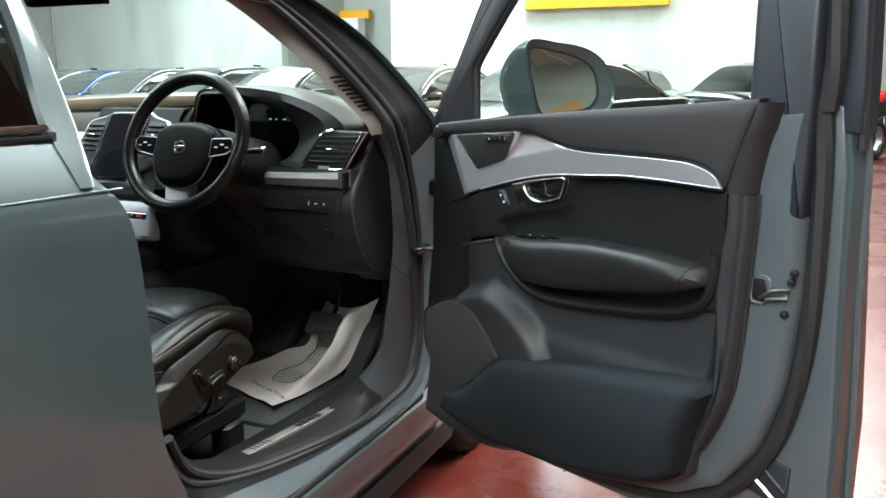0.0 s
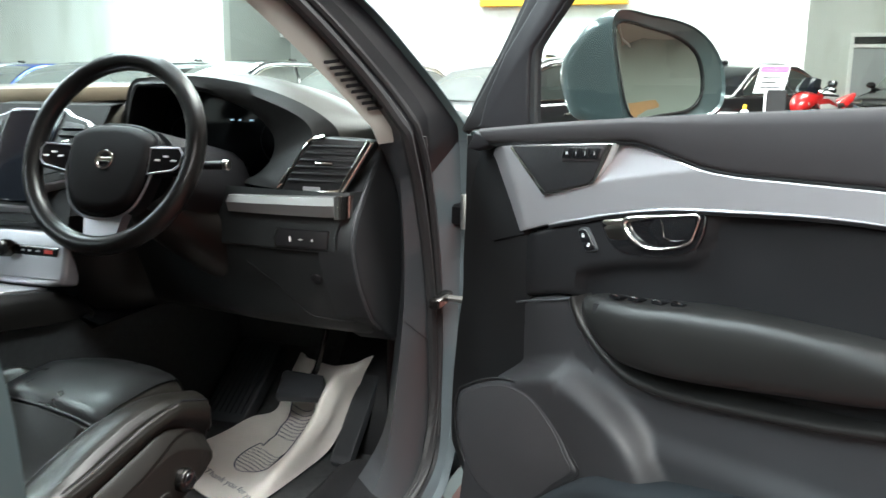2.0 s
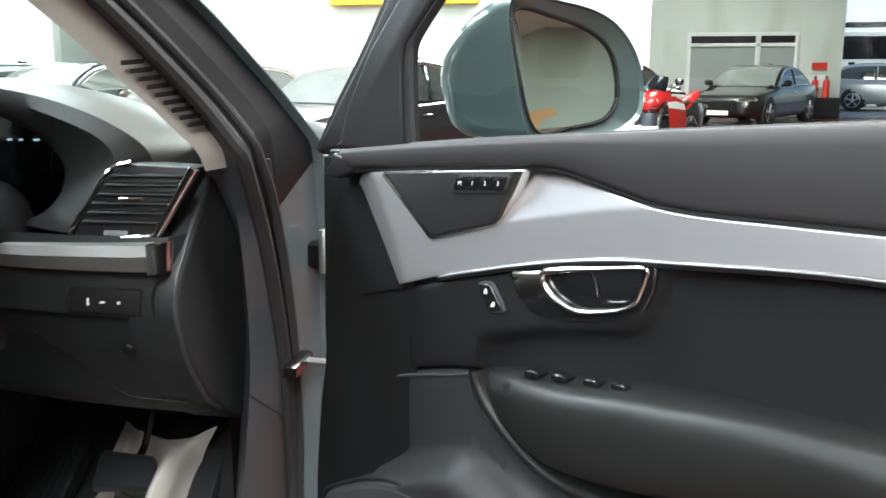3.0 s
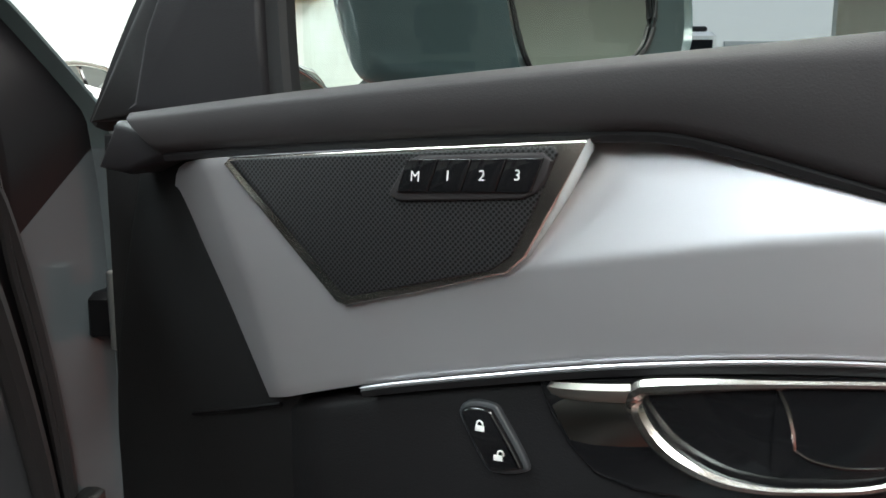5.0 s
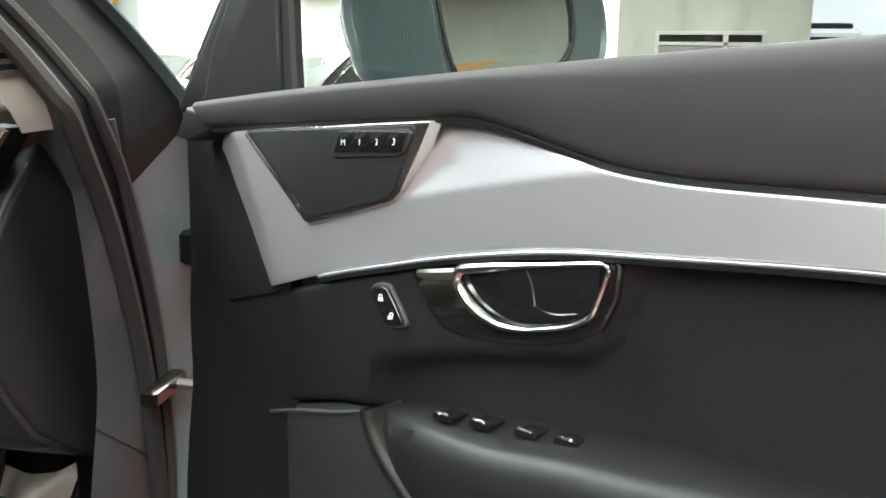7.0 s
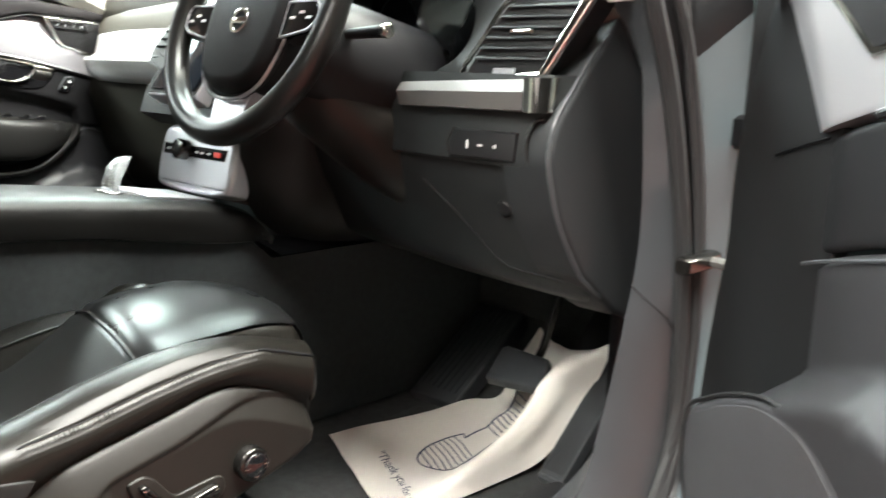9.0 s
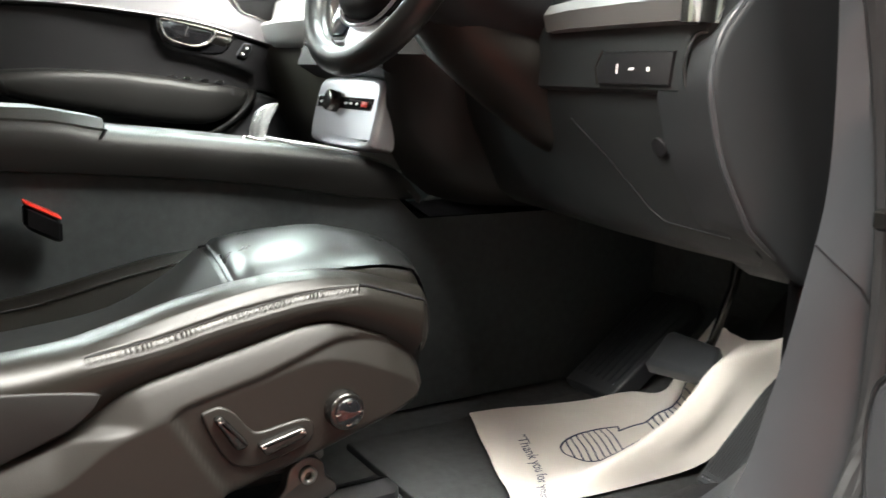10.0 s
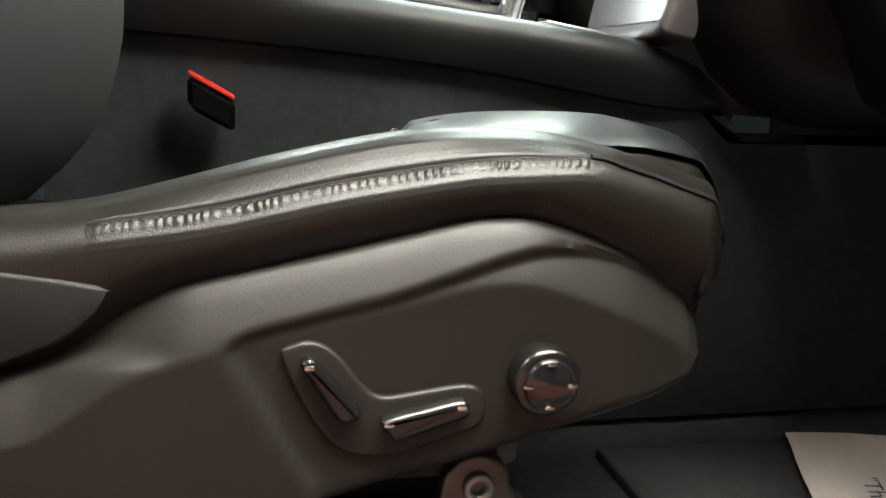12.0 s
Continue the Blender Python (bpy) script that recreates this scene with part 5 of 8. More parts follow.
# door mirror
MQ, MN, MR = Vector((-0.551, 2.356, 0)), Vector((0.70, -0.714, 0)).normalized(), Vector((0.714, 0.70, 0)).normalized()


def mp_(r, d, z):
    return MQ + MR * r + MN * (d - 0.10 * (z - 1.45)) + Vector((0, 0, z))


MG = [(-0.072, 1.538), (-0.066, 1.44), (-0.040, 1.366), (0.03, 1.370), (0.098, 1.380), (0.130, 1.408), (0.132, 1.452), (0.117, 1.490), (0.077, 1.516), (0.01, 1.533)]
MH = [(-0.084, 1.556), (-0.082, 1.44), (-0.055, 1.350), (0.03, 1.352), (0.11, 1.360), (0.172, 1.388), (0.178, 1.452), (0.150, 1.506), (0.095, 1.541), (0.01, 1.556)]
mc = np.array((0.04, 1.452))
rows = []
hh = ring(MH, 48)
for dep, k, sh, low in ((0.012, 0.97, 0, 1.0), (0.018, 1.0, 0, 1.0), (-0.005, 1.010, 0, 1.0), (-0.035, 1.010, -0.002, 0.96), (-0.07, 1.005, -0.006, 0.89), (-0.105, 0.98, -0.012, 0.79), (-0.14, 0.93, -0.016, 0.68), (-0.17, 0.82, -0.018, 0.58), (-0.195, 0.62, -0.02, 0.46), (-0.21, 0.35, -0.02, 0.36), (-0.215, 0.02, -0.02, 0.3)):
    rows.append([mp_(mc[0] + (q[0] - mc[0]) * k + sh, dep, 1.352 + (mc[1] + (q[1] - mc[1]) * k - 1.352) * low) for q in hh])
inner_rim = [[mp_(q[0] * 0.985 + 0.0005, 0.004, mc[1] + (q[1] - mc[1]) * 0.99) for q in ring(MG, 48)]]
dm = part("door_mirror", *loft(inner_rim + rows, True), PAINT, door, "grey-blue door mirror housing")
part("mirror_glass", *plate(ring(MG, 48), mp_, -0.01, 0.006, 0.002), MIRROR, dm, "mirror glass")
part("mirror_border", *tube([mp_(q[0], 0.008, q[1]) for q in ring(MG, 48)], 0.0022, 6, closed=True), BLACK, dm)
part("mirror_lower", *loft([[mp_(a, b, 1.366) for a, b in ((-0.05, 0.0), (0.11, 0.0), (0.1, -0.1), (-0.04, -0.12))], [mp_(a, b, 1.348) for a, b in ((-0.05, 0.0), (0.11, 0.0), (0.1, -0.1), (-0.04, -0.12))]], True, True), BLACK, dm)
part("mirror_arm", *loft([[dp(0.30, -0.03, 1.30), dp(0.38, -0.03, 1.30), dp(0.38, -0.03, 1.338), dp(0.30, -0.03, 1.338)], [mp_(-0.03, -0.09, 1.318), mp_(0.03, -0.09, 1.318), mp_(0.03, -0.09, 1.37), mp_(-0.03, -0.09, 1.37)]], True, True), PAINT, dm)


# ---------- body shell ----------
def side_x(z):
    """Right flank of the body at height z."""
    return along(z, [(0.25, -1.01), (0.45, -0.985), (0.65, -0.96), (0.95, -0.955), (1.15, -0.957), (1.27, -0.962), (1.285, -0.968), (1.39, -1.03), (1.55, -1.11), (1.70, -1.20)])


RD_FRONT = [(0.40, 1.30), (0.65, 1.285), (0.78, 1.228), (0.89, 1.212), (1.05, 1.204), (1.18, 1.192), (1.25, 1.168), (1.28, 1.142), (1.31, 1.120), (1.375, 1.108)]
rows = []
for z in sorted(list(np.linspace(0.36, 1.372, 30)) + [1.262, 1.270, 1.277, 1.284, 1.290]):
    yf = along(z, RD_FRONT)
    x = side_x(z)
    rows.append([(x - 0.035, yf - 0.004, z), (x - 0.012, yf + 0.002, z), (x - 0.002, yf - 0.006, z)] + [(x + 0.004 * math.sin(k / 5 * 3.14), yf - 0.02 - (yf - 0.12) * k / 6, z) for k in range(7)])
rd = part("rear_door", *loft(rows), PAINT, car, "closed rear door in grey-blue paint")
part("waist_trim", *tube([(side_x(1.383) + 0.004, y, 1.383) for y in np.linspace(0.1, 1.070, 8)], 0.007, 8), CHROME, rd, "chrome waist strip")
part("waist_seal", *tube([(side_x(1.37) + 0.004, y, 1.368) for y in np.linspace(0.1, 1.070, 8)], 0.006, 8), GLOSS, rd)
part("window_glass", *loft([[(side_x(z) - 0.012, y, z) for y in (0.1, 0.5, 1.105)] for z in (1.375, 1.5, 1.66)]), GLASS_DARK, rd, "dark privacy glass")
FR_Y0 = [(1.285, 1.075), (1.36, 1.068), (1.395, 1.072), (1.58, 1.106), (1.72, 1.115)]
FR_Y1 = [(1.285, 1.112), (1.34, 1.128), (1.39, 1.140), (1.58, 1.152), (1.72, 1.158)]
# Body paint stands in for the pale wall reflected in gloss black trim.
part("window_frame", *loft([[(side_x(z) - 0.025, along(z, FR_Y0), z), (side_x(z) + 0.004, along(z, FR_Y0) + 0.003, z), (side_x(z) + 0.006, along(z, FR_Y0) * 0.35 + along(z, FR_Y1) * 0.65, z), (side_x(z) + 0.001, along(z, FR_Y1) - 0.004, z), (side_x(z) - 0.03, along(z, FR_Y1), z)] for z in np.linspace(1.288, 1.71, 14)], True, True), PAINT, rd, "smooth painted window frame of the rear door")
part("frame_edge_seal", *tube([(side_x(z) - 0.022, along(z, FR_Y1) + 0.006, z) for z in np.linspace(1.29, 1.71, 14)], 0.009, 8), RUBBER, rd, "black rubber seal along the frame")
part("waist_trim_end", *box(side_x(1.375) - 0.004, side_x(1.375) + 0.012, 1.066, 1.082, 1.360, 1.382, 0.004), PILLAR, rd)
part("shoulder_line", *tube([(side_x(1.279) + 0.0015, y, 1.279 + 0.008 * (1.14 - y)) for y in np.linspace(0.15, 1.165, 10)], 0.0022, 6), PAINT, rd)
# B-pillar, sill and quarter behind
part("middle_pillar", *loft([[(side_x(z) - 0.03, y0, z), (side_x(z) - 0.03, y1, z), (side_x(z) - 0.10, y1 - 0.01, z), (side_x(z) - 0.10, y0, z)] for z, y0, y1 in ((0.45, 1.0, 1.26), (0.7, 1.0, 1.24), (1.0, 1.02, 1.20), (1.35, 0.95, 1.09), (1.6, 0.93, 1.06), (1.72, 0.92, 1.05))], True, True), BLACK, car, "black trimmed middle pillar")
part("quarter_panel", *loft([[(side_x(z), y, z) for y in (0.12, -0.3, -0.8, -1.15)] + [(side_x(z) - 0.5, -1.28, z), (CX, -1.32, z)] for z in np.linspace(0.36, 1.38, 10)]), PAINT, car, "rear quarter panel")
part("left_flank", *loft([[(2 * CX - side_x(z), y, z) for y in (-1.15, 0.0, 1.2, 2.5, 3.3)] for z in np.linspace(0.36, 1.38, 10)]), PAINT, car)
part("tail", *loft([[(2 * CX - side_x(1.2) - 0.0, -1.15, z), (CX - 0.5, -1.28, z), (CX, -1.32, z)] for z in np.linspace(0.36, 1.38, 5)]), PAINT, car)
part("rear_glass", *loft([[(CX - 0.95, -1.15, 1.38), (CX + 0.95, -1.15, 1.38)], [(CX - 0.75, -0.8, 1.70), (CX + 0.75, -0.8, 1.70)]]), GLASS_DARK, car)
for sx in (-1, 1):
    part("quarter_glass", *loft([[(CX + sx * 0.945, -1.15, 1.38), (CX + sx * 0.945, 0.1, 1.38)], [(CX + sx * 0.77, -0.8, 1.68), (CX + sx * 0.77, 0.1, 1.68)]]), GLASS_DARK, car)
# roof and headlining
roof_rows = []
for y, zc in ((-0.85, 1.70), (-0.5, 1.745), (0.3, 1.79), (1.0, 1.80), (1.6, 1.785), (1.98, 1.755)):
    roof_rows.append([(CX + u * 0.78, y, zc - 0.055 * abs(u) ** 2.5) for u in np.linspace(-1, 1, 13)])
part("roof", *loft(roof_rows), PAINT, car)
part("headlining", *loft([[(x, y, z - 0.05) for x, y, z in r] for r in roof_rows]), BEIGE, car, "pale fabric headlining")
# windscreen, bonnet, wing
WS_TOP = [(CX + u * 0.74, 2.02 - 0.10 * u * u, 1.745 - 0.02 * u * u) for u in np.linspace(-1, 1, 13)]
WS_BOT = [(CX + u * 0.92, 2.92 - 0.34 * u * u, 1.325 - 0.01 * u * u) for u in np.linspace(-1, 1, 13)]
wsob = part("windscreen", *loft([[Vector(a) * (1 - k) + Vector(b) * k + Vector((0, 0.03, 0.03)) * math.sin(math.pi * k) for a, b in zip(WS_TOP, WS_BOT)] for k in np.linspace(0, 1, 7)]), GLASS, car, "clear raked windscreen")
wsob.visible_shadow = False
brows = []
for y, z, w in ((2.78, 1.345, 0.84), (3.0, 1.335, 0.85), (3.4, 1.28, 0.85), (3.75, 1.16, 0.80), (3.95, 1.02, 0.74)):
    brows.append([(CX + u * w, y - 0.18 * abs(u) ** 3 * (y < 2.9), z - 0.05 * abs(u) ** 3) for u in np.linspace(-1, 1, 15)])
part("bonnet", *loft(brows), PAINT, car, "grey-blue bonnet")
wing_rows = []
for y, zt, zb in ((2.56, 1.315, 0.42), (2.66, 1.30, 0.42), (2.74, 1.292, 0.62), (2.85, 1.285, 0.80), (3.1, 1.27, 0.90), (3.35, 1.245, 0.80), (3.48, 1.22, 0.6), (3.7, 1.12, 0.45), (3.9, 1.0, 0.45)):
    wing_rows.append([(side_x(min(z, 1.28)) - 0.10 * step(z, 1.12, 1.34) * 1.0 - 0.12 * step(y, 3.3, 3.95), y, z) for z in np.linspace(zt, zb, 14)])
wing_rows = [[(wing_rows[0][k][0] - 0.05, 2.555, wing_rows[0][k][2]) for k in range(14)]] + wing_rows
part("front_wing", *loft(wing_rows), PAINT, car, "grey-blue front wing")
CROWN = [(2.50, 1.405), (2.56, 1.398), (2.62, 1.388), (2.72, 1.373), (2.85, 1.357), (3.0, 1.343), (3.35, 1.29), (3.7, 1.17), (3.9, 1.04)]
part("wing_top", *loft([[(r[0][0], r[0][1], r[0][2]), (r[0][0] - 0.012, r[0][1], r[0][2] * 0.55 + along(r[0][1], CROWN) * 0.45), (r[0][0] - 0.035, r[0][1] + 0.005, along(r[0][1], CROWN) - 0.006), (r[0][0] - 0.07, r[0][1] + 0.01, along(r[0][1], CROWN)), (r[0][0] - 0.13, r[0][1] + 0.01, along(r[0][1], CROWN) - 0.004)] for r in wing_rows]), PAINT, car, "rounded top of the front wing")
part("bonnet_gap", *tube([(wing_rows[k][0][0] - 0.085, wing_rows[k][0][1], along(wing_rows[k][0][1], CROWN) + 0.001) for k in range(1, 7)], 0.003, 6), RUBBER, car)
part("front_bumper", *loft([[(CX + u * 0.95, 3.92 + 0.16 * (1 - u * u), z) for u in np.linspace(-1, 1, 13)] for z in (0.25, 0.5, 0.8, 1.02)]), PAINT, car)
part("scuttle", *loft([[(CX + u * 0.90, 2.80 - 0.2 * u * u + k * 0.10, 1.315 - 0.03 * k) for u in np.linspace(-1, 1, 13)] for k in (-0.4, 0.0, 1.0)]), BLACK, car, "black plastic scuttle panel")
part("underbody", *box(CX - 0.9, CX + 0.9, -1.2, 3.9, 0.22, 0.34, 0.04), BLACK, car)
part("firewall", *box(CX - 0.88, CX + 0.90, 2.98, 3.05, 0.3, 1.29, 0.01), CARPET, car)
for sx, yy in ((1, 3.12), (-1, 3.12), (1, 0.13), (-1, 0.13)):
    wh = part("wheel", *disc((CX + sx * 0.72, yy, 0.37), (sx, 0, 0), 0.25, 0.21, 28, 0.02), ALLOY, car, "alloy wheel")
    part("tyre", *disc((CX + sx * 0.71, yy, 0.37), (sx, 0, 0), 0.37, 0.235, 40, 0.04, 0.255), TYRE, wh, "black tyre")
part("wheel_arch_liner", *loft([[(CX + x, 3.12 + 0.44 * math.cos(a), 0.37 + 0.44 * math.sin(a)) for a in np.linspace(-0.2, math.pi + 0.2, 20)] for x in (0.55, 0.98)]), BLACK, car)

# door aperture: nested rings from A-pillar down the hinge pillar and along the sill
R_OUT = [(1.93, 1.742), (2.14, 1.676), (2.335, 1.577), (2.445, 1.46), (2.495, 1.385), (2.525, 1.31), (2.545, 1.20), (2.55, 1.0), (2.525, 0.79), (2.49, 0.62), (2.44, 0.53), (2.34, 0.485), (2.0, 0.475), (1.8, 0.478), (1.6, 0.485), (1.42, 0.49), (1.3, 0.50)]
R_SEAL = [(1.80, 1.735), (1.99, 1.664), (2.14, 1.555), (2.258, 1.42), (2.31, 1.31), (2.385, 1.165), (2.45, 0.95), (2.472, 0.73), (2.45, 0.60), (2.365, 0.512), (2.12, 0.499), (1.87, 0.503), (1.667, 0.518), (1.543, 0.555), (1.46, 0.611), (1.412, 0.70)]
R_IN = [(1.80, 1.738), (2.005, 1.672), (2.165, 1.565), (2.285, 1.425), (2.345, 1.295), (2.378, 1.16), (2.395, 0.98), (2.37, 0.85), (2.33, 0.72), (2.27, 0.60), (2.12, 0.530), (1.88, 0.516), (1.69, 0.531), (1.57, 0.568), (1.50, 0.62), (1.45, 0.70)]
NR = 110


def ap(curve_pts, x, inward=1.0):
    """A ring of the aperture; the pillar leans inwards above the waist."""
    return [Vector((x - 0.60 * max(0, c[1] - 1.33) - (0.10 * step(2.12 - c[0], 0.0, 0.65) * inward if c[1] < 0.75 else 0.0), c[0], c[1])) for c in curve(curve_pts, NR)]


o1, o2 = ap(R_OUT, -0.965, 0.2), ap(R_OUT, -0.985, 0.3)
mid = [a * 0.5 + b * 0.5 for a, b in zip(ap(R_OUT, -1.0, 0.5), ap(R_SEAL, -1.0))]
se = ap(R_SEAL, -1.03)
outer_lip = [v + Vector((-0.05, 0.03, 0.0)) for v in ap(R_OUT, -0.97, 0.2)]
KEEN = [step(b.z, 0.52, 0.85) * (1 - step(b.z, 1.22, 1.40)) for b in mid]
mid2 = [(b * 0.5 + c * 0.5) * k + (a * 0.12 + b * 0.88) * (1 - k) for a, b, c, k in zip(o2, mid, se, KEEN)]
part("aperture_trim", *loft([mid2, [a * 0.5 + b * 0.5 for a, b in zip(mid2, se)], se]), SHADED_FACE, car, "dark inner face of the door aperture")
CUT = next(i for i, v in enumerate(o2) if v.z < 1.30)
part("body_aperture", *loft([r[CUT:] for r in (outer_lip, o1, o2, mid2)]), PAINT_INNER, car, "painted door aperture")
part("front_pillar", *loft([[v + Vector((-0.045, 0.045, 0.012)) for v in o1[:CUT + 1]], [v + Vector((-0.018, 0.022, 0.006)) for v in o1[:CUT + 1]], [v + Vector((0.001, 0.004, 0.001)) for v in o1[:CUT + 1]], o1[:CUT + 1], o2[:CUT + 1]]), PAINT, car, "grey-blue windscreen pillar")
part("pillar_flange", *loft([r[:CUT + 1] for r in (o2, mid2)]), SHADED_FACE, car, "black glossy inner face of the windscreen pillar")
part("aperture_seal", *tube([v + Vector((0.006, 0, 0)) for v in se], 0.013, 8), RUBBER, car, "black rubber aperture seal")
part("aperture_seal", *tube([v + Vector((0.0, -0.001, 0)) for v in [a * 0.5 + b * 0.5 for a, b in zip(mid, se)]], 0.009, 8), RUBBER, car, "outer rubber seal lip")
inn = ap(R_IN, -1.065)
deep = ap([(y + (-0.004 if y < 2.0 and z < 1.0 else 0.12 if 0.56 < z < 1.25 else 0.035 if z >= 1.25 else -0.004), z + 0.002) for y, z in R_IN], -1.125)
LOWCUT = next(i for i, v in enumerate(inn) if v.z < 0.56)
trim_rows = (se, [a * 0.6 + b * 0.4 + Vector((0.01, 0, 0)) for a, b in zip(se, inn)], inn, deep)
HI = next(i for i, v in enumerate(se) if v.z < 1.30)
LO = next(i for i, v in enumerate(se) if v.z < 0.56)
JN = next(i for i, v in enumerate(se) if v.z < 0.835)
part("seal_lip", *tube([a * 0.72 + b * 0.28 + Vector((0.004, 0, 0)) for a, b in list(zip(mid2, se))[HI:LO]], 0.0045, 6), RUBBER, car, "thin rubber lip beside the seal")
part("trim_joint", *tube([trim_rows[0][JN], trim_rows[1][JN] + Vector((0.005, 0, 0)), trim_rows[2][JN] + Vector((0.001, -0.001, 0)), trim_rows[3][JN]], 0.0013, 6), BLACK, car)
part("pillar_trim", *loft([r[:LOWCUT + 1] for r in trim_rows]), PILLAR, car, "dark plastic pillar trim")
# Same plastic as the pillar trim; the sill's shade is in the darker colour.
part("sill_cover", *loft([r[LOWCUT:] for r in trim_rows]), DARK, car, "black plastic sill cover")
# beige pillar trim
up_a = [Vector((-1.062 - 0.60 * max(0, z - 1.33), y, z)) for y, z in curve([(1.81, 1.742), (2.02, 1.676), (2.175, 1.576), (2.280, 1.466), (2.342, 1.382), (2.385, 1.298)], 24)]
lo_a = [Vector((-1.095 - 0.60 * max(0, z - 1.33), y, z)) for y, z in curve([(1.72, 1.74), (1.915, 1.661), (2.055, 1.570), (2.175, 1.465), (2.27, 1.362), (2.32, 1.298)], 24)]
in_a = [v + Vector((-0.05, 0.07, 0.035)) for v in lo_a]
ap_t = part("pillar_cover", *loft([up_a, [a * 0.5 + b * 0.5 + Vector((0.008, -0.006, 0.004)) for a, b in zip(up_a, lo_a)], lo_a, in_a]), BEIGE, car, "pale beige windscreen pillar cover")
for k in range(9):
    u = k / 8
    zc = 1.464 - 0.092 * u
    c = Vector((-1.0785 - 0.6 * (zc - 1.33) + 0.0155, 2.2025 + 0.084 * u + 0.003, zc + 0.003))
    part("demister_slot", *box(-0.019, 0.017, -0.0035, 0.0035, -0.003, 0.0022, 0.001, lambda a, b, cc, c=c: c + Vector((0.55 * a + 0.7 * cc, 0.83 * a - 0.5 * cc, b + 0.1 * a))), BLACK, ap_t)
# sill, scuff plate, floor
part("sill_trim", *loft([[(-1.06 - k, y, 0.505 + a), (-1.09 - k, y, 0.518 + a), (-1.20 - k * 0.6, y, 0.516 + a), (-1.25 - k * 0.5, y, 0.49 + a), (-1.28 - k * 0.5, y, 0.40)] for y, a, k in ((1.15, 0.03, 0.10), (1.4, 0.02, 0.10), (1.55, 0.01, 0.085), (1.7, 0.0, 0.06), (1.9, 0.0, 0.025), (2.1, 0.0, 0.0), (2.32, 0.0, 0.0), (2.42, 0.01, 0.0))]), DARK, car, "dark plastic sill trim")
SC = [(-1.180, 1.738), (-1.150, 1.728), (-1.088, 2.204), (-1.117, 2.206)]
sp_ = part("scuff_plate", *plate(SC, lambda a, d, b: (a, b, d), 0.508, 0.5265, 0.002), SCUFF, car, "brushed steel sill scuff plate")
for k in range(9):
    t0 = 0.06 + 0.03 * k if k < 5 else 0.45 + 0.055 * (k - 5)
    y0 = 1.735 + 0.47 * t0
    x0 = -1.165 + 0.0625 * t0 * 1.0
    part("groove", *box(-0.011, 0.011, -0.002 if k < 5 else -0.012, 0.002 if k < 5 else 0.012, 0.526, 0.5275, 0.0005, lambda a, b, c: (x0 + a, y0 + b, c)), BLACK, sp_)
part("hinge_foot", *loft([[(-1.000, y, 0.44), (-1.030, y, 0.55), (-1.036, y, 0.70)] for y in (2.445, 2.49, 2.535, 2.58)]), PAINT, car, "painted foot of the hinge pillar")
part("rocker", *loft([[(-0.985, y, 0.478), (-0.962, y, 0.46), (-0.955, y, 0.42), (-0.965, y, 0.33), (-1.01, y, 0.27), (-1.1, y, 0.26)] for y in (1.1, 1.5, 1.9, 2.2, 2.45, 2.57)]), PAINT, car, "painted outer sill")
part("rocker_guard", *loft([[(-0.958, y, 0.335), (-0.945, y, 0.31), (-0.955, y, 0.262), (-1.05, y, 0.25)] for y in (1.1, 1.6, 2.1, 2.6)]), BLACK, car)
part("sill_strip", *tube([(-0.975, y, 0.474) for y in (1.25, 1.7, 2.1, 2.40)], 0.008, 6), RUBBER, car)
part("cabin_floor", *loft([[(CX + u * 0.80, y, z) for u in np.linspace(-1, 1, 9)] for y, z in ((-1.1, 0.42), (1.4, 0.41), (2.3, 0.41), (2.70, 0.41), (2.86, 0.45), (3.0, 0.62))]), CARPET, car, "black carpeted cabin floor")
part("kick_panel", *loft([[(-1.12, 2.42, z), (-1.16, 2.55, z), (-1.17, 2.99, z)] for z in (0.40, 0.7, 0.95, 1.1)]), DARK, car)
part("door_mat", *plate([(-1.32, 2.12), (-1.78, 2.12), (-1.78, 2.66), (-1.32, 2.66)], lambda a, d, b: (a, b, d), 0.41, 0.424, 0.006), CARPET, car, "black carpet mat")
# ---------- dashboard ----------
dash = part("dashboard", *loft([[(x, y + 0.03 * ((x - CX) / 0.8) ** 2 * -1 + (0.13 if -1.79 < x < -1.25 and 3 <= i <= 7 else 0.0), z + bump * (1.0 if i in (1, 2, 3, 4, 5) else 0.0)) for i, (y, z) in enumerate(((2.96, 1.20), (2.90, 1.30), (2.62, 1.402), (2.48, 1.412), (2.435, 1.400), (2.42, 1.35), (2.40, 1.20), (2.38, 1.12), (2.42, 0.98), (2.50, 0.86), (2.62, 0.83), (2.96, 0.82)))]
            for x, bump in ((-2.77, -0.04), (-2.6, -0.01), (-2.3, 0.0), (-2.0, 0.008), (-1.8, 0.01), (-1.78, 0.01), (-1.6, 0.01), (-1.35, -0.005), (-1.27, -0.03), (-1.24, -0.045), (-1.2, -0.065), (-1.165, -0.09))], True, True), DASHTOP, car, "dark leather-topped dashboard")
part("tan_strip", *loft([[(x, 2.432, zt), (x, 2.412, zt - 0.006), (x, 2.406, (zt + zb) / 2), (x, 2.410, zb + 0.003), (x, 2.425, zb)] for x, zt, zb in ((-2.72, 1.382, 1.335), (-2.465, 1.394, 1.352), (-2.19, 1.407, 1.358), (-1.95, 1.413, 1.368), (-1.79, 1.417, 1.377))]), TAN, dash, "tan stitched leather strip")
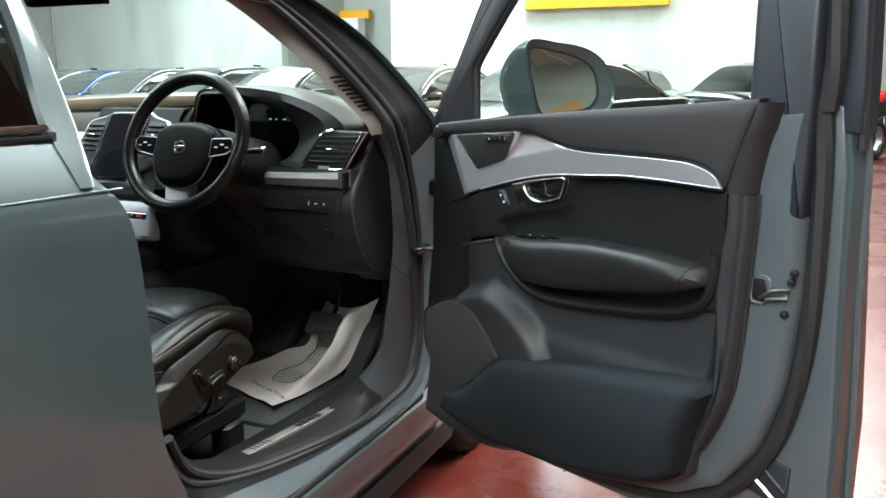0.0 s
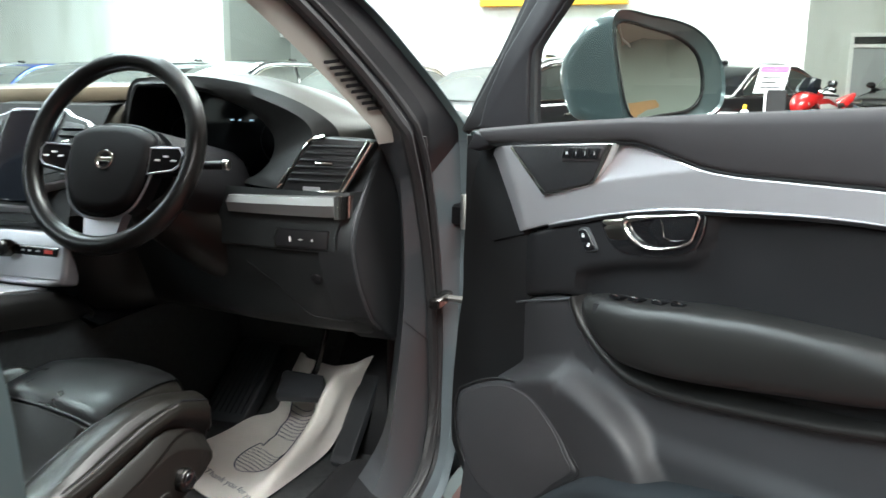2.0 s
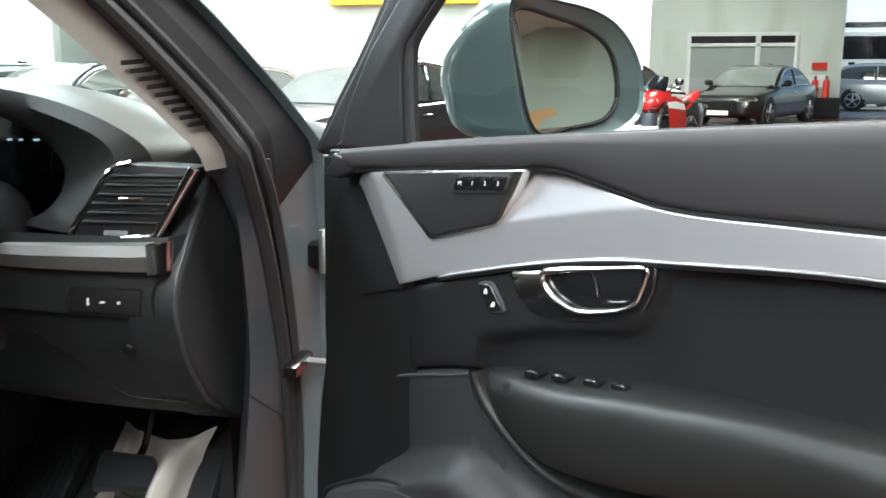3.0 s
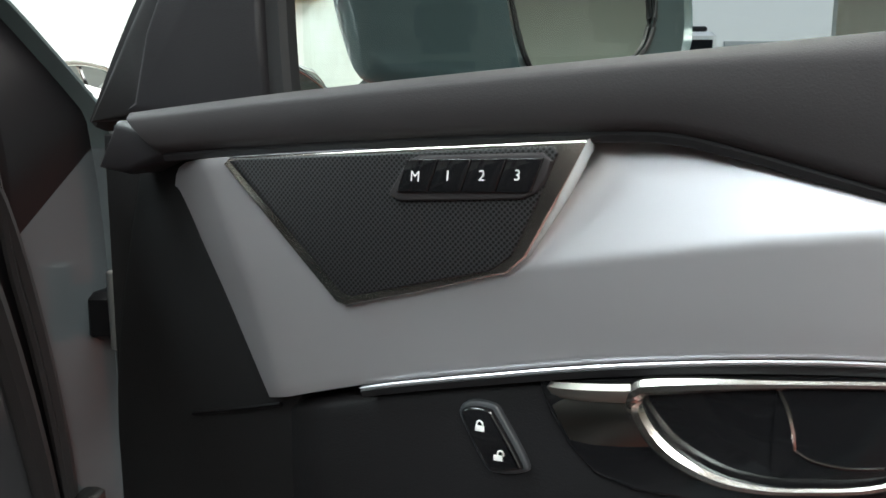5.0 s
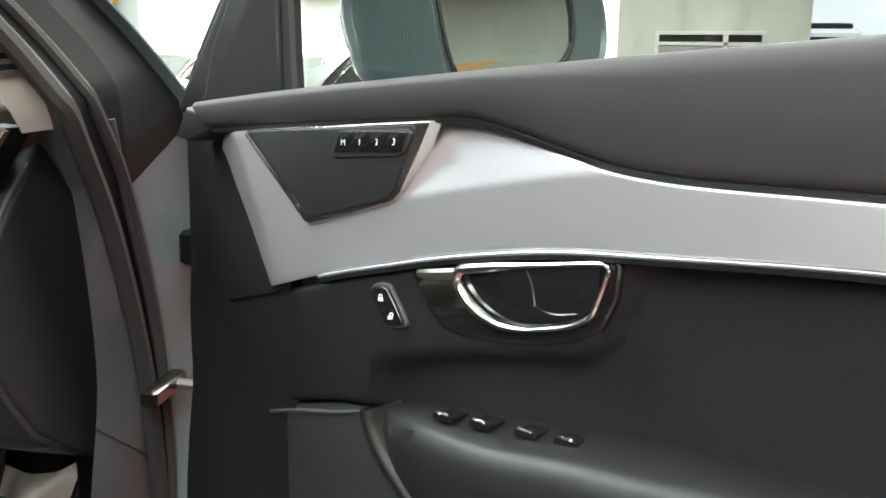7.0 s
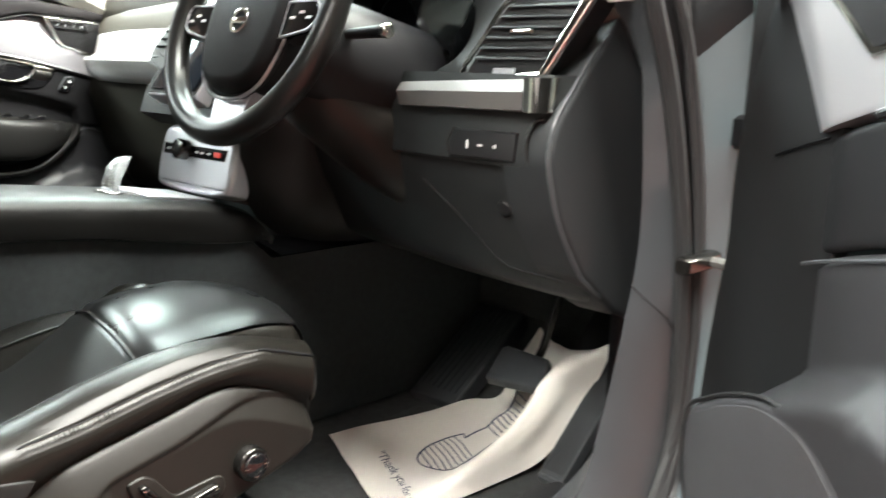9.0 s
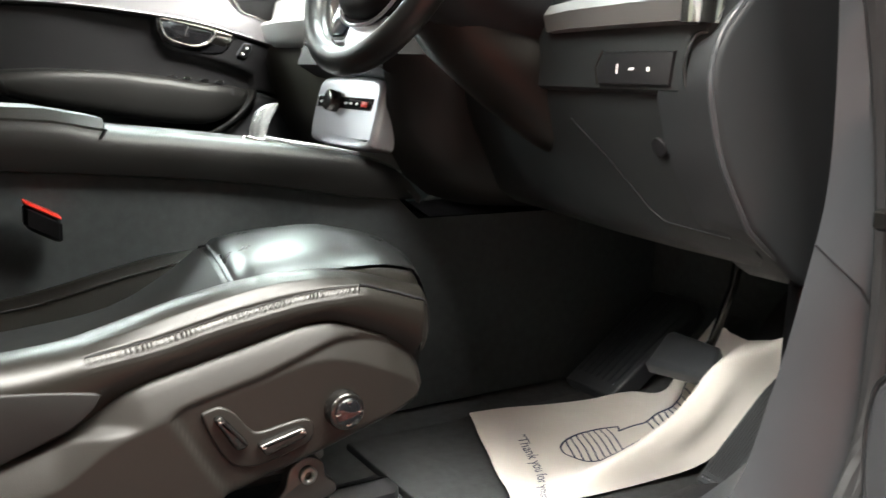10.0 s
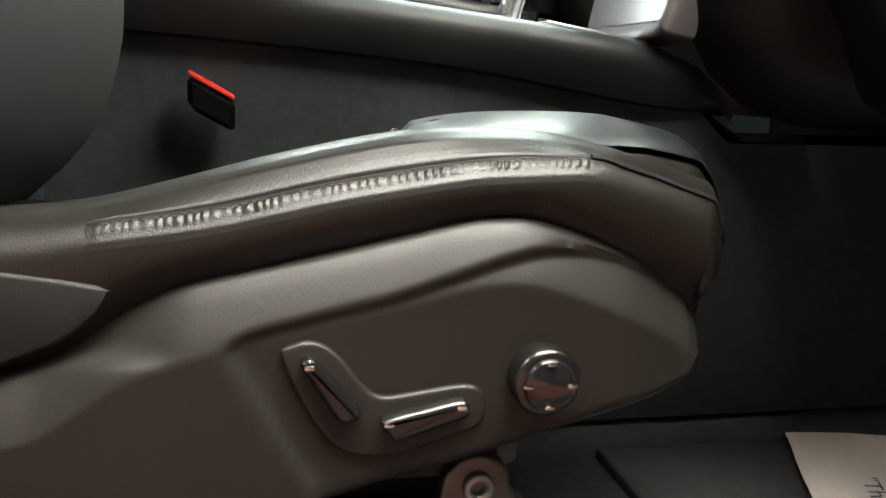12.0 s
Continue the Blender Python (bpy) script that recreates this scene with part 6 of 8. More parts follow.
part("dash_face", *loft([[(x, 2.40, zt), (x, 2.375, zt - 0.03), (x, 2.365, 1.24), (x, 2.37, 1.16), (x, 2.40, 1.12)] for x, zt in ((-2.74, 1.325), (-2.4, 1.345), (-2.2, 1.352), (-1.8, 1.37))]), FACE, dash, "grey leather dashboard face")
part("passenger_decor", *loft([[(x, 2.385 - e, 1.285), (x, 2.340 - e, 1.268), (x, 2.328 - e, 1.222), (x, 2.320 - e, 1.214), (x, 2.300 - e, 1.212), (x, 2.296 - e, 1.204), (x, 2.308 - e, 1.168), (x, 2.335 - e, 1.150), (x, 2.385 - e, 1.146)] for x, e in ((-2.72, -0.02), (-2.6, 0.0), (-2.45, 0.006), (-2.3, 0.008), (-2.13, 0.008))], True, True), LITDECOR, dash, "bright satin passenger dashboard strip")
# binnacle hood over the instruments
INR = [(-1.775, 1.25), (-1.765, 1.32), (-1.738, 1.402), (-1.70, 1.413), (-1.569, 1.407), (-1.453, 1.373), (-1.397, 1.340), (-1.366, 1.300), (-1.375, 1.255), (-1.41, 1.22), (-1.461, 1.198)]
RIM = [(-1.80, 1.25), (-1.795, 1.33), (-1.765, 1.42), (-1.70, 1.437), (-1.60, 1.443), (-1.495, 1.442), (-1.378, 1.426), (-1.268, 1.392), (-1.16, 1.342), (-1.115, 1.31), (-1.11, 1.28)]
LIP = [(-1.79, 2.37, 1.25), (-1.78, 2.37, 1.325), (-1.752, 2.365, 1.411), (-1.70, 2.362, 1.425), (-1.585, 2.358, 1.426), (-1.475, 2.35, 1.410), (-1.37, 2.33, 1.385), (-1.275, 2.312, 1.350), (-1.240, 2.298, 1.312), (-1.275, 2.290, 1.262), (-1.318, 2.286, 1.195)]
c0, c1, c2 = curve(RIM, 50), curve(INR, 50), curve(LIP, 50)
hood = part("binnacle_hood", *loft([[(q[0], 2.74, q[1] - 0.075) for q in c0], [(q[0], 2.62, q[1] - 0.030) for q in c0], [(q[0], 2.52, q[1] - 0.008) for q in c0], [(q[0], 2.44, q[1] + 0.002) for q in c0], [(q[0], 2.39, q[1]) for q in c0], [tuple(0.5 * np.array((q[0], 2.37, q[1])) + 0.5 * p + np.array((0, -0.002, 0.003))) for q, p in zip(c0, c2)]]), DASHTOP, dash, "leather binnacle hood")
part("hood_lip", *loft([[tuple(0.5 * np.array((q[0], 2.37, q[1])) + 0.5 * p + np.array((0, -0.002, 0.003))) for q, p in zip(c0, c2)], [tuple(p) for p in c2], [tuple(0.45 * p + 0.55 * np.array((q[0], 2.352, q[1])) + np.array((0, -0.003, 0))) for p, q in zip(c2, c1)], [(q[0], 2.354, q[1]) for q in c1], [(q[0], 2.362, q[1] - 0.004) for q in c1], [(q[0] * 0.97 - 0.046, 2.49, q[1] * 0.97 + 0.038) for q in c1]]), SHOULDER, dash, "black leather binnacle lip")
part("instrument_screen", *plate([(-1.82, 1.15), (-1.30, 1.15), (-1.30, 1.395), (-1.40, 1.425), (-1.70, 1.43), (-1.82, 1.42)], lambda a, d, b: (a, 2.50 - d - 0.0, b), 0.0, 0.02, 0.004), SCREEN, dash, "dark digital instrument screen")
for a, w in ((-1.555, 0.010), (-1.532, 0.007), (-1.50, 0.012)):
    part("screen_mark", *box(a - w / 2, a + w / 2, 2.4775, 2.4795, 1.331, 1.335, 0.0005), CLUSTER_LIT, dash, "lit instrument text bar")
for a in (-1.68, -1.42):
    part("dial_ring", *tube([(a + 0.055 * math.cos(k), 2.4785, 1.285 + 0.055 * math.sin(k)) for k in np.linspace(0.3, 5.6, 30)], 0.0009, 5), FRAMETRIM, dash)
# driver's air vent
VQ = [(-1.300, 1.194), (-1.160, 1.200), (-1.100, 1.305), (-1.205, 1.312), (-1.235, 1.300), (-1.268, 1.255)]


def vp(a, d, b):
    return (a, 2.262 + 0.16 * (b - 1.19) - d + 0.12 * max(0, a + 1.2), b)


vent = part("air_vent", *plate(VQ, vp, -0.06, 0.0, 0.004), BLACK, dash, "driver's air vent")
part("vent_surround", *tube([vp(q[0], 0.002, q[1]) for q in curve([(-1.158, 1.200), (-1.300, 1.193), (-1.268, 1.255), (-1.235, 1.302), (-1.20, 1.314)], 24)], 0.004, 6), CHROME, vent, "chrome vent edge")
part("vent_blade", *plate([(-1.165, 1.198), (-1.152, 1.198), (-1.092, 1.302), (-1.106, 1.308)], vp, 0.0, 0.010, 0.003), CHROME, vent, "polished vertical vent trim")
for k in range(6):
    zz = 1.222 + 0.0145 * k
    x0 = along(zz, [(1.2, -1.29), (1.255, -1.262), (1.30, -1.225)])
    part("slat", *box(x0, -1.165 + 0.55 * (zz - 1.2), -0.004, 0.012, zz - 0.002, zz + 0.002, 0.001, lambda a, b, c: vp(a, 0.004 - b, c + 0.3 * b)), DARK, vent)
part("vent_thumbwheel", *box(-1.215, -1.175, 0.0, 0.006, 1.255, 1.261, 0.001, lambda a, b, c: vp(a, 0.008 + b, c)), CHROME, vent)
part("vent_badge", *box(-1.245, -1.205, 0.0, 0.003, 1.199, 1.208, 0.001, lambda a, b, c: vp(a, 0.001 + b, c)), SATIN, vent)
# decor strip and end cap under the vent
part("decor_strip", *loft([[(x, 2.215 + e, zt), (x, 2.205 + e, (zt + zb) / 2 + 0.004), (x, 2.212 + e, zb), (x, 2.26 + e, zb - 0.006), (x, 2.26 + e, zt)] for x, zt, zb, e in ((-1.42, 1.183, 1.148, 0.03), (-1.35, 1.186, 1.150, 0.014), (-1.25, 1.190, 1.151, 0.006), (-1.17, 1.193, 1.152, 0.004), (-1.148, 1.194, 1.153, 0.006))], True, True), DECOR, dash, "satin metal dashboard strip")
part("strip_end", *loft([[(x, y, 1.196), (x, y, 1.150), (x, y + 0.03, 1.150), (x, y + 0.04, 1.196)] for x, y in ((-1.148, 2.212), (-1.138, 2.213), (-1.128, 2.225))], True, True), CHROME, dash, "bright strip end")
# fascia below with light switch
fas = part("lower_fascia", *loft([[(x, 2.25 + e, 1.20), (x, 2.238 + e, 1.148), (x, 2.235 + e, 1.09), (x, 2.236 + e, 1.075), (x, 2.240 + e, 1.071), (x, 2.252 + e, 1.069), (x, 2.258 + e, 1.05), (x, 2.272 + e, 1.02), (x, 2.30 + e, 0.97), (x, 2.338 + e, 0.905), (x, 2.36 + e, 0.875), (x, 2.40 + e, 0.852), (x, 2.55, 0.84)] for x, e in ((-1.78, 0.08), (-1.6, 0.05), (-1.45, 0.02), (-1.30, 0.004), (-1.17, 0.0), (-1.135, 0.01), (-1.12, 0.05))]), FASCIA, dash, "black lower dashboard panel")
lsw = part("light_switch_panel", *plate([(-1.300, 1.079), (-1.290, 1.120), (-1.172, 1.120), (-1.176, 1.079)], lambda a, d, b: (a, 2.237 - d, b), -0.01, 0.006, 0.003), BLACK, dash, "light switch panel")
for a, w, h in ((-1.262, 0.003, 0.012), (-1.237, 0.009, 0.003), (-1.209, 0.005, 0.005)):
    part("switch_mark", *box(a - w / 2, a + w / 2, 2.2285, 2.2305, 1.0985 - h / 2, 1.0985 + h / 2, 0.0008), WHITE_MARK, lsw)
part("switch_edge", *tube([(-1.297, 2.230, 1.078), (-1.300, 2.228, 1.10), (-1.290, 2.230, 1.122)], 0.0014, 6), SHIELD, lsw)
part("knee_seam", *tube([(-1.40, 2.279, 1.03), (-1.345, 2.296, 0.985), (-1.29, 2.336, 0.913), (-1.268, 2.344, 0.898), (-1.16, 2.346, 0.892)], 0.0011, 6), BLACK, fas)
END_EDGE = [(2.43, 1.305), (2.335, 1.235), (2.280, 1.176), (2.246, 1.134), (2.236, 1.092), (2.245, 1.051), (2.269, 0.993), (2.315, 0.928), (2.345, 0.898), (2.46, 0.825)]
part("fascia_bead", *tube([(x, y, z) for x, y, z in curve([(-1.135, 2.243, 1.142), (-1.148, 2.237, 1.135), (-1.156, 2.233, 1.10), (-1.152, 2.252, 1.05), (-1.145, 2.283, 1.0), (-1.133, 2.335, 0.92)], 30)], 0.0028, 6), FASCIA, fas)
part("coin_hook", *disc((-1.228, 2.283, 1.005), (0, -0.9, -0.4), 0.013, 0.006, 20, 0.002), BLACK, fas, "small black pull")
part("dash_end_panel", *plate(ring(END_EDGE + [(2.56, 0.88), (2.64, 1.0), (2.64, 1.12), (2.58, 1.25)], 60), lambda a, d, b: (d, a, b), -1.20, -1.113, 0.010, 5), ENDPANEL, dash, "black dashboard end cover")
# Lighter bead draws the highlight along the end cover's edge.
part("end_cover_highlight", *tube([(-1.119, y, z) for y, z in curve(END_EDGE, 40)], 0.0035, 6), PILLAR, dash)

# centre screen and vents
def sp3(a, d, b):
    return (a, 2.17 + 0.70 * (b - 1.147) - d * 0.82, b + d * 0.57)


SCX = -1.984
part("stack_panel", *loft([[(x, 2.42, 1.372), (x, 2.355, 1.366), (x, 2.20, 1.145), (x, 2.185, 1.10), (x, 2.23, 1.075), (x, 2.32, 1.07)] for x in (-2.16, -2.10, -1.87, -1.81)]), SHOULDER, dash, "black centre stack panel")
outer = [(0.091, 1.137), (0.093, 1.183), (0.168, 1.200), (0.182, 1.222), (0.172, 1.318), (0.160, 1.330), (0.103, 1.343), (0.080, 1.356)]
surround = [(SCX - a, b) for a, b in outer] + [(SCX + a, b) for a, b in outer[::-1]]
sr = part("screen_surround", *plate(surround, sp3, -0.03, 0.004, 0.004), SATIN, dash, "silver frame round screen and vents")
part("frame_face", *plate([(SCX + (a - SCX) * 0.965, 1.24 + (b - 1.24) * 0.968) for a, b in surround], sp3, -0.02, 0.0055, 0.002), SHOULDER, sr)
part("centre_screen", *plate([(SCX - 0.083, 1.150), (SCX - 0.080, 1.146), (SCX + 0.080, 1.146), (SCX + 0.083, 1.150), (SCX + 0.083, 1.343), (SCX + 0.079, 1.348), (SCX - 0.079, 1.348), (SCX - 0.083, 1.343)], sp3, -0.02, 0.010, 0.003), SCREEN, dash, "portrait touch screen, switched off")
for sx in (-1, 1):
    o = [(0.093, 1.206), (0.158, 1.220), (0.164, 1.232), (0.157, 1.312), (0.150, 1.319), (0.093, 1.326)]
    o2 = [(SCX + sx * a, b) for a, b in o]
    sv = part("centre_vent", *plate(o2 if sx > 0 else o2[::-1], sp3, -0.03, 0.0075, 0.002), BLACK, dash, "centre air vent")
    for k in range(6):
        zz = 1.230 + 0.0155 * k
        part("slat", *box(SCX + sx * 0.126 - 0.032, SCX + sx * 0.126 + 0.032, 0, 0.008, zz - 0.0016, zz + 0.0016, 0.001, lambda a, b, cc: sp3(a, 0.005 + b, cc)), SHIELD_DARK, sv)
    part("vent_tab", *box(SCX + sx * 0.126 - 0.010, SCX + sx * 0.126 + 0.010, 0, 0.004, 1.274, 1.280, 0.001, lambda a, b, cc: sp3(a, 0.012 + b, cc)), BRUSHED, sv)
    part("vent_wheel", *box(SCX + sx * 0.150 - 0.010, SCX + sx * 0.150 + 0.010, 0, 0.003, 1.2075, 1.2125, 0.001, lambda a, b, cc: sp3(a, 0.004 + b, cc)), BLACK, sv)
# climate strip with knob and hazard button
def hv(a, d, b):
    return (a, 2.195 + 0.22 * (b - 0.98) - d * 0.97, b + d * 0.2)


hp = part("control_panel", *plate(ring([(-2.118, 1.0), (-2.114, 1.05), (-2.098, 1.074), (-2.05, 1.081), (-1.98, 1.082), (-1.90, 1.081), (-1.858, 1.074), (-1.842, 1.05), (-1.838, 1.0), (-1.842, 0.965), (-1.862, 0.950), (-1.98, 0.946), (-2.092, 0.950), (-2.113, 0.965)], 72), hv, -0.05, 0.0, 0.014, 5), SATIN, dash, "silver control panel below the screen")
part("button_panel", *plate([(-2.095, 1.017), (-1.865, 1.017), (-1.860, 1.040), (-2.095, 1.040)], hv, -0.002, 0.003, 0.002), GLOSS, hp, "gloss black button row")
part("volume_knob", *disc(hv(-2.01, 0.002, 1.029), (0, -0.97, 0.2), 0.021, 0.022, 28, 0.003), CHROMEDARK, hp, "knurled dark chrome volume knob")
part("hazard_button", *box(-0.012, 0.012, -0.005, 0.005, 0, 0.003, 0.001, lambda a, b, c: hv(-1.888 + a, 0.003 + c, 1.028 + b)), RED_BUTTON, hp, "red hazard warning button")
for a in (-2.075, -2.055, -1.965, -1.945, -1.92):
    part("button_mark", *box(-0.005, 0.005, -0.002, 0.002, 0, 0.001, 0.0004, lambda x, b, c, a=a: hv(a + x, 0.0032 + c, 1.028 + b)), WHITE_MARK, hp)
# the flank of the centre stack, sweeping down to the tunnel
part("stack_flank", *loft([[(xa, ya, z), (xa + 0.035, ya + 0.02, z), (xa + 0.075, ya + 0.09, z), (xa + 0.095, ya + 0.20, z), (xa + 0.10, ya + 0.35, z)] for xa, ya, z in ((-1.812, 2.245, 1.20), (-1.812, 2.192, 1.12), (-1.830, 2.215, 1.06), (-1.848, 2.225, 1.0), (-1.852, 2.235, 0.95), (-1.858, 2.27, 0.90), (-1.87, 2.33, 0.86), (-1.89, 2.42, 0.835))]), SOFTBLACK, dash, "soft black side of the centre stack")

# ---------- centre console ----------
CT = [(1.45, 1.0), (1.565, 1.005), (1.67, 1.001), (1.748, 0.987), (1.87, 0.976), (2.06, 0.956), (2.20, 0.935), (2.27, 0.91), (2.32, 0.86)]
LOWR = [(1.45, 0.925), (1.578, 0.921), (1.725, 0.912), (1.945, 0.893), (2.213, 0.853), (2.32, 0.845)]
con = part("centre_console", *loft([[(-2.08, y, 0.42), (-2.08, y, along(y, CT) - 0.05), (-1.882, y, along(y, CT) - 0.05), (-1.878, y, 0.42)] for y in np.linspace(1.45, 2.99, 24)], True, True), TUNNEL, car, "carpeted transmission tunnel")
part("console_rail", *loft([[(-2.098, y, along(y, CT) - 0.06), (-2.095, y, along(y, CT) - 0.008), (-2.08, y, along(y, CT)), (-1.888, y, along(y, CT)), (-1.872, y, along(y, CT) - 0.006), (-1.862 - e, y, along(y, CT) - 0.022), (-1.860 - e, y, along(y, CT) * 0.5 + along(y, LOWR) * 0.5 - 0.004), (-1.868 - e, y, along(y, LOWR) + 0.005), (-1.885 - e, y, along(y, LOWR))] for y, e in ((1.45 + 0.87 * k / 30, 0.02 * max(0, (k - 25) / 5) ** 2) for k in range(31))], False), SOFTBLACK, con, "black leather console rail")
# Added sheet; its near-black colour stands in for shade on the tunnel top.
part("tunnel_shade_sheet", *loft([[(-2.079, y, along(y, CT) - 0.047), (-1.98, y, along(y, CT) - 0.046), (-1.883, y, along(y, CT) - 0.047)] for y in np.linspace(2.28, 2.985, 12)]), RECESS, con, "black cover over the front of the tunnel")
part("armrest_lid", *loft([[(-2.09, y, z - 0.01), (-2.07, y, z + 0.012), (-1.89, y, z + 0.012), (-1.872, y, z - 0.004), (-1.872, y, z - 0.02)] for y, z in ((1.40, 1.005), (1.56, 1.008), (1.66, 1.004), (1.742, 0.990))], False), LEATHER, con, "padded console lid")
part("lid_gap", *tube([(-1.866, 1.728, 0.962), (-1.866, 1.742, 0.985), (-1.885, 1.745, 0.992), (-2.08, 1.745, 0.992)], 0.003, 6), BLACK, con)
gs = part("gear_selector", *loft([[Vector((-1.985, y, z)) + Vector((0.024 * k * math.cos(a), 0.017 * k * math.sin(a), 0.004 * math.sin(a))) for a in (math.pi / 4 * j + 0.39 for j in range(8))] for y, z, k in ((2.03, 0.955, 0.85), (2.035, 0.985, 1.0), (2.048, 1.012, 1.12), (2.056, 1.022, 0.9))], True, True), CRYSTAL, con, "clear crystal gear selector")
part("selector_collar", *disc((-1.985, 2.03, 0.95), (0, 0.2, 1), 0.03, 0.012, 20), CHROME, gs)
part("cup_tray", *plate([(-2.07, 2.06), (-1.90, 2.06), (-1.90, 2.20), (-2.07, 2.20)], lambda a, d, b: (a, b, d + along(b, CT)), 0.0, 0.006, 0.003), SATIN, con, "metal tray lid")

# ---------- steering wheel ----------
WC = Vector((-1.590, 2.088, 1.2815))
WA = Vector((0, -0.927, 0.3746)).normalized()
WX, WY = Vector((1, 0, 0)), Vector((0, 0.3746, 0.927)).normalized()


def wp(a, d, b):
    return WC + WX * a + WY * b + WA * d


RR = 0.200
rimpath = [wp(RR * math.cos(k) * (1.0), 0.0, RR * math.sin(k) * (1.0 if math.sin(k) > 0 else 0.985)) for k in np.linspace(0, 2 * math.pi, 65)[:-1]]
wheel = part("steering_wheel", *tube(rimpath, 0.0205, 14, closed=True), WHEELSKIN, car, "black leather steering wheel")
def wh_(a, d, b):
    """Place on the hub, which sits low in the wheel."""
    return wp(1.05 * a, d - 0.004, 1.05 * b - 0.034)


hub = [(-0.098, 0.035), (-0.09, 0.066), (-0.05, 0.083), (0.0, 0.087), (0.05, 0.083), (0.09, 0.066), (0.098, 0.035), (0.092, -0.02), (0.072, -0.068), (0.04, -0.088), (0.0, -0.092), (-0.04, -0.088), (-0.072, -0.068), (-0.092, -0.02)]
hb_ = part("airbag_cover", *plate(ring(hub, 56), wh_, -0.04, 0.022, 0.02, 5), DARK, wheel, "rounded airbag cover")
part("hub_ring", *tube([wh_(q[0] * 1.03, -0.002, q[1] * 1.03) for q in ring(hub, 56)], 0.004, 6, closed=True), BLACK, wheel)
part("hub_lower_trim", *tube([wh_(q[0] * 1.05, 0.004, q[1] * 1.05) for q in curve([(0.098, 0.01), (0.09, -0.03), (0.072, -0.07), (0.04, -0.092), (0.0, -0.097), (-0.04, -0.092), (-0.072, -0.07), (-0.09, -0.03), (-0.098, 0.01)], 40)], 0.0028, 6), SATIN, wheel, "thin silver hub trim")
part("badge", *disc(wh_(0, 0.021, 0.012), WA, 0.021, 0.003, 28, 0.001, 0.015), CHROME, hb_, "round chrome badge")
part("badge_bar", *box(-0.018, 0.018, -0.005, 0.005, 0.0, 0.003, 0.001, lambda a, b, c: wh_(a, 0.021 + c, 0.012 + b)), CHROME, hb_)
for sx in (-1, 1):
    spk = part("spoke", *loft([[wh_(sx * a, -0.022, t), wh_(sx * a, 0.004, t), wh_(sx * a, 0.008, (t + b) / 2), wh_(sx * a, 0.004, b), wh_(sx * a, -0.022, b)] for a, t, b in ((0.08, 0.052, -0.012), (0.12, 0.05, -0.006), (0.16, 0.048, -0.002), (0.183, 0.05, 0.0))], True, True), BLACK, wheel, "wheel spoke")
    pad = [(sx * 0.095, 0.042), (sx * 0.158, 0.044), (sx * 0.168, 0.032), (sx * 0.165, 0.010), (sx * 0.152, 0.000), (sx * 0.097, -0.010)]
    part("switch_pad", *plate(pad, wh_, 0.0, 0.012, 0.003), GLOSS, spk, "gloss black switch pad")
    part("pad_edge", *tube([wh_(a, 0.011, b) for a, b in pad], 0.0024, 6, closed=True), SATIN, spk, "silver switch pad edge")
    for k in range(3):
        part("button_mark", *box(-0.006, 0.006, -0.002, 0.002, 0, 0.001, 0.0005, lambda a, b, c: wh_(sx * (0.115 + 0.018 * k) + a, 0.0125 + c, 0.018 + 0.008 * (k % 2) + b)), WHITE_MARK, spk)
part("lower_spoke", *loft([[wh_(-w, -0.03, b), wh_(-w, -0.006, b), wh_(w, -0.006, b), wh_(w, -0.03, b)] for w, b in ((0.050, -0.08), (0.040, -0.12), (0.034, -0.150))], True, True), SATIN, wheel, "satin silver lower spoke")
part("rim_seam", *tube([wp(RR * math.cos(k) + 0.017 * math.cos(k) * math.cos(a), 0.017 * math.sin(a), RR * math.sin(k) + 0.017 * math.sin(k) * math.cos(a)) for k in (-1.05,) for a in np.linspace(0, 6.28, 14)], 0.0015, 5), BLACK, wheel)
# column shroud and stalks
part("column_shroud", *loft([[Vector(c) + Vector((w * math.cos(a), 0.45 * h * math.sin(a), 0.9 * h * math.sin(a))) for a in (2 * math.pi * k / 24 for k in range(24))] for c, w, h in (((-1.588, 2.125, 1.250), 0.060, 0.055), ((-1.585, 2.140, 1.232), 0.075, 0.068), ((-1.558, 2.185, 1.172), 0.080, 0.074), ((-1.522, 2.25, 1.105), 0.076, 0.070), ((-1.512, 2.33, 1.04), 0.066, 0.060), ((-1.503, 2.395, 0.99), 0.05, 0.045), ((-1.498, 2.43, 0.962), 0.034, 0.030), ((-1.496, 2.445, 0.95), 0.015, 0.012))], True, True), SHIELD, car, "dark steering column shroud")
part("column_gaiter", *loft([[Vector(c) + Vector((w * math.cos(a), 0.3 * w * math.sin(a), w * math.sin(a))) for a in (2 * math.pi * k / 16 for k in range(16))] for c, w in (((-1.535, 2.12, 1.25), 0.075), ((-1.535, 2.25, 1.20), 0.095), ((-1.535, 2.36, 1.17), 0.10))], True, True), BLACK, car)
for sx in (-1, 1):
    sk = part("stalk", *tube([wp(sx * 0.06, -0.085, -0.004), wp(sx * 0.14, -0.085, 0.003), wp(sx * 0.215, -0.085, 0.007)], [0.007, 0.008, 0.010], 10), BLACK, car, "black column stalk")
    part("stalk_tip", *disc(wp(sx * 0.213, -0.085, 0.007), WX * sx, 0.011, 0.012, 14), CHROME, sk)
part("start_dial", *disc((-1.475, 2.40, 1.226), (0, -1, 0.2), 0.012, 0.02, 18), CHROME, dash, "small chrome dial")
# interior mirror
im = part("interior_mirror", *box(-2.14, -1.80, 2.03, 2.07, 1.681, 1.750, 0.02), BLACK, car, "black interior mirror")
part("mirror_stem", *tube([(-1.90, 2.09, 1.71), (-1.92, 2.11, 1.745)], 0.012), BLACK, im)

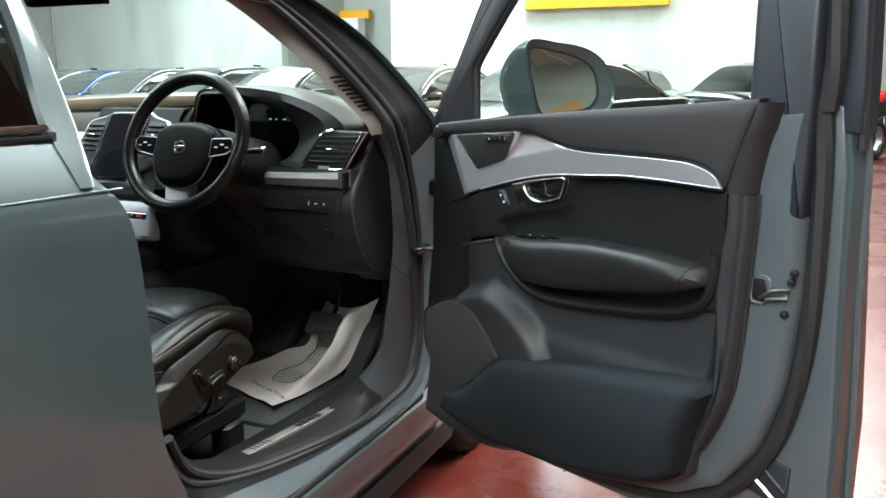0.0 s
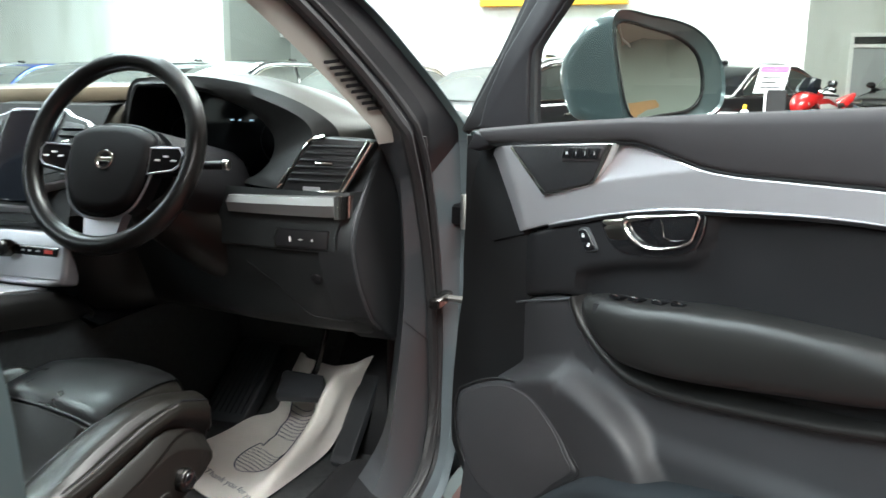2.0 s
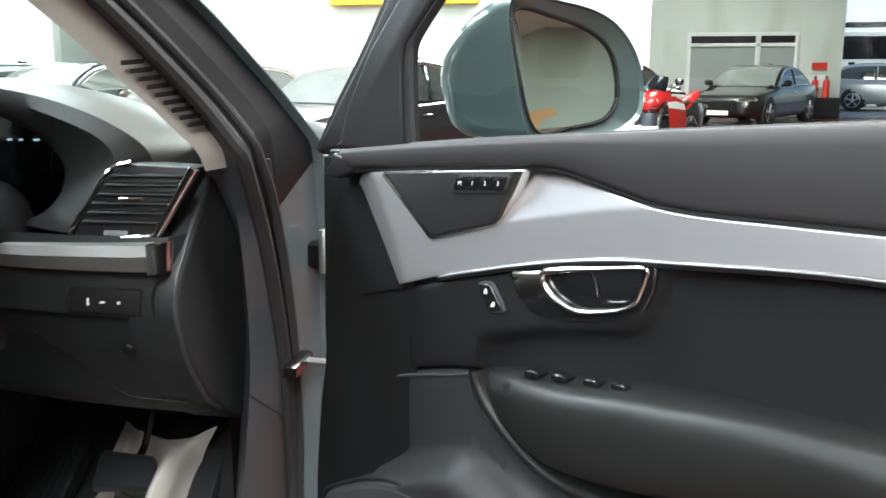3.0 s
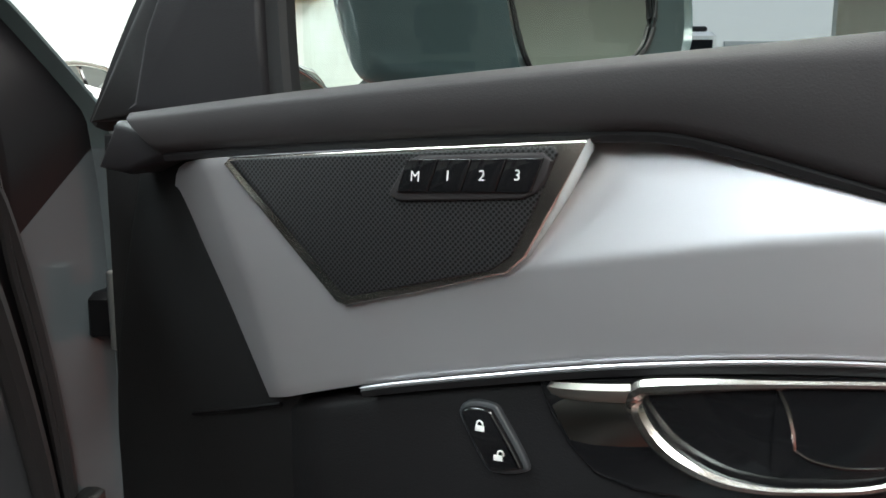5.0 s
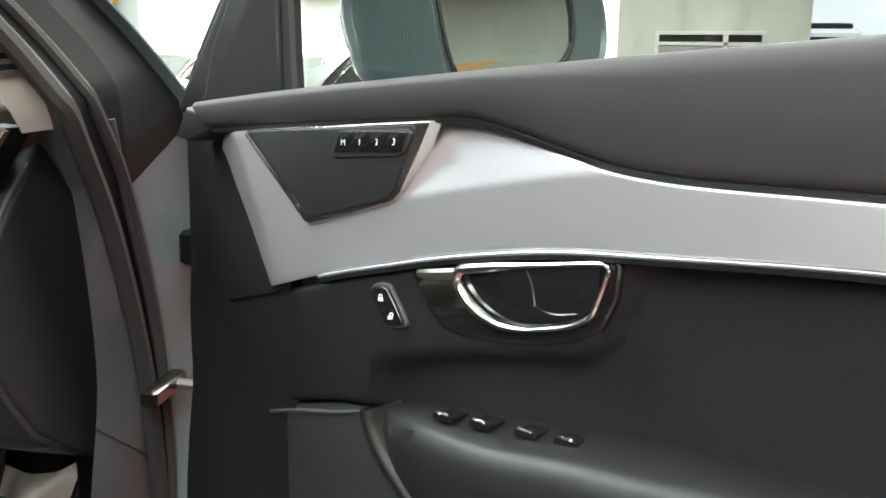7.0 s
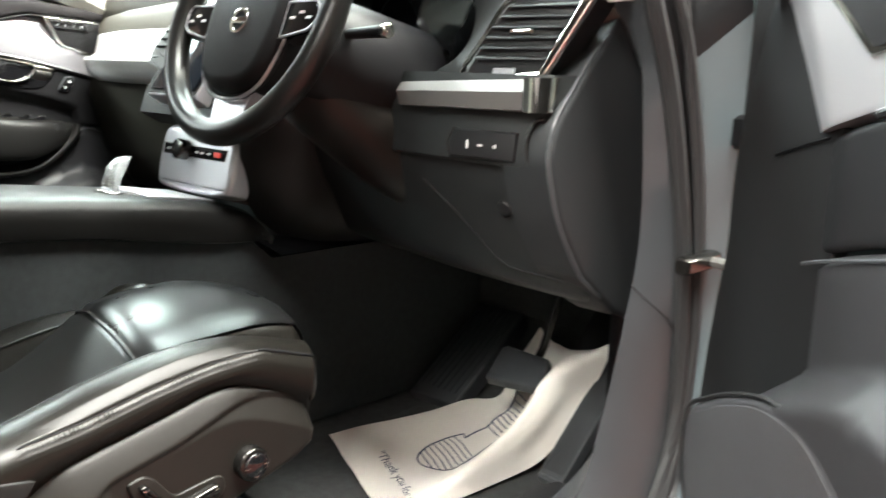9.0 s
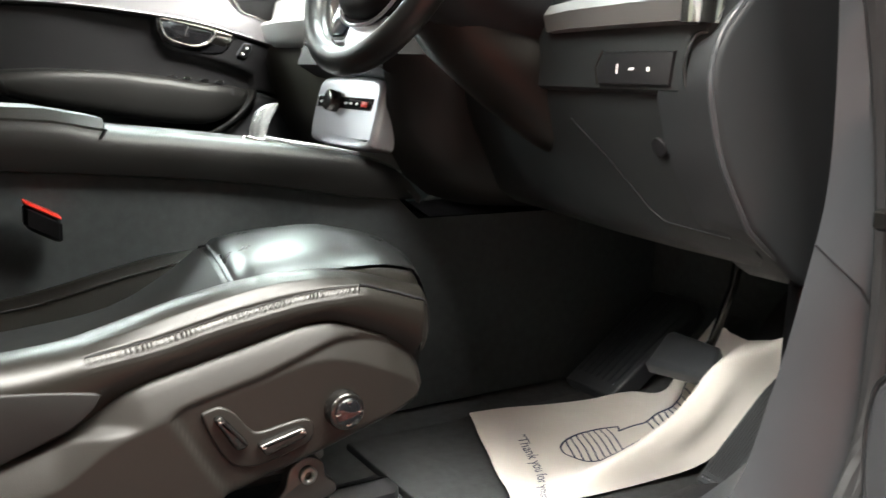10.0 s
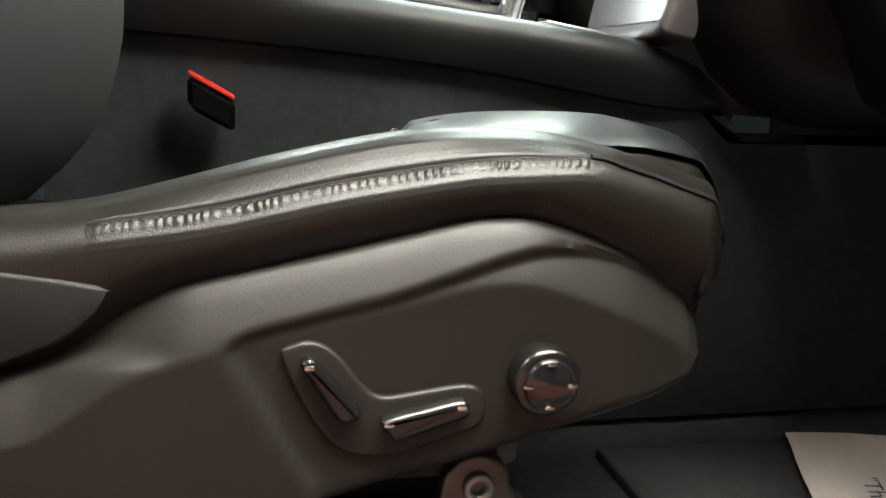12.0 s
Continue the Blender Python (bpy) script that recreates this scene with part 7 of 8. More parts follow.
# ---------- pedals and paper ----------
ACC0, ACC1 = Vector((-1.312, 2.552, 0.434)), Vector((-1.318, 2.795, 0.634))
ACD = (ACC1 - ACC0).normalized()
ACN = Vector((0, -ACD.z, ACD.y))


def ac(a, d, b):
    """Place on the accelerator: a across, d out of its face, b up along it."""
    return ACC0 + Vector((a, 0, 0)) + ACD * b + ACN * d


acc = part("accelerator_pedal", *plate([(-0.027, 0.0), (0.025, -0.004), (0.028, 0.004), (0.030, 0.30), (0.024, 0.312), (-0.022, 0.312), (-0.028, 0.30), (-0.030, 0.006)], ac, -0.020, 0.010, 0.004), PILLAR, car, "long ribbed rubber accelerator pedal")
for k in range(9):
    part("tread_rib", *tube([ac(-0.021 + 0.00525 * k, 0.0105, 0.020), ac(-0.021 + 0.0054 * k, 0.0105, 0.16), ac(-0.021 + 0.0055 * k, 0.0105, 0.298)], 0.0011, 5), RUBBER, acc)
for k in range(7):
    part("tread_stud", *box(-0.0024, 0.0024, -0.003, 0.003, 0.0095, 0.0125, 0.001, lambda a, b, c, k=k: ac(-0.021 + 0.007 * k + a, c, 0.010 + b)), PILLAR, acc)
brp = part("brake_pedal", *plate([(-1.541, 0.5755), (-1.5385, 0.569), (-1.405, 0.586), (-1.391, 0.590), (-1.389, 0.598), (-1.411, 0.621), (-1.420, 0.6265), (-1.546, 0.6195), (-1.556, 0.612)], lambda a, d, b: (a, 2.632 + 1.55 * (b - 0.578) - 0.28 * (a + 1.54) - d * 0.55, b + d * 0.85), -0.018, 0.006, 0.006), PILLAR, car, "rubber brake pedal pad")
part("pedal_arm", *tube([(-1.470, 2.70, 0.605), (-1.449, 2.692, 0.640), (-1.422, 2.697, 0.74), (-1.405, 2.69, 0.85), (-1.40, 2.68, 0.97)], [0.010, 0.0085, 0.0085, 0.010, 0.012], 10), CHROMEDARK, brp, "steel pedal arm")
fr_t = part("foot_rest", *plate([(-1.845, 0.0), (-1.715, 0.0), (-1.70, 0.012), (-1.700, 0.30), (-1.712, 0.315), (-1.835, 0.315), (-1.85, 0.30)], lambda a, d, b: (a, 2.70 + 0.83 * b - 0.56 * d, 0.425 + 0.56 * b + 0.83 * d), -0.03, 0.014, 0.008), PILLAR, car, "black rubber foot rest")
for k in range(7):
    part("tread_rib", *tube([(-1.828 + 0.018 * k, 2.70 + 0.83 * b - 0.0087, 0.425 + 0.56 * b + 0.0129) for b in (0.03, 0.16, 0.29)], 0.0022, 5), FRAMETRIM, fr_t)

# The paper mat is laid flat at its printed end, climbs behind the brake pedal and is buckled into a ridge beside the accelerator.
PV = (0.0, 0.25, 0.5, 0.68, 0.80, 0.90, 1.0)
P_LEFT = ((-1.766, 2.379, 0.437), (-1.752, 2.50, 0.433), (-1.722, 2.63, 0.434), (-1.688, 2.735, 0.444), (-1.636, 2.785, 0.458), (-1.622, 2.82, 0.530), (-1.603, 2.882, 0.612))
P_VALLEY = ((-1.520, 2.272, 0.434), (-1.505, 2.41, 0.433), (-1.487, 2.55, 0.438), (-1.468, 2.645, 0.468), (-1.463, 2.70, 0.505), (-1.48, 2.755, 0.555), (-1.500, 2.806, 0.615))
P_CREST = ((-1.450, 2.243, 0.437), (-1.430, 2.350, 0.453), (-1.408, 2.485, 0.494), (-1.388, 2.562, 0.556), (-1.378, 2.607, 0.612), (-1.372, 2.665, 0.640), (-1.382, 2.735, 0.640))
P_EDGE = ((-1.408, 2.214, 0.443), (-1.398, 2.330, 0.433), (-1.385, 2.480, 0.434), (-1.364, 2.600, 0.452), (-1.345, 2.665, 0.522), (-1.330, 2.735, 0.610), (-1.285, 2.715, 0.690))


def paper_spot(u, v):
    """u across the sheet from the tunnel to the sill, v from the printed end to the pedals."""
    rows_ = [np.array([along(v, [(a, q[i]) for a, q in zip(PV, rr_)]) for i in range(3)]) for rr_ in (P_LEFT, P_VALLEY, P_CREST, P_EDGE)]
    ua = (0.0, 0.62, 0.82, 1.0)
    p_ = np.array([along(u, [(a, float(r_[i])) for a, r_ in zip(ua, rows_)]) for i in range(3)])
    soft = 0.0018 * math.sin(19 * u + 11 * v) + 0.0012 * math.sin(43 * u - 27 * v) * v + 0.004 * bell(u - 0.33 - 0.3 * (v - 0.6), 0.03) * bell(v - 0.66, 0.10)
    dent = 0.007 * bell(u - 0.90, 0.03) * bell(v - 0.74, 0.10) - 0.005 * bell(u - 0.95, 0.03) * bell(v - 0.66, 0.07)
    return Vector((p_[0] + dent, p_[1] - dent * 0.6, max(p_[2], 0.432) + max(soft, -0.001)))


NU, NV = 56, 60
rows = [[paper_spot(i / NU, j / NV) for i in range(NU + 1)] for j in range(NV + 1)]
vv, ff = loft(rows)
vv2 = [v + Vector((0, 0, 0.0010)) for v in vv]
cnt = len(vv)
paper = tagged(part("paper_mat", vv + vv2, ff + [tuple(i + cnt for i in q[::-1]) for q in ff], PAPER, None, fix=False, sharp=180), "crumpled white paper floor protector with a printed footprint", "paper mat")


def paper_print(u, v, lift=0.0022):
    return paper_spot(u, v) + Vector((0, 0, lift))


part("paper_text", *text_mesh('"Thank you for your', 0.098, lambda a, b: paper_print(0.640 + a * 0.80, 0.140 + b * 0.58, 0.003)), INK, paper, "navy printed thank-you line", fix=False, smooth=False)
part("print_outline", *tube([paper_print(0.372 + 0.048 * k, 0.515 - 0.012 * k) for k in (0, 0.5, 1)], 0.0018, 5, 0.4), INK, paper)
TOE = [(0.50, 0.42), (0.57, 0.39), (0.64, 0.36), (0.75, 0.28), (0.83, 0.20), (0.87, 0.215)]
part("print_outline", *tube([paper_print(u, v) for u, v in curve([(0.372, 0.515), (0.36, 0.45), (0.38, 0.36), (0.42, 0.295), (0.48, 0.255), (0.56, 0.255), (0.64, 0.305), (0.715, 0.39), (0.755, 0.455)], 44)], 0.0020, 5, 0.4), INK, paper)
part("print_outline", *tube([paper_print(u, v) for v, u in curve(TOE, 40)], 0.0020, 5, 0.4), INK, paper)
part("print_outline", *tube([paper_print(u, v) for u, v in curve([(0.755, 0.455), (0.735, 0.56), (0.69, 0.66), (0.63, 0.76), (0.575, 0.86)], 30)], 0.0014, 5, 0.4), INK, paper)
for k in range(8):
    v = 0.290 + 0.026 * k
    a = along(v, [(0.26, 0.47), (0.295, 0.42), (0.36, 0.38), (0.45, 0.36), (0.52, 0.375)])
    b = along(v, [(0.26, 0.56), (0.305, 0.63), (0.39, 0.70), (0.48, 0.73)])
    part("print_stripe", *tube([paper_print(a + (b - a) * w, v - 0.03 * w + 0.02 * w * w) for w in np.linspace(0, 1, 10)], 0.0019, 5, 0.3), INK, paper)
for k in range(9):
    v = 0.625 + 0.026 * k
    a = along(v, TOE)
    b = along(v, [(0.60, 0.705), (0.66, 0.67), (0.76, 0.61), (0.86, 0.56)])
    part("print_stripe", *tube([paper_print(a + (b - a) * w, v - 0.02 * w) for w in np.linspace(0, 1, 10)], 0.0024, 5, 0.3), INK, paper)

# ---------- seats ----------
SH_TOP = [(1.30, 0.66), (1.45, 0.690), (1.5555, 0.7164), (1.5737, 0.7208), (1.5924, 0.7321), (1.6177, 0.7500), (1.6492, 0.7622), (1.7136, 0.7773), (1.7807, 0.7924), (1.8328, 0.8045), (1.858, 0.8056), (1.8878, 0.7991), (1.9188, 0.7874), (1.9469, 0.7750), (1.9763, 0.7585), (1.992, 0.7465), (2.003, 0.734)]
SH_BOT = [(1.30, 0.595), (1.50, 0.603), (1.587, 0.6125), (1.680, 0.6167), (1.7288, 0.6248), (1.7797, 0.6375), (1.846, 0.6541), (1.92, 0.6755), (1.960, 0.687), (1.978, 0.6965), (1.992, 0.711), (2.003, 0.730)]
SEAM = [(1.42, 0.786), (1.55, 0.791), (1.6085, 0.799), (1.6491, 0.8043), (1.6812, 0.8094), (1.714, 0.8167), (1.7474, 0.8241), (1.7816, 0.8303), (1.8109, 0.8351), (1.8343, 0.8382), (1.8707, 0.8402), (1.905, 0.8412), (1.9278, 0.8345), (1.9477, 0.8285), (1.9682, 0.8213), (1.987, 0.8150)]
LE_TOP = [(1.30, 0.80), (1.45, 0.796), (1.5527, 0.8015), (1.60, 0.807), (1.6477, 0.8185), (1.7144, 0.8365), (1.7837, 0.8518), (1.8197, 0.8552), (1.8567, 0.8550), (1.895, 0.849), (1.9191, 0.8425), (1.985, 0.822), (2.03, 0.775)]


def seat(xs, sign, label):
    """A front seat; xs its outer side, sign +1 for the driver."""
    def sx(a):
        return xs - sign * a

    def sp_(y, d, z):
        return Vector((sx(0) + sign * d, y, z))
    W = 0.52
    # cushion across the seat
    ZT = [(1.42, 0.735), (1.6, 0.745), (1.70, 0.766), (1.76, 0.806), (1.80, 0.840), (1.84, 0.852), (1.88, 0.856), (1.94, 0.857), (1.99, 0.848)]

    made = {}

    def profile(y):
        zt, lt, sh, sm = along(y, ZT), along(y, LE_TOP[:12]), along(y, SH_TOP), along(y, SEAM)
        sm = min(sm, lt - 0.003)
        return [(0.020, min(sh - 0.03, sm - 0.05)), (0.010, min(sh - 0.002, sm - 0.034)), (0.000, min(sh + 0.014, sm - 0.022)), (-0.001, sm - 0.016), (0.0012, sm - 0.010), (0.0056, sm - 0.0045), (0.0105, sm), (0.016, sm + 0.38 * (lt - sm)), (0.024, sm + 0.76 * (lt - sm)), (0.036, lt), (0.054, lt + 0.001), (0.075, lt - 0.006), (0.095, lt - 0.018), (0.108, zt - 0.022), (0.13, zt - 0.014), (0.17, zt - 0.008), (0.22, zt - 0.005), (0.26, zt - 0.004)]

    def cushion(y, curl=0.0, lift=0.0):
        """A row across the cushion; curl rolls it over the front edge."""
        if (y, curl, lift) in made:
            return made[(y, curl, lift)]
        pr = profile(y)
        sec = [(a, z) for a, z in pr] + [(W - a, z) for a, z in pr[-2::-1]]
        row = []
        for a, z in sec:
            mid = 1 - ((a - 0.26) / 0.26) ** 2
            yy = y + 0.060 * mid * step(y, 1.68, 1.985) + along(a, [(0.0, 0.0), (0.05, 0.0), (0.11, -0.02), (0.20, -0.012), (0.295, 0.004), (0.38, 0.022), (0.46, 0.020), (0.52, 0.0)]) * step(y, 1.50, 1.78) * (1 - step(y, 1.80, 1.985))
            zz = z + lift - 0.055 * step(a, 0.38, 0.45) * (1 - step(y, 1.88, 1.97))
            ins = 0.0
            if curl > 0:
                base = min(0.712, z - 0.01)
                zz = base + (z - base + lift) * math.cos(min(curl, 1.571)) - 0.10 * max(0, curl - 1.571)
                yy += (0.021 + 0.022 * mid + lift) * math.sin(min(curl, 1.571))
                ins = 0.020 * math.sin(curl) ** 2 * max(0, 1 - min(a, W - a) / 0.10)
                low = step(0.768 - zz, 0.0, 0.09)
                yy -= 0.055 * low
                ins += 0.015 * low * max(0, 1 - min(a, W - a) / 0.06)
            row.append((sx(a + ins * (1 if a < 0.26 else -1)), yy, zz))
        made[(y, curl, lift)] = row
        return row
    ylist = list(np.linspace(1.42, 1.985, 76))
    curls = [0.12, 0.3, 0.5, 0.7, 0.9, 1.1, 1.3, 1.45, 1.571, 1.68, 1.80, 1.92]
    rows = [cushion(y) for y in ylist] + [cushion(1.985, c) for c in curls]
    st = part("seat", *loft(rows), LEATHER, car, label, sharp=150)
    lo, hi = 14, 21
    part("cushion_panel", *loft([cushion(y, 0, 0.004)[lo:hi] for y in np.linspace(1.45, 1.791, 14)]), LEATHER_PERF, st, "perforated leather seat centre")
    part("thigh_panel", *loft([cushion(1.802, 0, 0.0)[lo - 1:hi + 1]] + [cushion(y, 0, 0.006)[lo - 1:hi + 1] for y in np.linspace(1.810, 1.985, 12)] + [cushion(1.985, c, 0.006)[lo - 1:hi + 1] for c in curls[:7]]), LEATHER_FINE, st, "smooth leather thigh support")
    part("cushion_seam", *tube([(x, y, z + 0.001) for x, y, z in cushion(1.797, 0, 0.002)[lo - 1:hi + 1]], 0.002, 6), BLACK, st)
    for side in (12, 22):
        part("bolster_crease", *tube([(cushion(y)[side][0], cushion(y)[side][1], cushion(y)[side][2]) for y in ylist[::5]], 0.0018, 6), BLACK, st)
    # stitching along the bolster
    out = Vector((sign * 0.72, 0.0, 0.69))

    def skin(y, k, lift=0.0):
        """A point on the bolster, k counted along the section."""
        r = cushion(y)
        i = int(min(k, 33))
        return Vector(r[i]).lerp(Vector(r[i + 1]), k - i) + out * lift
    part("bolster_seam", *tube([skin(y, 6.0, -0.0001) for y in np.linspace(1.604, 1.908, 60)], 0.0011, 6), BLACK, st)
    dash_l = []
    for k in range(52):
        c0_, c1_ = skin(1.612 + 0.0056 * k, 5.72, 0.0006), skin(1.6152 + 0.0056 * k, 5.78, 0.0006)
        dash_l.append(tube([c0_, c1_], 0.0009, 5))
    part("stitches", *join(*dash_l), THREAD, st, "dark thread stitches", fix=False)
    if sign > 0:
        welt = []
        for k in range(420):
            y = 1.600 + 0.000735 * k
            fade = min(1.0, k / 14, (419 - k) / 14)
            pull = (0.5 + 0.5 * math.sin(2 * math.pi * y / 0.0056 + 1.1 * math.sin(140 * y) + 0.8 * math.sin(317 * y))) * (0.6 + 0.4 * math.sin(89 * y + 2 * math.sin(41 * y)))
            fine = math.sin(2 * math.pi * y / 0.0047)
            row = []
            for i in range(31):
                q = 3.0 + 0.2 * i
                lift = 0.0004
                if q < 5.9:
                    lift += 0.0009 * pull * step(q, 4.5, 5.2) * (1 - 0.6 * step(q, 5.4, 5.9)) + 0.0004 * step(q, 4.4, 5.6)
                elif q < 6.15:
                    lift -= 0.0012
                else:
                    lift += 0.0006 * math.exp(-((q - 6.5) / 0.25) ** 2) + 0.00022 * fine * math.sin(11.0 * q + 2.1 * math.sin(53 * y)) * math.exp(-((q - 7.3) / 0.6) ** 2)
                lift = (lift if 0 < i < 30 else -0.0003) * fade - 0.0003 * (1 - fade)
                row.append(skin(y, q, lift))
            welt.append(row)
        part("seam_welt", *loft(welt), LEATHER, st, "puckered leather along the seam", fix=False, sharp=180)
    part("corner_seam", *tube([skin(y, 6.0, 0.0006) for y in np.linspace(1.902, 1.985, 12)] + [Vector(cushion(1.985, c)[6]) + out * 0.0006 for c in (0.2, 0.4, 0.6, 0.9)], 0.0021, 6), BLACK, st, "black piping over the front corner")
    # side shield
    plo = np.array([(1.681, 0.7275), (1.686, 0.7335), (1.694, 0.7372), (1.7132, 0.7422), (1.7459, 0.7500), (1.7792, 0.7579), (1.8131, 0.7688), (1.8546, 0.7812), (1.885, 0.7845), (1.93, 0.778), (1.975, 0.757), (2.02, 0.72), (2.02, 0.66), (1.95, 0.655), (1.85, 0.625), (1.742, 0.612), (1.735, 0.635), (1.7231, 0.6531), (1.7097, 0.6757), (1.6936, 0.7048), (1.685, 0.720)])
    rec = np.array(ring(plo, 110))
    nxt = np.roll(rec, -1, axis=0)

    def inside(s, z):
        """Distance inside the recess, negative outside."""
        q = np.array((s, z))
        d = nxt - rec
        u = np.clip(((q - rec) * d).sum(1) / (d * d).sum(1), 0, 1)
        dist = np.linalg.norm(rec + d * u[:, None] - q, axis=1).min()
        cross = ((rec[:, 1] > z) != (nxt[:, 1] > z)) & (s < (nxt[:, 0] - rec[:, 0]) * (z - rec[:, 1]) / (nxt[:, 1] - rec[:, 1] + 1e-12) + rec[:, 0])
        return dist if cross.sum() % 2 else -dist

    def shield_depth(s, z, v):
        drop = max(0.0, 1 - (along(s, SH_TOP) - z) / 0.042)
        rear = 0.010 * step(1.66 - s, 0.0, 0.05) * step(z - 0.722, -0.004, 0.006)
        return 0.017 - 0.025 * drop ** 1.15 - 0.004 * step(s, 1.93, 1.975) - 0.022 * step(s, 1.974, 2.004) ** 1.5 - rear - (0.0065 * step(inside(s, z), -0.003, 0.006) if s > 1.66 else 0.0)
    sh = part("side_shield", *band(sp_, (1.30, 1.30), (2.000, 2.000), SH_TOP, SH_BOT, shield_depth, -0.05, 150, 56, 0.006, 0.005), SHIELD, st, "grey plastic seat side shield")
    part("switch_bed", *plate(ring([(1.7116, 0.7244), (1.7175, 0.7300), (1.7320, 0.7320), (1.7463, 0.7232), (1.7620, 0.7030), (1.774, 0.6960), (1.797, 0.6985), (1.822, 0.7015), (1.8335, 0.6990), (1.8385, 0.6900), (1.8345, 0.6745), (1.8101, 0.6650), (1.7818, 0.6575), (1.7608, 0.6575), (1.7450, 0.6635), (1.7332, 0.6772), (1.7198, 0.7030)], 80), sp_, 0.006, 0.0145, 0.003), SHIELD, sh)
    part("backrest_switch", *plate(ring([(1.7236, 0.7190), (1.7262, 0.7235), (1.7320, 0.7228), (1.746, 0.7065), (1.7585, 0.6905), (1.7580, 0.6850), (1.7510, 0.6828), (1.7445, 0.6850), (1.734, 0.7020)], 40), sp_, 0.010, 0.023, 0.004), CHROMEDARK, sh, "dark chrome backrest switch")
    part("cushion_switch", *plate(ring([(1.7712, 0.6820), (1.7760, 0.6855), (1.798, 0.6905), (1.8200, 0.6950), (1.8255, 0.6915), (1.8245, 0.6840), (1.805, 0.6775), (1.7840, 0.6712), (1.7780, 0.6720)], 40), sp_, 0.010, 0.025, 0.004), CHROMEDARK, sh, "dark chrome cushion switch")
    # chrome chips stand in for glints on the dark switches
    for y, z in ((1.7285, 0.7195), (1.8205, 0.6905), (1.776, 0.6815)):
        part("switch_glint", *box(-0.003, 0.003, -0.0015, 0.0015, 0, 0.001, 0.0004, lambda a, b, c: sp_(y + a, 0.0242 + c, z + b)), CHROME, sh)
    kb = part("lumbar_knob", *disc(sp_(1.874, 0.006, 0.705), (sign, 0, 0), 0.0225, 0.022, 32, 0.004), CHROMEDARK, sh, "round dark chrome lumbar knob")
    part("knob_face", *disc(sp_(1.874, 0.027, 0.705), (sign, 0, 0), 0.0165, 0.004, 28, 0.002), GLOSS, kb)
    for ang in range(4):
        part("knob_mark", *box(-0.003, 0.003, -0.0012, 0.0012, 0, 0.001, 0.0004, lambda a, b, c: sp_(1.874 + 0.0140 * math.cos(ang * 1.571) + a, 0.0312 + c, 0.705 + 0.0140 * math.sin(ang * 1.571) + b)), CHROME, kb)
    part("hinge_cover", *plate([(1.36, 0.69), (1.36, 0.795), (1.50, 0.780), (1.5609, 0.7735), (1.5896, 0.7690), (1.6103, 0.7650), (1.6165, 0.7615), (1.609, 0.7485), (1.598, 0.7380), (1.5846, 0.7300), (1.5573, 0.7195), (1.46, 0.685)], sp_, -0.03, 0.0035, 0.003), SHIELD_DARK, st, "black recliner cover")
    # backrest
    rows = []
    for k in range(26):
        u = k / 25
        z = 0.72 + 0.70 * u
        y = along(z, [(0.72, 1.43), (0.79, 1.506), (0.833, 1.534), (0.90, 1.556), (0.957, 1.562), (1.0, 1.558), (1.064, 1.544), (1.2, 1.50), (1.42, 1.40)]) - 0.060 + (0.0 if sign > 0 else 0.033)
        w = W / 2 * (1.0 - 0.10 * u ** 2)
        c = W / 2
        sec = []
        for a, d in ((-1.0, -0.09), (-1.03, -0.02), (-1.0, 0.045), (-0.90, 0.075), (-0.72, 0.055), (-0.55, 0.02), (0, 0.015), (0.55, 0.02), (0.72, 0.055), (0.90, 0.075), (1.0, 0.045), (1.03, -0.02), (1.0, -0.09)):
            sec.append((sx(c + a * w), y - 0.015 + 0.033 * (a - 1) + d, z))
        rows.append(sec)
    part("backrest", *loft(rows, True, True), LIT_BACKREST, st, "black leather backrest with side bolsters")
    part("head_restraint", *box(sx(W / 2) - 0.13, sx(W / 2) + 0.13, 1.17, 1.29, 1.45, 1.63, 0.05), LEATHER, st)
    # frame and rails
    for a in (0.04, W - 0.06):
        rl = part("seat_rail", *box(sx(a) - 0.022, sx(a) + 0.022, 1.35, 1.976, 0.515, 0.577, 0.012), BLACK, st, "black seat rail")
        part("rail_foot", *box(sx(a) - 0.03, sx(a) + 0.03, 1.40, 1.52, 0.41, 0.52, 0.01), BLACK, rl)
        part("rail_foot", *box(sx(a) - 0.03, sx(a) + 0.03, 1.86, 1.95, 0.41, 0.52, 0.01), BLACK, rl)
        br = part("height_bracket", *plate([tuple(q) for q in ring([(1.795, 0.585), (1.815, 0.603), (1.822, 0.628), (1.842, 0.640), (1.863, 0.630), (1.868, 0.611), (1.880, 0.600), (1.878, 0.585), (1.84, 0.58)], 36)], lambda y, d, z: Vector((sx(a - 0.02) + sign * d, y, z)), -0.012, 0.004, 0.003), STEELDARK, st, "dark steel height bracket")
        part("bracket_bolt", *disc(Vector((sx(a - 0.02) + sign * 0.003, 1.843, 0.618)), (sign, 0, 0), 0.011, 0.008, 16, 0.002, 0.005), STEEL, br)
    part("seat_pan", *box(min(sx(0.03), sx(W - 0.03)), max(sx(0.03), sx(W - 0.03)), 1.36, 1.88, 0.60, 0.68, 0.02), BLACK, st)
    return st


seat(-1.31, 1, "black leather driver's seat with electric adjustment")
seat(2 * CX + 1.31, -1, "black leather passenger seat")
bk = part("seat_belt_buckle", *box(-1.868, -1.842, 1.617, 1.670, 0.835, 0.872, 0.006, lambda a, b, c: (a, b, c - 0.55 * (b - 1.63))), RECESS, car, "seat belt buckle")
part("release_button", *box(-1.866, -1.843, 1.618, 1.669, 0.8715, 0.8785, 0.002, lambda a, b, c: (a, b, c - 0.55 * (b - 1.63))), RED_BUTTON, bk, "red buckle button")
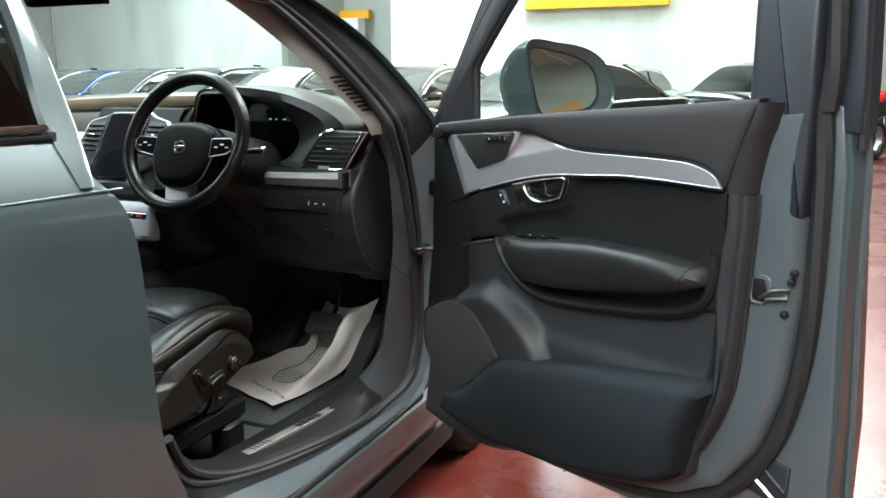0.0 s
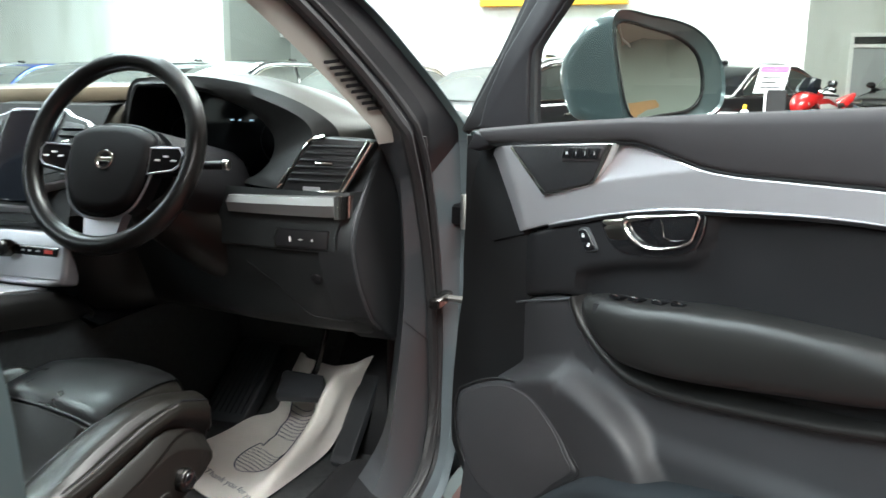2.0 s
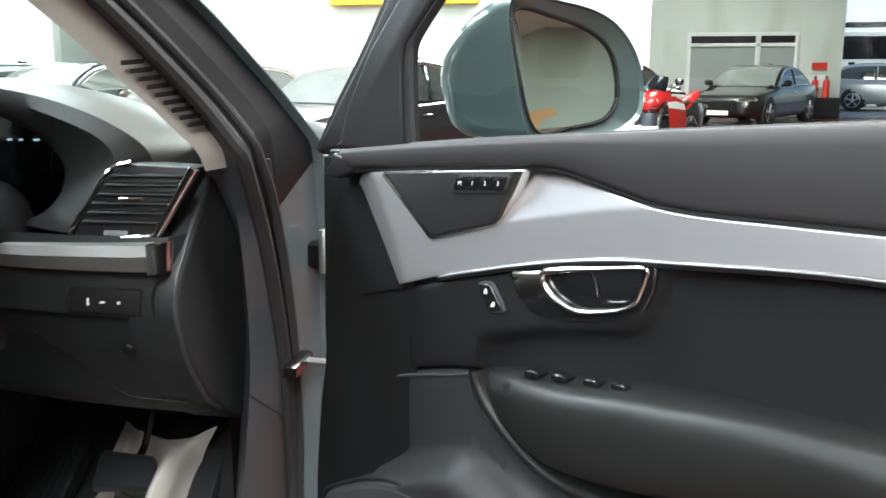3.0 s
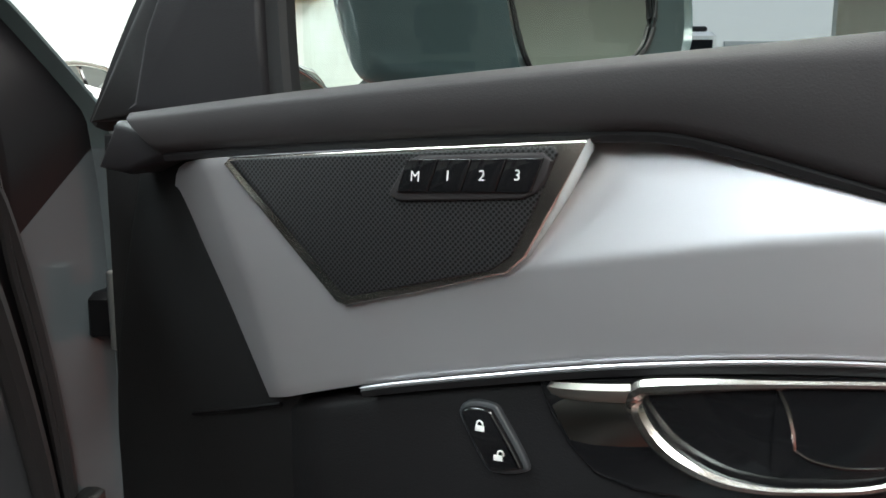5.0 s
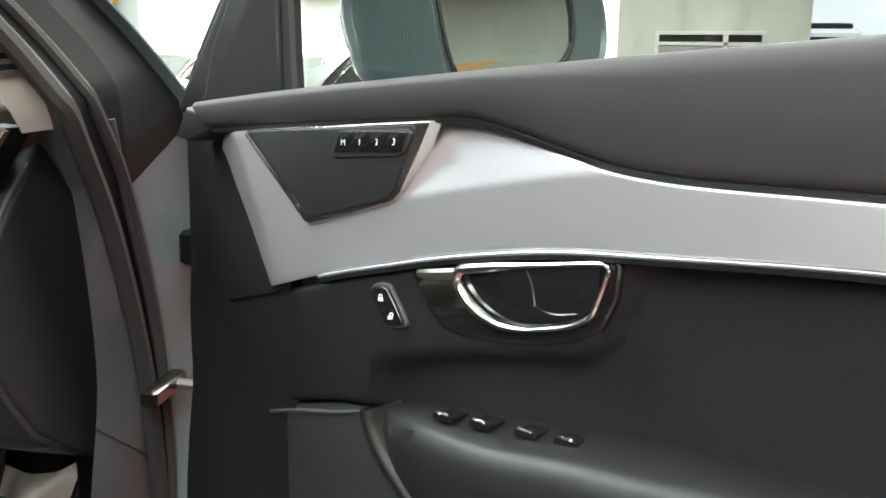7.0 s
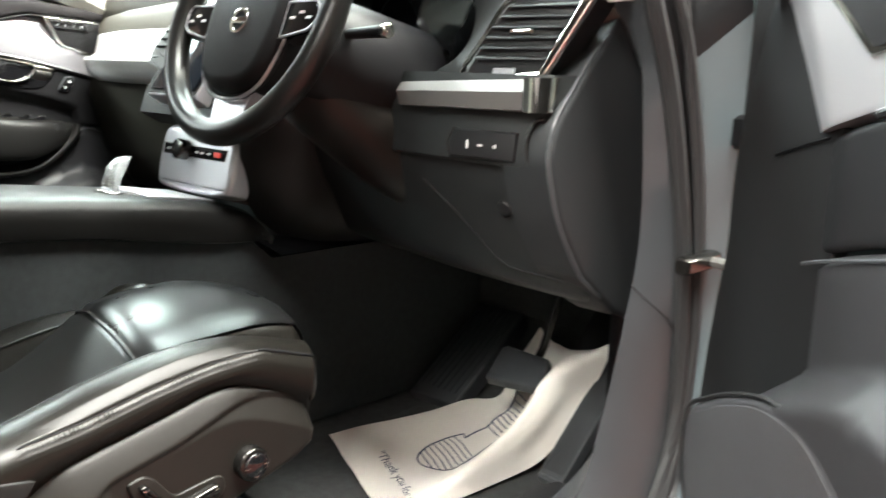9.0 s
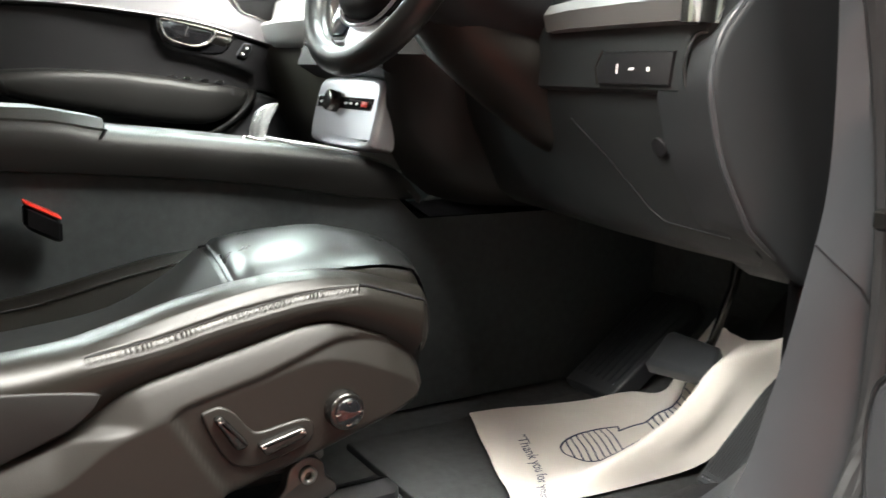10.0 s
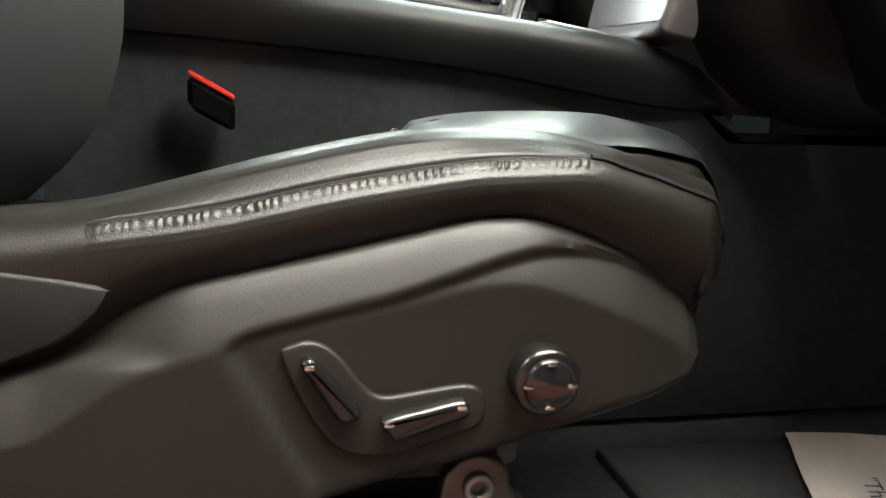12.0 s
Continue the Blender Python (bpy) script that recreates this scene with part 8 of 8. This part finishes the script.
part("rear_bench", *join(box(CX - 0.72, CX + 0.72, 0.1, 0.7, 0.42, 0.78, 0.06), box(CX - 0.72, CX + 0.72, -0.1, 0.14, 0.7, 1.4, 0.06)), LEATHER, car, "black leather rear bench")

# passenger's door seen across the cabin
pd = part("passenger_door", *plate([(s, z) for s, z in OUT], pp, -0.03, 0.046, 0.01), PAINT, car, "closed passenger's door")
door_trim(pp, pd, 0.05)
pg = part("window_glass", *loft([[pp(s, 0.02 + 0.5 * max(0, z - 1.33) * 0.6, z) for s in (0.25, 0.7, 1.2)] for z in (1.33, 1.5, 1.70)]), GLASS, pd)
pg.visible_shadow = False
part("pillar_cover", *tube([(-2.80, 2.45, 1.32), (-2.78, 2.2, 1.42), (-2.74, 1.7, 1.66)], 0.045, 8), BEIGE, car)
